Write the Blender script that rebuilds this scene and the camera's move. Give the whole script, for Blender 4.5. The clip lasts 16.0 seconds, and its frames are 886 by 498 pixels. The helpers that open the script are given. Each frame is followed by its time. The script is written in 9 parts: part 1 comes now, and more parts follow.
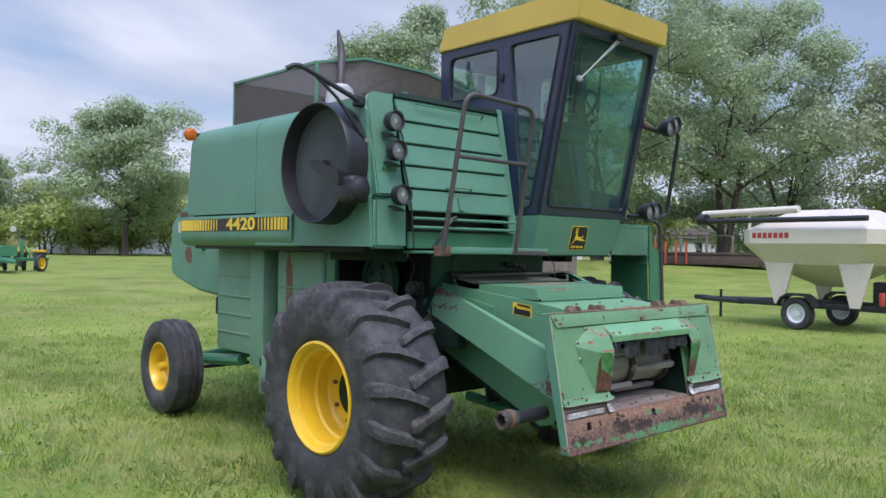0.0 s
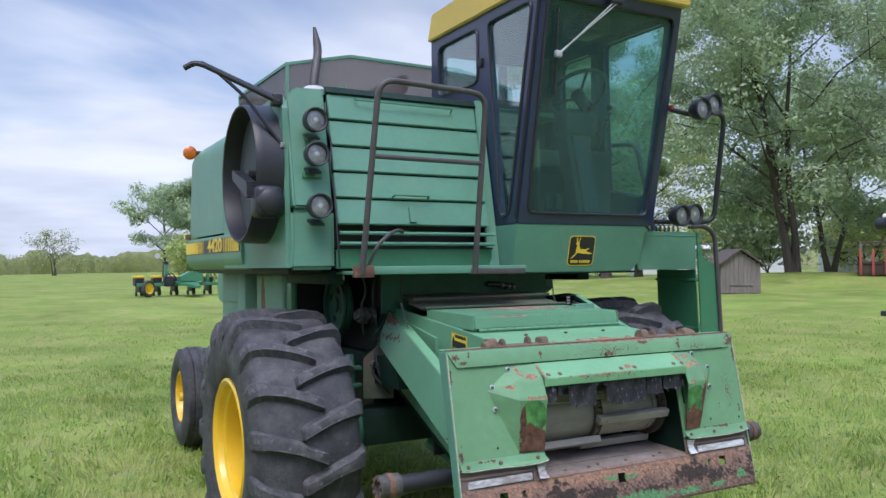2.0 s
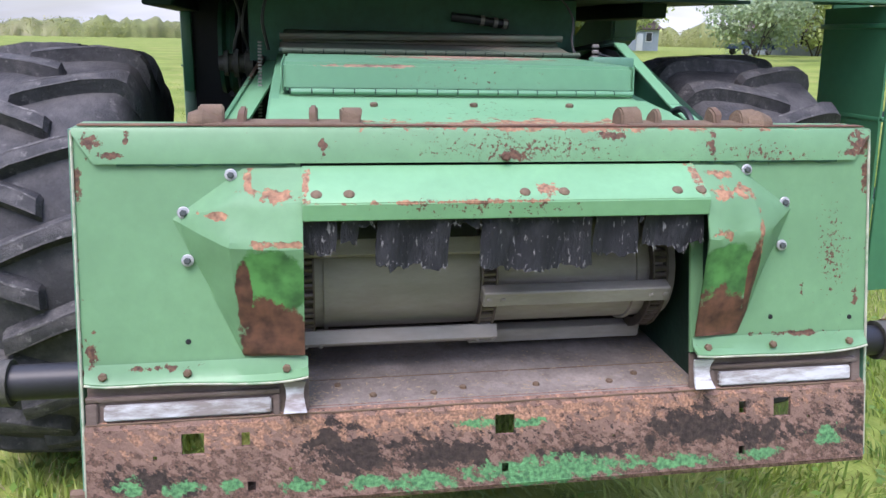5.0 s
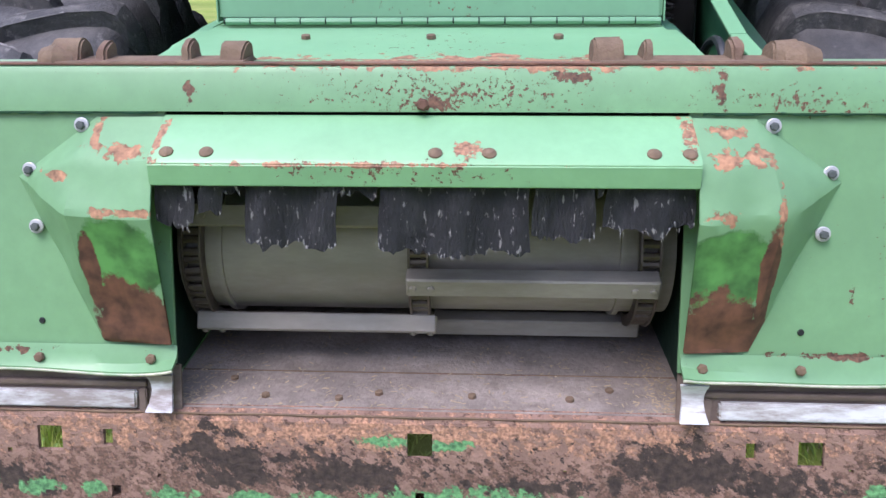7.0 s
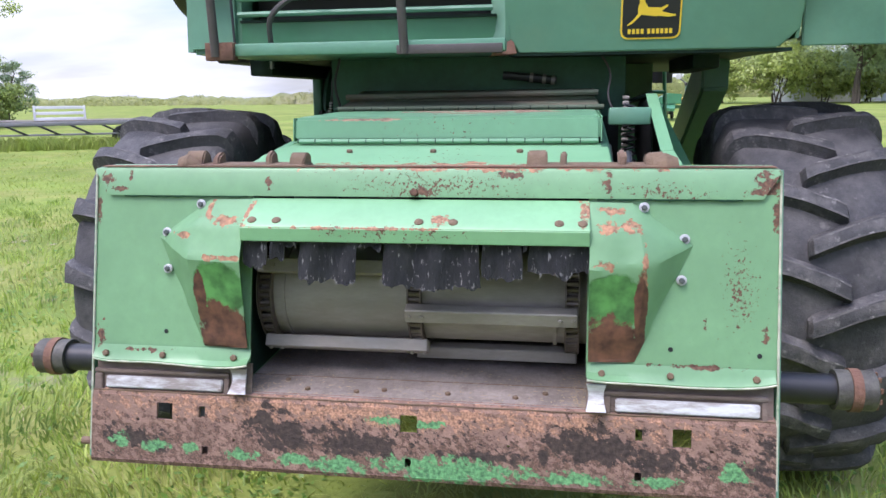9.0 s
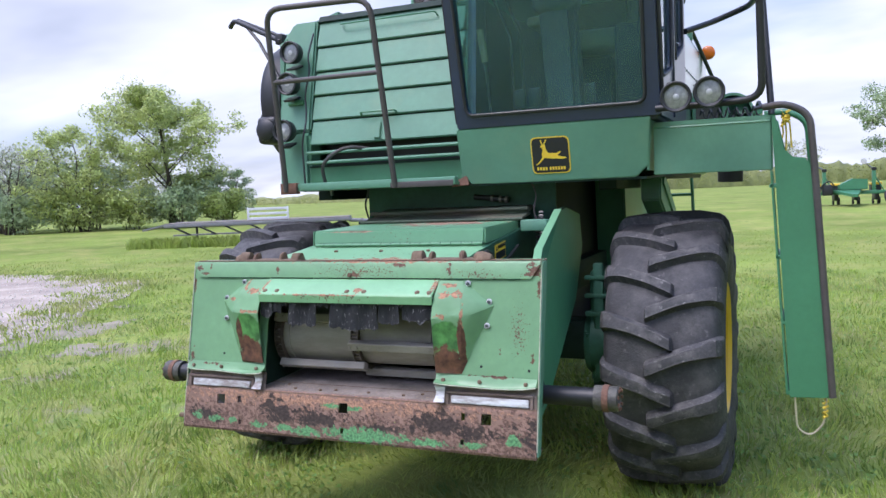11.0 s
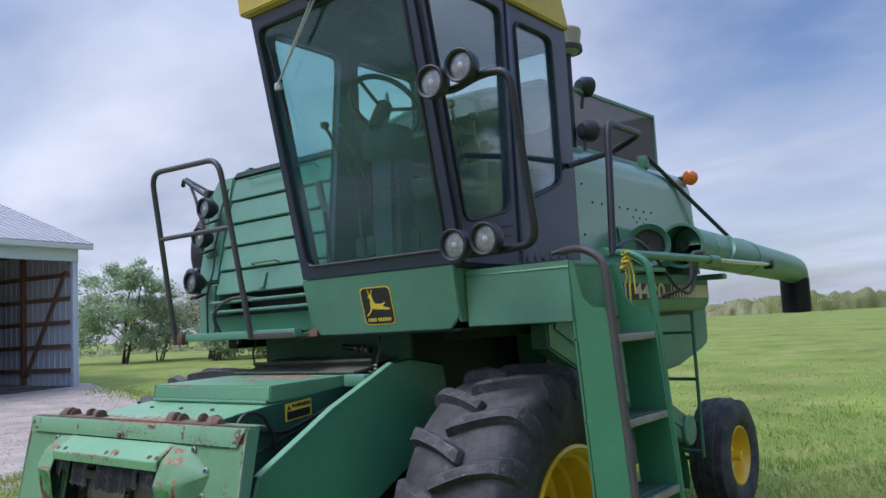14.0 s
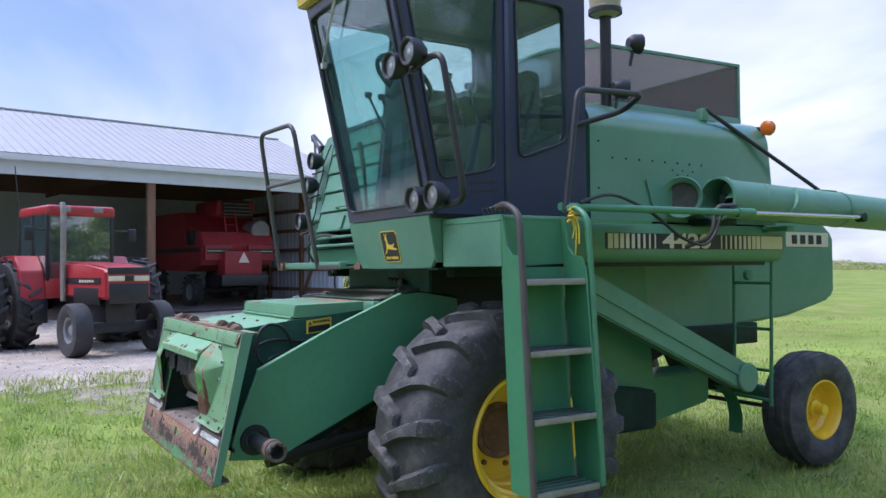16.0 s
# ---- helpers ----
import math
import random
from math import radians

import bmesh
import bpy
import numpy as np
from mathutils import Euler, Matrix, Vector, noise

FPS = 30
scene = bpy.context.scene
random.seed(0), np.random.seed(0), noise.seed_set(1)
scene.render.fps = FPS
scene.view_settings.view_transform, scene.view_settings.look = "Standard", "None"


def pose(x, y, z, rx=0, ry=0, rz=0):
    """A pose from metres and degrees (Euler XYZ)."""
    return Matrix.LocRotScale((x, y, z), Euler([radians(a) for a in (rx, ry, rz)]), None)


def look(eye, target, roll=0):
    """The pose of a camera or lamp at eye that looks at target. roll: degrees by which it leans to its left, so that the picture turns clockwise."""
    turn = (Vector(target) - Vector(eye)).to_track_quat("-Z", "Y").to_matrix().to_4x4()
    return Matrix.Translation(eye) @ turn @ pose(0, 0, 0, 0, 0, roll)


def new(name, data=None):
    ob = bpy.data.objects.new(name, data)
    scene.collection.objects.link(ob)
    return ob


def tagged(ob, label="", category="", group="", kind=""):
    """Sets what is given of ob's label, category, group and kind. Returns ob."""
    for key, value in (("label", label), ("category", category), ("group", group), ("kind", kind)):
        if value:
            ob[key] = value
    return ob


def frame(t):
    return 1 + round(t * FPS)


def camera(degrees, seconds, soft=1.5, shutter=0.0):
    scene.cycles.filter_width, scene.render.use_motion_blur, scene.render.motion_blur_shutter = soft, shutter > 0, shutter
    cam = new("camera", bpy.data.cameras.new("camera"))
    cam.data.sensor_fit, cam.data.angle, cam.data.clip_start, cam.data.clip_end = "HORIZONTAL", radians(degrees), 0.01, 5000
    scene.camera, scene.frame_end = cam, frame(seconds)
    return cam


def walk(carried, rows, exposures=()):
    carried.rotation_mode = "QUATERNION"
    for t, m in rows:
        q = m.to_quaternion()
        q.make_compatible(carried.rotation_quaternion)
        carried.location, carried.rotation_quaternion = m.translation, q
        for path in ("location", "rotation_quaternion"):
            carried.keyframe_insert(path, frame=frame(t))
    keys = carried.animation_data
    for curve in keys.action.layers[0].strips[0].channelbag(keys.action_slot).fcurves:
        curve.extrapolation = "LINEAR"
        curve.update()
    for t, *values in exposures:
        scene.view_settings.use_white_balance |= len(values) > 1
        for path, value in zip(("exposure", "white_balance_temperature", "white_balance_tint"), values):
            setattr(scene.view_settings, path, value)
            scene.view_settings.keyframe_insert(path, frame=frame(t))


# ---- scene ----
cam = camera(58.2, 16.0)
EXPOSURES = [(0, 0.96, 6050, 20), (2, 1.02, 5950, 19), (3.5, 1.05, 6000, 20), (5, 1.47, 6200, 25), (9, 1.54, 6200, 25), (11.3, 1.25, 5950, 23), (12.5, 1.02, 5850, 20), (14, 0.80, 5880, 20), (16, 1.22, 5860, 21)]
PATH = [
    (0, (-4.375, -2.778, 1.634), (-3.021, -1.307, 1.633), 0.9),
    (0.5, (-3.927, -2.878, 1.659), (-2.661, -1.329, 1.684), 0.2),
    (0.8, (-3.681, -2.896, 1.648), (-2.472, -1.303, 1.695), -0.1),
    (1, (-3.486, -2.87, 1.654), (-2.319, -1.247, 1.711), -0.3),
    (1.5, (-3.044, -2.883, 1.662), (-1.975, -1.193, 1.726), -0.6),
    (2, (-2.552, -2.952, 1.647), (-1.6, -1.193, 1.688), -0.5),
    (2.5, (-2.111, -2.869, 1.626), (-1.277, -1.052, 1.586), 0.1),
    (3, (-1.691, -2.701, 1.573), (-0.97, -0.84, 1.441), 0.8),
    (3.5, (-1.301, -2.498, 1.544), (-0.685, -0.61, 1.305), 1.2),
    (4, (-0.988, -2.172, 1.527), (-0.473, -0.272, 1.175), 1.4),
    (4.3, (-0.826, -1.974, 1.483), (-0.361, -0.067, 1.096), 1.3),
    (4.5, (-0.708, -1.844, 1.49), (-0.277, 0.057, 1.041), 1.4),
    (5, (-0.426, -1.553, 1.45), (-0.083, 0.35, 0.938), 1.2),
    (5.2, (-0.337, -1.431, 1.438), (-0.035, 0.467, 0.885), 1.0),
    (7.3, (0.115, -1.198, 1.409), (-0.013, 0.683, 0.742), -0.3),
    (7.5, (0.105, -1.239, 1.401), (-0.035, 0.653, 0.769), -0.2),
    (8, (0.104, -1.372, 1.4), (-0.096, 0.535, 0.829), -0.4),
    (8.3, (0.13, -1.467, 1.4), (-0.101, 0.452, 0.886), -0.6),
    (8.5, (0.18, -1.553, 1.414), (-0.077, 0.373, 0.938), -0.5),
    (9, (0.397, -1.863, 1.443), (0.081, 0.076, 1.068), -0.7),
    (9.2, (0.536, -1.981, 1.488), (0.138, -0.049, 1.157), -1.1),
    (11.3, (2.032, -3.044, 1.555), (1.233, -1.216, 1.419), -2.4),
    (11.5, (2.2, -3.054, 1.536), (1.398, -1.227, 1.398), -2.5),
    (12, (2.574, -2.94, 1.602), (1.723, -1.132, 1.515), -2.5),
    (12.5, (2.751, -2.721, 1.638), (1.837, -0.945, 1.742), -2.8),
    (13, (2.928, -2.471, 1.646), (1.926, -0.754, 1.861), -3.3),
    (13.3, (3.113, -2.269, 1.656), (2.049, -0.592, 1.887), -3.8),
    (13.5, (3.227, -2.178, 1.652), (2.12, -0.528, 1.878), -3.4),
    (14, (3.42, -1.812, 1.621), (2.185, -0.25, 1.81), -3.1),
    (14.5, (3.717, -1.525, 1.627), (2.335, -0.086, 1.763), -2.8),
    (15, (4.125, -1.35, 1.623), (2.611, -0.046, 1.721), -1.9),
    (15.5, (4.522, -1.304, 1.609), (2.902, -0.134, 1.678), -1.2),
    (16, (4.977, -1.163, 1.601), (3.275, -0.113, 1.648), -0.5),
]
walk(cam, [(t, look(eye, target, roll)) for t, eye, target, roll in PATH], EXPOSURES)

# ---- light ----
SUN_DIR = Vector((-0.28, -0.42, 0.88)).normalized()
world = bpy.data.worlds.new("sky")
scene.world = world
world.use_nodes = True
wn, wl = world.node_tree.nodes, world.node_tree.links
wn.clear()


def sky_node(kind, **values):
    n = wn.new(kind)
    for k, v in values.items():
        if k in n.inputs.keys():
            n.inputs[k].default_value = v
    return n


sky = wn.new("ShaderNodeTexSky")
sky.sky_type, sky.sun_disc = "NISHITA", False
sky.sun_elevation = math.asin(SUN_DIR.z)
sky.sun_rotation = math.atan2(SUN_DIR.x, SUN_DIR.y)
sky.dust_density, sky.ozone_density = 1.5, 2.0
# broken layer cloud: two noises on the sky's direction, flattened towards the horizon
wc = wn.new("ShaderNodeTexCoord")
sep = wn.new("ShaderNodeSeparateXYZ")
wl.new(wc.outputs["Generated"], sep.inputs[0])
lift = sky_node("ShaderNodeMath")
lift.operation = "ADD"
lift.inputs[1].default_value = 0.22
wl.new(sep.outputs["Z"], lift.inputs[0])
plane = []
for axis in ("X", "Y"):
    d = wn.new("ShaderNodeMath")
    d.operation = "DIVIDE"
    wl.new(sep.outputs[axis], d.inputs[0])
    wl.new(lift.outputs[0], d.inputs[1])
    plane.append(d)
comb = wn.new("ShaderNodeCombineXYZ")
wl.new(plane[0].outputs[0], comb.inputs[0])
wl.new(plane[1].outputs[0], comb.inputs[1])
long = wn.new("ShaderNodeMapping")
long.inputs["Rotation"].default_value = (0, 0, 0.5)
long.inputs["Scale"].default_value = (0.85, 1.25, 1.0)
wl.new(comb.outputs[0], long.inputs[0])
clouds = wn.new("ShaderNodeTexNoise")
clouds.inputs["Scale"].default_value, clouds.inputs["Detail"].default_value, clouds.inputs["Roughness"].default_value = 0.8, 5.0, 0.5
clouds.inputs["Distortion"].default_value = 0.5
wl.new(long.outputs[0], clouds.inputs["Vector"])
cover = wn.new("ShaderNodeMapRange")
cover.inputs["From Min"].default_value, cover.inputs["From Max"].default_value = 0.29, 0.56
thin = wn.new("ShaderNodeMapRange")
for key_, val_ in (("From Min", 0.16), ("From Max", 0.55), ("To Min", 0.0), ("To Max", 0.16)):
    thin.inputs[key_].default_value = val_
wl.new(sep.outputs["Z"], thin.inputs["Value"])
less = wn.new("ShaderNodeMath")
less.operation = "SUBTRACT"
wl.new(clouds.outputs["Fac"], less.inputs[0])
wl.new(thin.outputs[0], less.inputs[1])
wl.new(less.outputs[0], cover.inputs["Value"])
shade = wn.new("ShaderNodeTexNoise")
shade.inputs["Scale"].default_value, shade.inputs["Detail"].default_value = 1.1, 4.0
wl.new(long.outputs[0], shade.inputs["Vector"])
grey = wn.new("ShaderNodeValToRGB")
grey.color_ramp.elements[0].position, grey.color_ramp.elements[0].color = 0.30, (3.45, 3.95, 4.6, 1)
grey.color_ramp.elements[1].position, grey.color_ramp.elements[1].color = 0.66, (6.4, 6.85, 7.2, 1)
wl.new(shade.outputs["Fac"], grey.inputs[0])
mixc = wn.new("ShaderNodeMix")
mixc.data_type = "RGBA"
wl.new(cover.outputs[0], mixc.inputs["Factor"])
wl.new(sky.outputs[0], mixc.inputs["A"])
wl.new(grey.outputs[0], mixc.inputs["B"])
high = wn.new("ShaderNodeMapRange")
high.interpolation_type = "SMOOTHSTEP"
for key_, val_ in (("From Min", 0.30), ("From Max", 0.95), ("To Min", 0.82), ("To Max", 2.7)):
    high.inputs[key_].default_value = val_
wl.new(sep.outputs["Z"], high.inputs["Value"])
bright = wn.new("ShaderNodeVectorMath")
bright.operation = "SCALE"
wl.new(mixc.outputs["Result"], bright.inputs[0])
wl.new(high.outputs[0], bright.inputs["Scale"])
background = wn.new("ShaderNodeBackground")
background.inputs["Strength"].default_value = 0.085
wl.new(bright.outputs[0], background.inputs["Color"])
wout = wn.new("ShaderNodeOutputWorld")
wl.new(background.outputs[0], wout.inputs[0])
sun = new("sun", bpy.data.lights.new("sun", "SUN"))
sun.data.energy, sun.data.angle, sun.data.color = 0.92, radians(28), (1.0, 0.95, 0.88)
sun.matrix_world = look(SUN_DIR * 60, (0, 0, 0))


# ---- materials ----
def material(name, base, rough=0.5, metal=0.0, vary=0.15, scale=3.0, fine=60.0, bump=0.0, dirt=None, dirt_at=(0.58, 0.72), dirt_scale=2.5,
             chips=None, chip_at=(0.64, 0.66), chip_scale=9.0, stretch=(1, 1, 1), coat=0.0, island=0.0, spec=0.5):
    """A painted, rubbed or grown surface: base colour varied at two scales, a soft layer of dirt and a sharp one of chips."""
    m = bpy.data.materials.new(name)
    m.use_nodes = True
    n, l = m.node_tree.nodes, m.node_tree.links
    b = n["Principled BSDF"]
    b.inputs["Roughness"].default_value, b.inputs["Metallic"].default_value = rough, metal
    b.inputs["Coat Weight"].default_value = coat
    b.inputs["Coat Roughness"].default_value = 0.16
    b.inputs["Specular IOR Level"].default_value = spec
    co = n.new("ShaderNodeTexCoord")
    mp = n.new("ShaderNodeMapping")
    mp.inputs["Scale"].default_value = stretch
    l.new(co.outputs["Object"], mp.inputs[0])

    def noise_at(sc, detail=4.0, rough_=0.6, off=0.0):
        t = n.new("ShaderNodeTexNoise")
        t.noise_dimensions = "4D"
        t.inputs["W"].default_value = off
        t.inputs["Scale"].default_value, t.inputs["Detail"].default_value, t.inputs["Roughness"].default_value = sc, detail, rough_
        l.new(mp.outputs[0], t.inputs["Vector"])
        return t.outputs["Fac"]

    def ranged(fac, a, z, lo=0.0, hi=1.0):
        r = n.new("ShaderNodeMapRange")
        for key, v in (("From Min", a), ("From Max", z), ("To Min", lo), ("To Max", hi)):
            r.inputs[key].default_value = v
        l.new(fac, r.inputs["Value"])
        return r.outputs[0]

    def mixed(fac, a, z):
        x = n.new("ShaderNodeMix")
        x.data_type = "RGBA"
        for key, v in (("Factor", fac), ("A", a), ("B", z)):
            if hasattr(v, "links"):
                l.new(v, x.inputs[key])
            else:
                x.inputs[key].default_value = v if key == "Factor" else (*v, 1)
        return x.outputs["Result"]

    lo = tuple(c * (1 - vary) for c in base)
    hi = tuple(min(1, c * (1 + vary)) for c in base)
    broad = noise_at(scale)
    colour = mixed(ranged(broad, 0.3, 0.7), lo, hi)
    grain = noise_at(fine, 3.0, 0.7, 3.0)
    colour = mixed(ranged(grain, 0.35, 0.75, 0.0, 0.5), colour, tuple(c * (1 - vary * 1.4) for c in base))
    if island:
        geo = n.new("ShaderNodeNewGeometry")
        colour = mixed(ranged(geo.outputs["Random Per Island"], 0, 1, 0, island), colour, tuple(min(1, c * k) for c, k in zip(base, (2.0, 1.75, 1.3))))
    if dirt:
        colour = mixed(ranged(noise_at(dirt_scale, 8.0, 0.68, 7.0), *dirt_at, 0.0, 0.75), colour, dirt)
    if chips:
        mask = ranged(noise_at(chip_scale, 6.0, 0.62, 11.0), *chip_at)
        colour = mixed(mask, colour, chips)
        l.new(ranged(mask, 0, 1, rough, 0.85), b.inputs["Roughness"])
    l.new(colour, b.inputs["Base Color"])
    if bump:
        bp = n.new("ShaderNodeBump")
        bp.inputs["Strength"].default_value, bp.inputs["Distance"].default_value = bump, 0.01
        l.new(grain, bp.inputs["Height"])
        l.new(bp.outputs[0], b.inputs["Normal"])
    return m


def glass(name, tint, sheen=0.035, gloss=1.0, haze=0.0):
    m = bpy.data.materials.new(name)
    m.use_nodes = True
    n, l = m.node_tree.nodes, m.node_tree.links
    n.clear()
    tr, gl, lw, pw, mr, mx, out = (n.new("ShaderNode" + k) for k in ("BsdfTransparent", "BsdfGlossy", "LayerWeight", "Math", "MapRange", "MixShader", "OutputMaterial"))
    tr.inputs[0].default_value = (*tint, 1)
    gl.inputs["Roughness"].default_value = 0.02
    gl.inputs["Color"].default_value = (gloss, gloss, gloss, 1)
    lw.inputs["Blend"].default_value = 0.5
    pw.operation = "POWER"
    pw.inputs[1].default_value = 3.2
    l.new(lw.outputs["Facing"], pw.inputs[0])
    mr.inputs["To Min"].default_value, mr.inputs["To Max"].default_value = sheen, 0.85
    l.new(pw.outputs[0], mr.inputs["Value"])
    l.new(mr.outputs[0], mx.inputs[0])
    l.new(tr.outputs[0], mx.inputs[1])
    l.new(gl.outputs[0], mx.inputs[2])
    if haze:
        # a thin, uneven teal film: the pane's haze and sky sheen put into colour
        co, nz, rg_, df, film = (n.new("ShaderNode" + k) for k in ("TexCoord", "TexNoise", "MapRange", "BsdfDiffuse", "MixShader"))
        l.new(co.outputs["Object"], nz.inputs["Vector"])
        nz.inputs["Scale"].default_value, nz.inputs["Detail"].default_value = 2.5, 6.0
        for key, v in (("From Min", 0.3), ("From Max", 0.75), ("To Min", haze * 0.5), ("To Max", haze * 1.5)):
            rg_.inputs[key].default_value = v
        l.new(nz.outputs["Fac"], rg_.inputs["Value"])
        df.inputs["Color"].default_value = (0.24, 0.45, 0.46, 1)
        l.new(rg_.outputs[0], film.inputs[0])
        l.new(mx.outputs[0], film.inputs[1])
        l.new(df.outputs[0], film.inputs[2])
        l.new(film.outputs[0], out.inputs[0])
    else:
        l.new(mx.outputs[0], out.inputs[0])
    return m


def mesh_screen(name, base, open_part):
    """Fine wire cloth that lets part of the light through."""
    m = bpy.data.materials.new(name)
    m.use_nodes = True
    n, l = m.node_tree.nodes, m.node_tree.links
    b, out = n["Principled BSDF"], n["Material Output"]
    b.inputs["Base Color"].default_value = (*base, 1)
    b.inputs["Roughness"].default_value = 0.9
    tr, mx = n.new("ShaderNodeBsdfTransparent"), n.new("ShaderNodeMixShader")
    mx.inputs[0].default_value = open_part
    l.new(b.outputs[0], mx.inputs[1])
    l.new(tr.outputs[0], mx.inputs[2])
    l.new(mx.outputs[0], out.inputs["Surface"])
    return m


def stained(name, base, layers, rough=0.45, vary=0.10, scale=3.0, fine=30.0, bump=0.0, coat=0.15, rough_worn=0.85, edge=14.0, squash=(1, 1, 1), tilt=0.0):
    """Paint with worn patches. A layer is (colour, noise scale, spread, level, spots, ramps): spots are (x, z, half width, half height)
    where it has worn through, ramps (axis, from, to, gain) are edges along which it wears."""
    m = material(name, base, rough, vary=vary, scale=scale, fine=fine, coat=coat, bump=bump, dirt=tuple(c * 1.25 for c in base), dirt_at=(0.5, 0.85))
    n, l = m.node_tree.nodes, m.node_tree.links
    b = n["Principled BSDF"]
    co, sp = n.new("ShaderNodeTexCoord"), n.new("ShaderNodeSeparateXYZ")
    l.new(co.outputs["Object"], sp.inputs[0])

    def calc(op, a, z, clamp=False):
        k = n.new("ShaderNodeMath")
        k.operation, k.use_clamp = op, clamp
        for i, v in enumerate((a, z)):
            if hasattr(v, "links"):
                l.new(v, k.inputs[i])
            else:
                k.inputs[i].default_value = v
        return k.outputs[0]

    sq = n.new("ShaderNodeMapping")
    sq.vector_type = "TEXTURE"
    sq.inputs["Scale"].default_value, sq.inputs["Rotation"].default_value = squash, (0, tilt, 0)
    l.new(co.outputs["Object"], sq.inputs[0])
    worn = None
    for q, (colour, freq, spread, level, spots, ramps) in enumerate(layers):
        nz = n.new("ShaderNodeTexNoise")
        nz.noise_dimensions = "4D"
        nz.inputs["W"].default_value = q * 3.7 + len(name)
        nz.inputs["Scale"].default_value, nz.inputs["Detail"].default_value, nz.inputs["Roughness"].default_value = freq, 7.0, 0.68
        l.new(sq.outputs[0], nz.inputs["Vector"])
        field = None
        for x, z, hw, hh in spots:
            dx = calc("DIVIDE", calc("SUBTRACT", sp.outputs["X"], x), hw)
            dz = calc("DIVIDE", calc("SUBTRACT", sp.outputs["Z"], z), hh)
            far = calc("SQRT", calc("ADD", calc("MULTIPLY", dx, dx), calc("MULTIPLY", dz, dz)), 0)
            near = calc("MAXIMUM", calc("SUBTRACT", 1.0, far), -1.0)
            field = near if field is None else calc("MAXIMUM", field, near)
        for axis, a, z, gain in ramps:
            mr = n.new("ShaderNodeMapRange")
            mr.inputs["From Min"].default_value, mr.inputs["From Max"].default_value, mr.inputs["To Max"].default_value = a, z, gain
            l.new(sp.outputs[axis], mr.inputs["Value"])
            field = mr.outputs[0] if field is None else calc("ADD", field, mr.outputs[0])
        val = calc("MULTIPLY", calc("SUBTRACT", nz.outputs["Fac"], 0.5), spread)
        if field is not None:
            val = calc("ADD", val, field)
        mask = calc("MULTIPLY", calc("SUBTRACT", val, level), edge, True)
        grain = n.new("ShaderNodeTexNoise")
        grain.inputs["Scale"].default_value, grain.inputs["Detail"].default_value = freq * 3, 3.0
        l.new(co.outputs["Object"], grain.inputs["Vector"])
        two = n.new("ShaderNodeMix")
        two.data_type = "RGBA"
        spread_grain = n.new("ShaderNodeMapRange")
        spread_grain.inputs["From Min"].default_value, spread_grain.inputs["From Max"].default_value = 0.33, 0.67
        l.new(grain.outputs["Fac"], spread_grain.inputs["Value"])
        l.new(spread_grain.outputs[0], two.inputs["Factor"])
        two.inputs["A"].default_value = (*(c * 0.55 for c in colour), 1)
        two.inputs["B"].default_value = (*(min(1, c * k) for c, k in zip(colour, (1.5, 1.42, 1.32))), 1)
        mx = n.new("ShaderNodeMix")
        mx.data_type = "RGBA"
        l.new(mask, mx.inputs["Factor"])
        l.new(b.inputs["Base Color"].links[0].from_socket, mx.inputs["A"])
        l.new(two.outputs["Result"], mx.inputs["B"])
        l.new(mx.outputs["Result"], b.inputs["Base Color"])
        worn = mask if worn is None else calc("MAXIMUM", worn, mask)
    mr = n.new("ShaderNodeMapRange")
    mr.inputs["To Min"].default_value, mr.inputs["To Max"].default_value = rough, rough_worn
    l.new(worn, mr.inputs["Value"])
    l.new(mr.outputs[0], b.inputs["Roughness"])
    bp = n.new("ShaderNodeBump")
    bp.inputs["Strength"].default_value, bp.inputs["Distance"].default_value = 0.5, 0.002
    l.new(worn, bp.inputs["Height"])
    bp.invert = True
    if b.inputs["Normal"].links:
        l.new(b.inputs["Normal"].links[0].from_socket, bp.inputs["Normal"])
    l.new(bp.outputs[0], b.inputs["Normal"])
    return m


RUST = (0.17, 0.075, 0.045)
GREEN = (0.103, 0.258, 0.170)
M_green = material("faded_green_paint", GREEN, 0.48, vary=0.14, scale=2.2, fine=25, dirt=(0.16, 0.27, 0.16), dirt_at=(0.5, 0.8), chips=RUST, chip_at=(0.71, 0.73), chip_scale=7, coat=0.12)
# Brighter green for up-facing flanges; the light on them is in the colour
M_bright = material("lit_flange_green_paint", (0.165, 0.375, 0.205), 0.45, vary=0.10, scale=3, fine=30, dirt=(0.22, 0.40, 0.22), dirt_at=(0.5, 0.8), chips=RUST, chip_at=(0.645, 0.66), chip_scale=13, coat=0.15)
# Paler green: light falling on the left lower body is put into the colour
M_litgreen = material("lit_side_pale_green_paint", (0.170, 0.325, 0.215), 0.6, vary=0.14, scale=2.2, fine=25, dirt=(0.22, 0.30, 0.20), dirt_at=(0.5, 0.8), chips=RUST, chip_at=(0.70, 0.72), chip_scale=7)
PLATE = (0.146, 0.307, 0.151)
BROWN, ORANGE, BLACKISH = (0.118, 0.064, 0.042), (0.285, 0.158, 0.095), (0.045, 0.033, 0.028)
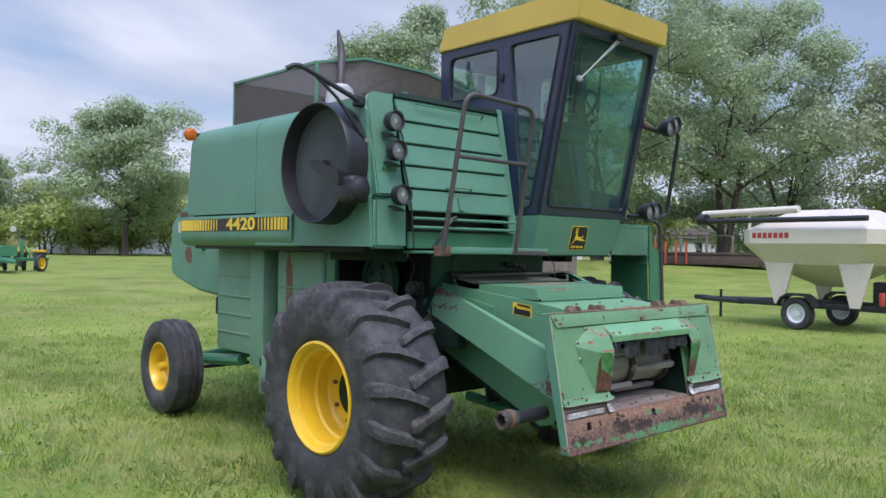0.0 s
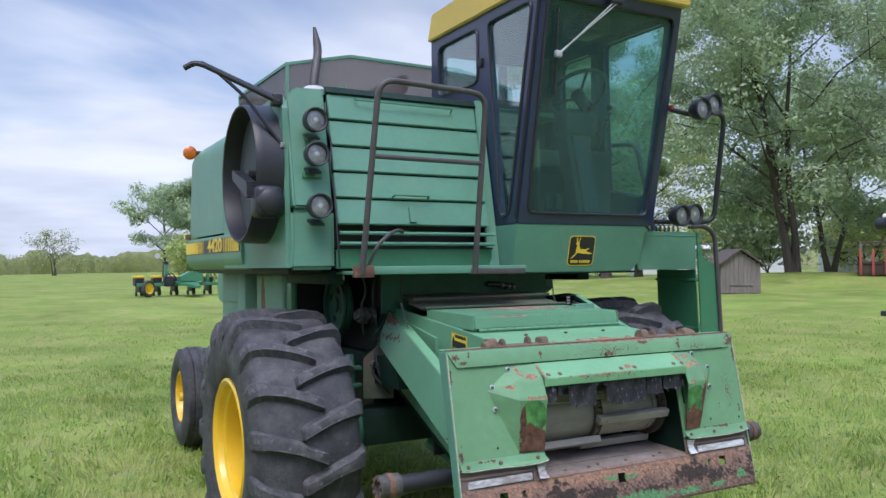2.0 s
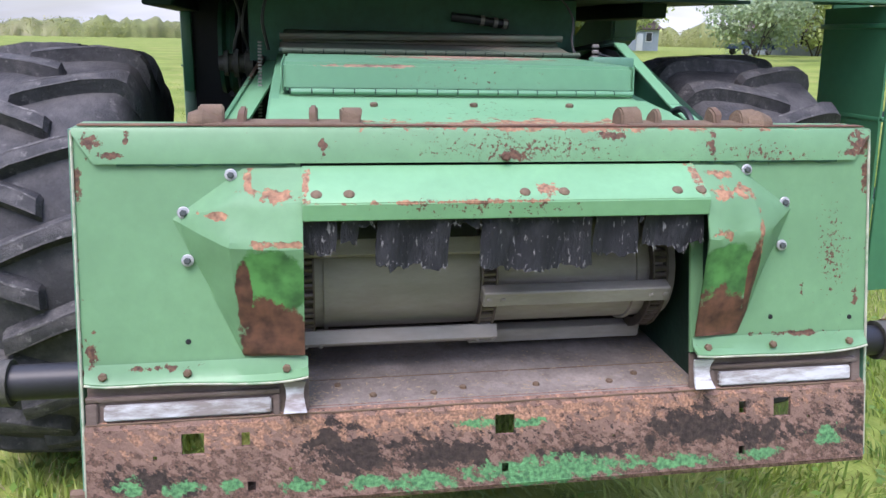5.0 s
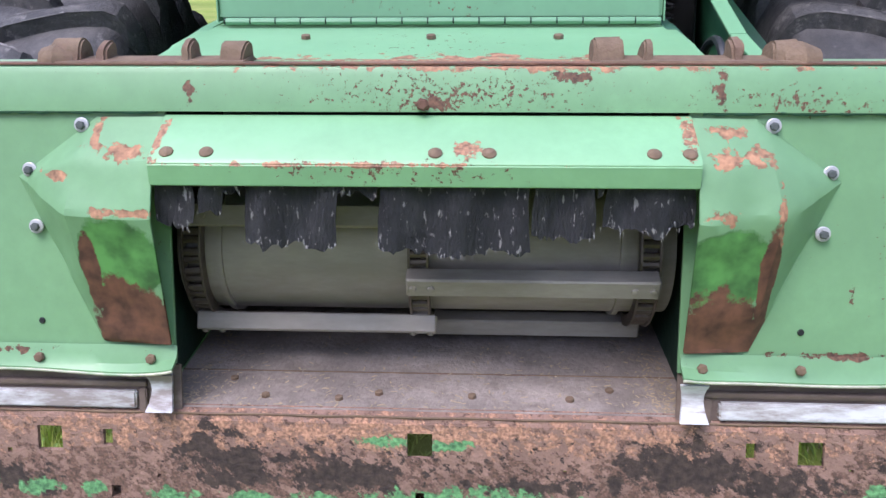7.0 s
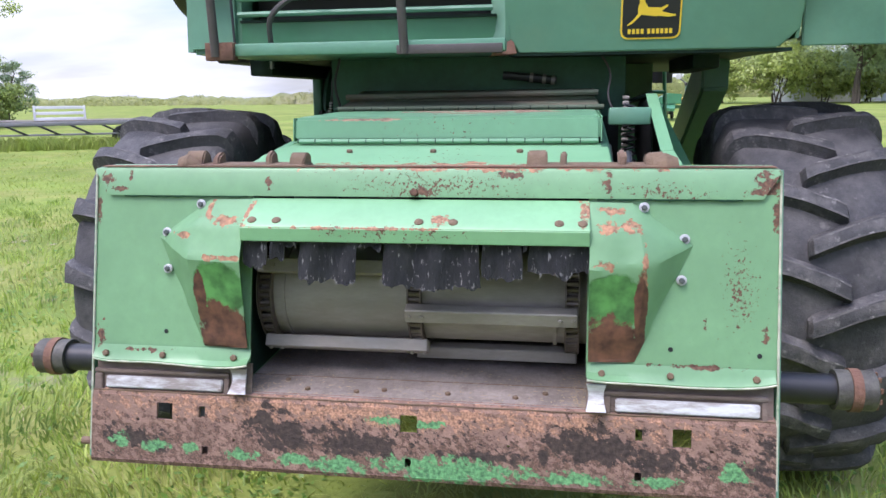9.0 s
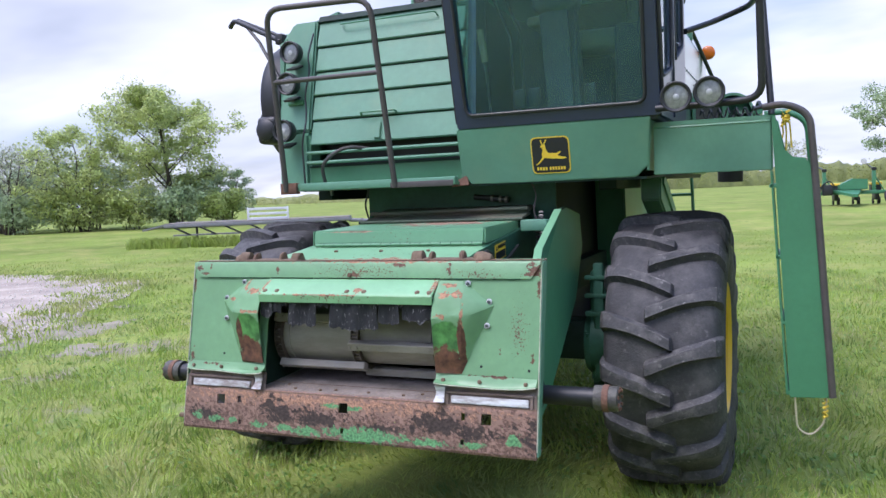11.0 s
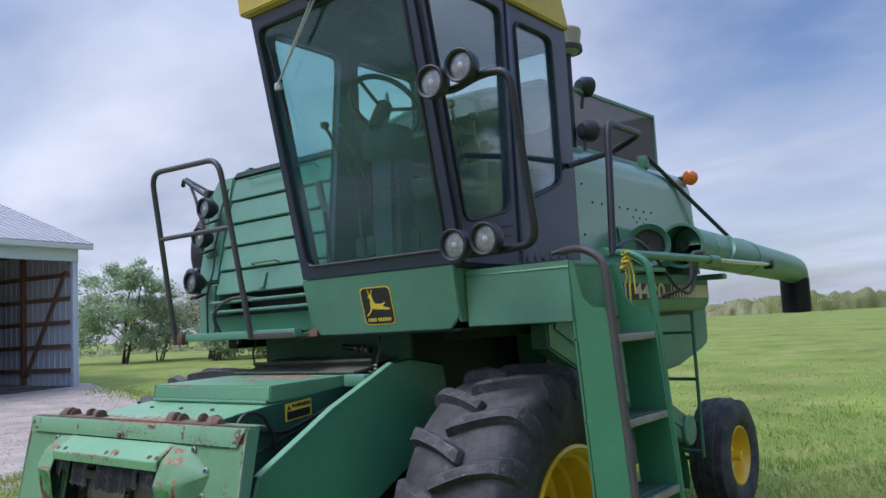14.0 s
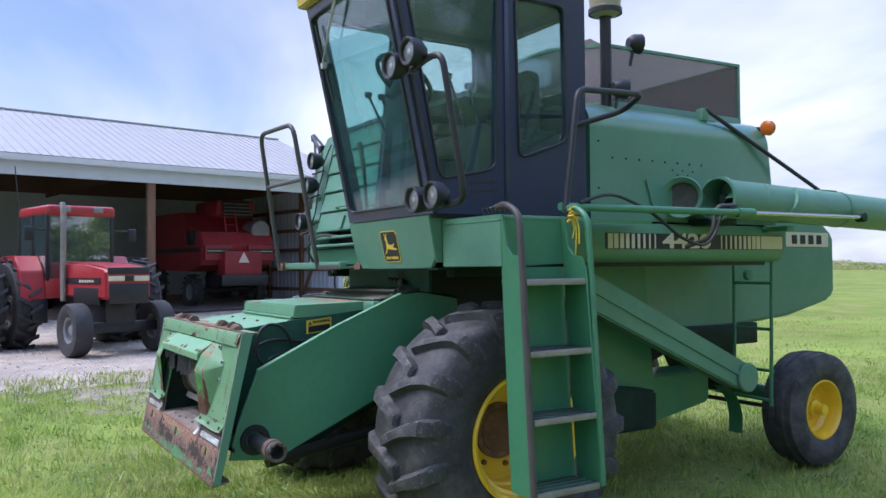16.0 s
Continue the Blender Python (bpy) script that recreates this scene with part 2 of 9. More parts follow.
M_plate = stained("bleached_green_plate_with_rust", PLATE, [
    (BROWN, 110, 4.4, 1.02, [(0.05, 1.225, 0.55, 0.075), (0.60, 1.21, 0.35, 0.06), (0.80, 0.98, 0.09, 0.26)], []),
    (BROWN, 150, 4.6, 1.30, [(0.0, 1.0, 1.4, 0.9)], []),
    (BROWN, 46, 3.6, 0.50, [(-0.838, 1.236, 0.040, 0.038), (-0.80, 1.212, 0.045, 0.010), (-0.77, 1.245, 0.012, 0.030), (-0.383, 1.230, 0.016, 0.036), (0.03, 1.208, 0.045, 0.018), (0.24, 1.252, 0.055, 0.016), (0.485, 1.235, 0.024, 0.038),
                            (0.865, 1.235, 0.045, 0.05), (0.835, 1.212, 0.05, 0.012), (0.880, 1.16, 0.018, 0.07), (-0.868, 1.16, 0.014, 0.06), (-0.855, 0.825, 0.020, 0.06), (0.858, 0.875, 0.016, 0.05), (0.72, 0.90, 0.012, 0.03),
                            (-0.72, 0.79, 0.10, 0.010), (0.70, 0.80, 0.15, 0.010)], []),
    (BROWN, 36, 4.0, 0.80, [], [("X", -0.860, -0.876, 0.8)]),
    (BROWN, 36, 4.0, 0.80, [], [("X", 0.873, 0.889, 0.8)]),
    (ORANGE, 30, 3.6, 0.62, [(0.15, 1.268, 0.9, 0.016)], [])], vary=0.13, scale=4)
M_hood = stained("pale_green_hood_paint", (0.165, 0.365, 0.18), [
    (ORANGE, 42, 3.6, 0.55, [(0.075, 1.147, 0.045, 0.020), (-0.42, 1.16, 0.018, 0.05), (0.43, 1.16, 0.030, 0.05), (-0.1, 1.128, 0.4, 0.008)], []),
    (BROWN, 75, 4.0, 1.02, [(-0.05, 1.115, 0.6, 0.045)], [])], vary=0.13, scale=4)
M_cheek = stained("beaten_green_sheet_rusted_at_the_foot", PLATE, [
    (ORANGE, 26, 3.0, 0.52, [(-0.50, 1.140, 0.085, 0.024), (0.515, 1.135, 0.10, 0.030), (-0.535, 1.165, 0.020, 0.035), (0.50, 1.165, 0.06, 0.020), (-0.475, 1.048, 0.085, 0.014), (0.49, 1.050, 0.065, 0.022), (0.572, 1.0, 0.012, 0.16), (-0.60, 1.10, 0.05, 0.012)], []),
    ((0.060, 0.205, 0.055), 8, 1.0, 0.30, [(-0.485, 0.965, 0.115, 0.105), (0.495, 0.955, 0.105, 0.115)], []),
    ((0.105, 0.049, 0.029), 11, 1.3, 0.36, [(-0.480, 0.800, 0.150, 0.215), (-0.548, 0.95, 0.026, 0.15), (0.495, 0.800, 0.140, 0.22), (0.565, 0.93, 0.026, 0.17)], [])], vary=0.16, rough=0.6, coat=0.0)
M_wornedge = material("pale_worn_paint_edge", (0.46, 0.47, 0.36), 0.7, vary=0.3, scale=25, dirt=(0.15, 0.30, 0.16), dirt_at=(0.5, 0.62), dirt_scale=16)
M_lip = stained("pitted_rusty_lip", (0.270, 0.168, 0.128), [
    ((0.135, 0.083, 0.063), 62, 5.0, 0.22, [], [("Z", 0.665, 0.56, 0.42)]),
    ((0.36, 0.208, 0.140), 55, 4.6, 0.50, [(-0.1, 0.650, 1.3, 0.055)], []),
    ((0.40, 0.33, 0.28), 120, 5.0, 0.92, [], [("Z", 0.5, 0.68, 0.15)]),
    (BLACKISH, 26, 4.6, 0.42, [(-0.32, 0.600, 0.20, 0.075), (-0.14, 0.575, 0.16, 0.05), (0.46, 0.605, 0.20, 0.085), (0.62, 0.575, 0.14, 0.05), (-0.74, 0.550, 0.13, 0.055), (0.84, 0.575, 0.08, 0.09), (0.18, 0.56, 0.2, 0.030), (-0.80, 0.515, 0.07, 0.02)], []),
    (BLACKISH, 80, 5.0, 1.10, [(0.0, 0.60, 1.0, 0.12)], []),
    ((0.095, 0.270, 0.115), 38, 3.6, 0.26, [(0.10, 0.522, 0.27, 0.040), (-0.19, 0.520, 0.10, 0.026), (0.42, 0.520, 0.14, 0.022), (-0.79, 0.545, 0.035, 0.026), (-0.69, 0.540, 0.05, 0.020), (-0.59, 0.538, 0.030, 0.018), (-0.45, 0.530, 0.06, 0.018), (-0.30, 0.525, 0.06, 0.022),
                                            (0.62, 0.522, 0.07, 0.018), (0.79, 0.555, 0.05, 0.035), (-0.07, 0.635, 0.06, 0.016), (0.06, 0.630, 0.05, 0.014)], [])],
    rough=0.85, vary=0.30, scale=14, fine=130, bump=0.6, coat=0.0, edge=6.0, squash=(1.35, 1, 0.85), tilt=0.6)
M_cover = stained("weathered_green_cover_paint", (0.125, 0.30, 0.165), [(BROWN, 70, 4.0, 1.28, [(0.0, 1.35, 0.9, 0.2)], []), ((0.30, 0.20, 0.15), 14, 3.0, 0.5, [(-0.25, 1.376, 0.25, 0.008), (0.1, 1.392, 0.5, 0.006)], [])])
M_arm = stained("scraped_green_arm_paint", (0.110, 0.265, 0.150), [(BROWN, 40, 3.4, 0.45, [(-0.57, 1.34, 0.05, 0.10), (-0.60, 1.22, 0.03, 0.05), (-0.79, 0.86, 0.03, 0.10)], [])])
M_feeder = stained("feeder_sheet_paint", (0.165, 0.365, 0.19), [(ORANGE, 20, 3.6, 0.62, [(0.1, 1.262, 0.55, 0.012), (-0.3, 1.262, 0.25, 0.010)], []), (BROWN, 70, 4.0, 1.32, [(0.0, 1.28, 0.7, 0.1)], [])])
M_gloss = material("polished_green_paint", GREEN, 0.30, vary=0.10, scale=2.2, fine=25, dirt=(0.15, 0.27, 0.16), dirt_at=(0.5, 0.8), coat=1.0)
M_deep = material("green_paint", (0.054, 0.212, 0.106), 0.4, vary=0.15, scale=2, fine=30, dirt=(0.05, 0.15, 0.07), chips=RUST, chip_at=(0.72, 0.74), coat=0.2)
# Darkened green iron; shade behind louvres, grille and throat sides is in the colour
M_dark = material("dark_green_iron_and_shade", (0.012, 0.032, 0.022), 0.6, vary=0.4, scale=4, fine=30, dirt=(0.022, 0.026, 0.024), bump=0.2, spec=0.2)
M_liner = material("dark_grey_headlining", (0.024, 0.041, 0.056), 0.9, vary=0.15, scale=4, fine=60)
# Near black: shade under the cab and inside openings is put into this colour
M_pit = material("black_iron_and_shade", (0.008, 0.010, 0.012), 0.6, vary=0.3, scale=5)
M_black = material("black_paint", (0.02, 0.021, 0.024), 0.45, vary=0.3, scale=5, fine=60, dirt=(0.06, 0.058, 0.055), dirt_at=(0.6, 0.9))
M_navy = material("dark_blue_black_paint", (0.019, 0.028, 0.068), 0.40, vary=0.2, scale=3, fine=60, dirt=(0.030, 0.040, 0.078), dirt_at=(0.55, 0.9), coat=0.5)
M_yellow = material("yellow_wheel_paint", (0.82, 0.52, 0.02), 0.35, vary=0.08, scale=4, fine=40, dirt=(0.5, 0.28, 0.05), dirt_at=(0.62, 0.85), coat=0.3)
M_visor = material("faded_yellow_paint", (0.60, 0.43, 0.075), 0.5, vary=0.08, scale=2, fine=40, dirt=(0.45, 0.33, 0.10), dirt_at=(0.55, 0.85))
M_tyre = material("weathered_tyre_rubber", (0.045, 0.045, 0.048), 0.70, vary=0.40, scale=5, fine=70, bump=0.5, dirt=(0.150, 0.143, 0.138), dirt_at=(0.46, 0.74), dirt_scale=6, chips=(0.16, 0.155, 0.15), chip_at=(0.60, 0.76), chip_scale=30, spec=0.45)
M_lug = material("scuffed_lug_rubber", (0.054, 0.054, 0.057), 0.70, vary=0.45, scale=7, fine=90, bump=0.6, dirt=(0.165, 0.157, 0.150), dirt_at=(0.48, 0.72), dirt_scale=9, chips=(0.24, 0.23, 0.22), chip_at=(0.58, 0.74), chip_scale=34, spec=0.45)
M_scuff = material("pale_scuffed_rubber", (0.125, 0.120, 0.116), 0.8, vary=0.4, scale=20, fine=90, dirt=(0.045, 0.045, 0.048), dirt_at=(0.44, 0.54), dirt_scale=14, chips=(0.27, 0.26, 0.25), chip_at=(0.58, 0.66), chip_scale=30)
M_rustplain = material("brown_rust", (0.16, 0.082, 0.055), 0.85, vary=0.35, scale=14, fine=90, bump=0.4, dirt=(0.30, 0.17, 0.10), dirt_at=(0.5, 0.7), dirt_scale=9)
M_steel = material("worn_grey_steel", (0.31, 0.295, 0.27), 0.5, metal=0.35, vary=0.2, scale=6, fine=80, dirt=(0.17, 0.15, 0.125), dirt_at=(0.45, 0.7), dirt_scale=5, stretch=(0.3, 1, 1))
M_recess = material("dark_brown_grime", (0.155, 0.115, 0.096), 0.8, vary=0.35, scale=7, fine=60, bump=0.4, dirt=(0.24, 0.215, 0.20), dirt_at=(0.52, 0.7), dirt_scale=12, stretch=(0.5, 1, 1))
M_trough = material("dusty_steel_floor", (0.29, 0.25, 0.222), 0.7, metal=0.15, vary=0.4, scale=7, fine=90, bump=0.5, dirt=(0.15, 0.125, 0.107), dirt_at=(0.50, 0.66), dirt_scale=14)
M_chain = material("oily_brown_chain_steel", (0.135, 0.110, 0.092), 0.45, metal=0.5, vary=0.3, scale=30)
M_streak = material("orange_rust_stain", (0.22, 0.115, 0.07), 0.8, vary=0.35, scale=9, fine=60, dirt=(0.12, 0.20, 0.12), dirt_at=(0.5, 0.6), dirt_scale=14, stretch=(1, 1, 0.3))
M_drum = material("dusty_drum_steel", (0.33, 0.305, 0.27), 0.6, metal=0.15, vary=0.2, scale=6, fine=80, dirt=(0.15, 0.125, 0.105), dirt_at=(0.45, 0.7), dirt_scale=5, stretch=(0.3, 1, 1))
# Dark green of the castings, also used where depth shades the feeder wall
M_cast = material("oily_casting_and_shade_green", (0.028, 0.095, 0.060), 0.5, vary=0.3, scale=5, fine=30, dirt=(0.02, 0.04, 0.03), spec=0.3)
M_fray = material("pale_dusty_grey_paint", (0.48, 0.48, 0.48), 0.9, vary=0.2)
M_cord = material("frayed_grey_cord", (0.27, 0.27, 0.27), 0.9, vary=0.3)
M_chrome = material("bright_rod", (0.55, 0.56, 0.57), 0.2, metal=1.0, vary=0.05)
M_zinc = material("zinc_washer", (0.46, 0.47, 0.48), 0.5, metal=0.4, vary=0.08, scale=30)
M_white = material("white_smear", (0.60, 0.62, 0.63), 0.75, vary=0.15, scale=10, dirt=(0.17, 0.125, 0.10), dirt_at=(0.44, 0.58), dirt_scale=20, chips=(0.19, 0.14, 0.115), chip_at=(0.57, 0.60), chip_scale=16, stretch=(0.30, 1, 1.3), spec=0.2)
M_rubberflap = material("cracked_rubber_curtain", (0.050, 0.053, 0.060), 0.75, vary=0.3, scale=10, fine=90, bump=0.7, dirt=(0.10, 0.105, 0.11), dirt_at=(0.5, 0.7), dirt_scale=16, chips=(0.42, 0.42, 0.42), chip_at=(0.60, 0.66), chip_scale=60, stretch=(1.8, 1, 0.6))
M_dusty = material("dusty_worn_green_sheet", (0.088, 0.120, 0.080), 0.8, vary=0.3, scale=6, fine=50, bump=0.3, dirt=(0.15, 0.105, 0.075), dirt_at=(0.42, 0.60), dirt_scale=5, stretch=(0.5, 1, 1))
M_shaftend = material("greasy_worn_steel", (0.10, 0.098, 0.082), 0.6, metal=0.2, vary=0.35, scale=18, fine=80, bump=0.3, dirt=(0.045, 0.042, 0.04), dirt_at=(0.45, 0.6), dirt_scale=22)
M_hook = material("pale_brown_rusty_casting", (0.175, 0.120, 0.076), 0.85, vary=0.3, scale=20, fine=90, bump=0.4, dirt=(0.14, 0.08, 0.06), dirt_at=(0.5, 0.65), dirt_scale=15)
M_tube = material("grey_brown_tube_paint", (0.075, 0.066, 0.063), 0.5, vary=0.2, scale=8, dirt=(0.16, 0.10, 0.07), dirt_at=(0.6, 0.8), dirt_scale=8)
M_lens = material("lamp_lens", (0.30, 0.31, 0.32), 0.30, metal=0.55, vary=0.4, scale=30)
M_amber = material("amber_lens", (0.70, 0.17, 0.01), 0.25, vary=0.1)
M_amber.node_tree.nodes["Principled BSDF"].inputs["Transmission Weight"].default_value = 0.25
M_screen = mesh_screen("brown_wire_cloth", (0.115, 0.090, 0.082), 0.34)
M_drumscreen = material("grey_perforated_sheet", (0.068, 0.082, 0.080), 0.75, vary=0.15, scale=4, fine=180, bump=0.3)
M_glass = glass("green_tinted_glass", (0.70, 0.91, 0.90), 0.022, haze=0.060)
M_glass_side = glass("tinted_side_glass", (0.84, 0.94, 0.94), 0.10, haze=0.035)
M_label_yellow = material("yellow_print", (0.80, 0.56, 0.04), 0.5, vary=0.05)
M_label_black = material("black_print", (0.018, 0.018, 0.02), 0.45, vary=0.1)
M_label_cream = material("cream_print", (0.62, 0.56, 0.40), 0.5, vary=0.08)
M_cabin = material("dusty_dark_cab_plastic", (0.018, 0.029, 0.038), 0.7, vary=0.25, scale=5, fine=50, dirt=(0.05, 0.055, 0.055), dirt_at=(0.55, 0.8), dirt_scale=6)
M_seat = material("tan_vinyl", (0.21, 0.172, 0.115), 0.6, vary=0.15, scale=8)
M_grey_tank = material("dull_grey_tube_paint", (0.16, 0.165, 0.17), 0.6, vary=0.2, scale=6)
M_seatback = material("dark_seat_cloth", (0.075, 0.075, 0.070), 0.85, vary=0.25, scale=9)
M_rope = material("yellow_rope", (0.75, 0.55, 0.06), 0.8, vary=0.2, scale=40)


# ---- mesh helpers ----
def V(*a):
    return Vector(a)


def thing(name, label, category, at=(0, 0, 0), group="", turn=0.0):
    ob = new(name)
    ob.matrix_basis = pose(*at, 0, 0, turn)
    ob.empty_display_size = 0.2
    return tagged(ob, label, category, group)


def finish(bm, sharp=32):
    bmesh.ops.recalc_face_normals(bm, faces=bm.faces)
    limit = radians(sharp)
    for f in bm.faces:
        f.smooth = True
    for e in bm.edges:
        e.smooth = e.is_manifold and e.calc_face_angle(0) < limit


def part(name, bm, mat, parent=None, label="", at=None, sharp=32):
    """One mesh under a thing or a part. Its vertices are in the thing's own space."""
    finish(bm, sharp)
    me = bpy.data.meshes.new(name)
    bm.to_mesh(me)
    bm.free()
    me.materials.append(mat)
    ob = new(name, me)
    if at is not None:
        ob.matrix_basis = at if isinstance(at, Matrix) else Matrix.Translation(at)
    if parent is not None:
        ob.parent = parent
    return tagged(ob, label) if label else ob


def again(ob, m, parent=None):
    """Another part on the same mesh."""
    c = bpy.data.objects.new(ob.name.split(".")[0], ob.data)
    scene.collection.objects.link(c)
    c.parent = parent or ob.parent
    c.matrix_basis = m
    return c


def box(x0, x1, y0, y1, z0, z1, bevel=0.006, seg=2, bm=None):
    own = bm is None
    bm = bm or bmesh.new()
    vs = bmesh.ops.create_cube(bm, size=1.0)["verts"]
    for v in vs:
        v.co = V(x0 + (v.co.x + 0.5) * (x1 - x0), y0 + (v.co.y + 0.5) * (y1 - y0), z0 + (v.co.z + 0.5) * (z1 - z0))
    if bevel:
        es = list({e for v in vs for e in v.link_edges})
        bmesh.ops.bevel(bm, geom=es, offset=bevel, segments=seg, affect="EDGES", profile=0.5)
    return bm


def slab(points, th, bevel=0.0, bm=None):
    """A flat sheet from a planar outline, th thick behind its face (the face's normal by the right-hand rule)."""
    bm = bm or bmesh.new()
    ps = [Vector(p) for p in points]
    nrm = sum(((ps[i] - ps[0]).cross(ps[i + 1] - ps[0]) for i in range(1, len(ps) - 1)), Vector()).normalized()
    a = [bm.verts.new(p) for p in ps]
    b = [bm.verts.new(p - nrm * th) for p in ps]
    bm.faces.new(a)
    bm.faces.new(b[::-1])
    for i in range(len(ps)):
        j = (i + 1) % len(ps)
        bm.faces.new((a[j], a[i], b[i], b[j]))
    if bevel:
        bmesh.ops.bevel(bm, geom=list({e for v in a for e in v.link_edges}), offset=bevel, segments=2, affect="EDGES")
    return bm


def extrude_x(profile, x0, x1, bm=None, bevel=0.0, seg=2):
    """A closed (y, z) outline run from x0 to x1."""
    bm = bm or bmesh.new()
    a = [bm.verts.new((x0, y, z)) for y, z in profile]
    b = [bm.verts.new((x1, y, z)) for y, z in profile]
    bm.faces.new(a)
    bm.faces.new(b[::-1])
    k = len(profile)
    for i in range(k):
        j = (i + 1) % k
        bm.faces.new((a[i], b[i], b[j], a[j]))
    if bevel:
        bmesh.ops.recalc_face_normals(bm, faces=bm.faces)
        bmesh.ops.bevel(bm, geom=[e for e in bm.edges if e.calc_face_angle(0) > 0.4], offset=bevel, segments=seg, affect="EDGES")
    return bm


def extrude_y(profile, y0, y1, bm=None, bevel=0.0, seg=2):
    """A closed (x, z) outline run from y0 to y1."""
    bm = bm or bmesh.new()
    a = [bm.verts.new((x, y0, z)) for x, z in profile]
    b = [bm.verts.new((x, y1, z)) for x, z in profile]
    bm.faces.new(a)
    bm.faces.new(b[::-1])
    k = len(profile)
    for i in range(k):
        j = (i + 1) % k
        bm.faces.new((a[i], b[i], b[j], a[j]))
    if bevel:
        bmesh.ops.recalc_face_normals(bm, faces=bm.faces)
        bmesh.ops.bevel(bm, geom=[e for e in bm.edges if e.calc_face_angle(0) > 0.4], offset=bevel, segments=seg, affect="EDGES")
    return bm


def rounded(points, r, seg=5):
    """A polyline with its inner corners rounded."""
    ps = [Vector(p) for p in points]
    out = [ps[0]]
    for i in range(1, len(ps) - 1):
        a, p, b = ps[i - 1], ps[i], ps[i + 1]
        d = min(r, (a - p).length * 0.48, (b - p).length * 0.48)
        s, e = p + (a - p).normalized() * d, p + (b - p).normalized() * d
        for k in range(seg + 1):
            t = k / seg
            out.append(s * (1 - t) ** 2 + p * 2 * t * (1 - t) + e * t * t)
    return out + [ps[-1]]


def tube(points, r, sides=10, bm=None, caps=True, radii=None):
    bm = bm or bmesh.new()
    ps = [Vector(p) for p in points]
    rings, up = [], None
    for i, p in enumerate(ps):
        d = (ps[min(i + 1, len(ps) - 1)] - ps[max(i - 1, 0)]).normalized()
        if up is None:
            up = d.orthogonal().normalized()
        up = (up - d * up.dot(d)).normalized()
        side = d.cross(up)
        rr = radii[i] if radii else r
        rings.append([bm.verts.new(p + (up * math.cos(a) + side * math.sin(a)) * rr) for a in (2 * math.pi * k / sides for k in range(sides))])
    for a, b in zip(rings, rings[1:]):
        for k in range(sides):
            j = (k + 1) % sides
            bm.faces.new((a[k], a[j], b[j], b[k]))
    if caps:
        bm.faces.new(rings[0][::-1])
        bm.faces.new(rings[-1])
    return bm


def lathe(profile, centre, axis=(1, 0, 0), sides=32, bm=None, closed=False):
    """Turns (along, radius) points about an axis through centre."""
    bm = bm or bmesh.new()
    ax = Vector(axis).normalized()
    u = ax.orthogonal().normalized()
    w = ax.cross(u)
    c = Vector(centre)
    rings = []
    for s, r in profile:
        if r < 1e-5:
            rings.append([bm.verts.new(c + ax * s)])
        else:
            rings.append([bm.verts.new(c + ax * s + (u * math.cos(a) + w * math.sin(a)) * r) for a in (2 * math.pi * k / sides for k in range(sides))])
    pairs = list(zip(rings, rings[1:])) + ([(rings[-1], rings[0])] if closed else [])
    for a, b in pairs:
        for k in range(sides):
            j = (k + 1) % sides
            if len(a) == 1 and len(b) == 1:
                continue
            if len(a) == 1:
                bm.faces.new((a[0], b[j], b[k]))
            elif len(b) == 1:
                bm.faces.new((a[k], a[j], b[0]))
            else:
                bm.faces.new((a[k], a[j], b[j], b[k]))
    return bm


def rod(a, b, r, sides=12, bm=None):
    return tube([a, b], r, sides, bm)


def sheet_with_holes(x0, x1, z0, z1, holes, depth_of, th, bm=None):
    """A sheet that stands in x and z, with square holes through it; depth_of(z) gives y."""
    bm = bm or bmesh.new()
    xs = sorted({x0, x1, *(h[0] for h in holes), *(h[1] for h in holes)})
    zs = sorted({z0, z1, *(h[2] for h in holes), *(h[3] for h in holes)})
    full = [[not any(h[0] - 1e-6 <= xs[i] and xs[i + 1] <= h[1] + 1e-6 and h[2] - 1e-6 <= zs[j] and zs[j + 1] <= h[3] + 1e-6 for h in holes) for j in range(len(zs) - 1)] for i in range(len(xs) - 1)]
    vf = [[bm.verts.new((x, depth_of(z), z)) for z in zs] for x in xs]
    vb = [[bm.verts.new((x, depth_of(z) + th, z)) for z in zs] for x in xs]
    has = lambda i, j: 0 <= i < len(xs) - 1 and 0 <= j < len(zs) - 1 and full[i][j]
    for i in range(len(xs) - 1):
        for j in range(len(zs) - 1):
            if not full[i][j]:
                continue
            bm.faces.new((vf[i][j], vf[i + 1][j], vf[i + 1][j + 1], vf[i][j + 1]))
            bm.faces.new((vb[i][j + 1], vb[i + 1][j + 1], vb[i + 1][j], vb[i][j]))
            for (di, dj), (p, q) in (((-1, 0), ((i, j), (i, j + 1))), ((1, 0), ((i + 1, j), (i + 1, j + 1))), ((0, -1), ((i, j), (i + 1, j))), ((0, 1), ((i, j + 1), (i + 1, j + 1)))):
                if not has(i + di, j + dj):
                    bm.faces.new((vf[p[0]][p[1]], vf[q[0]][q[1]], vb[q[0]][q[1]], vb[p[0]][p[1]]))
    return bm


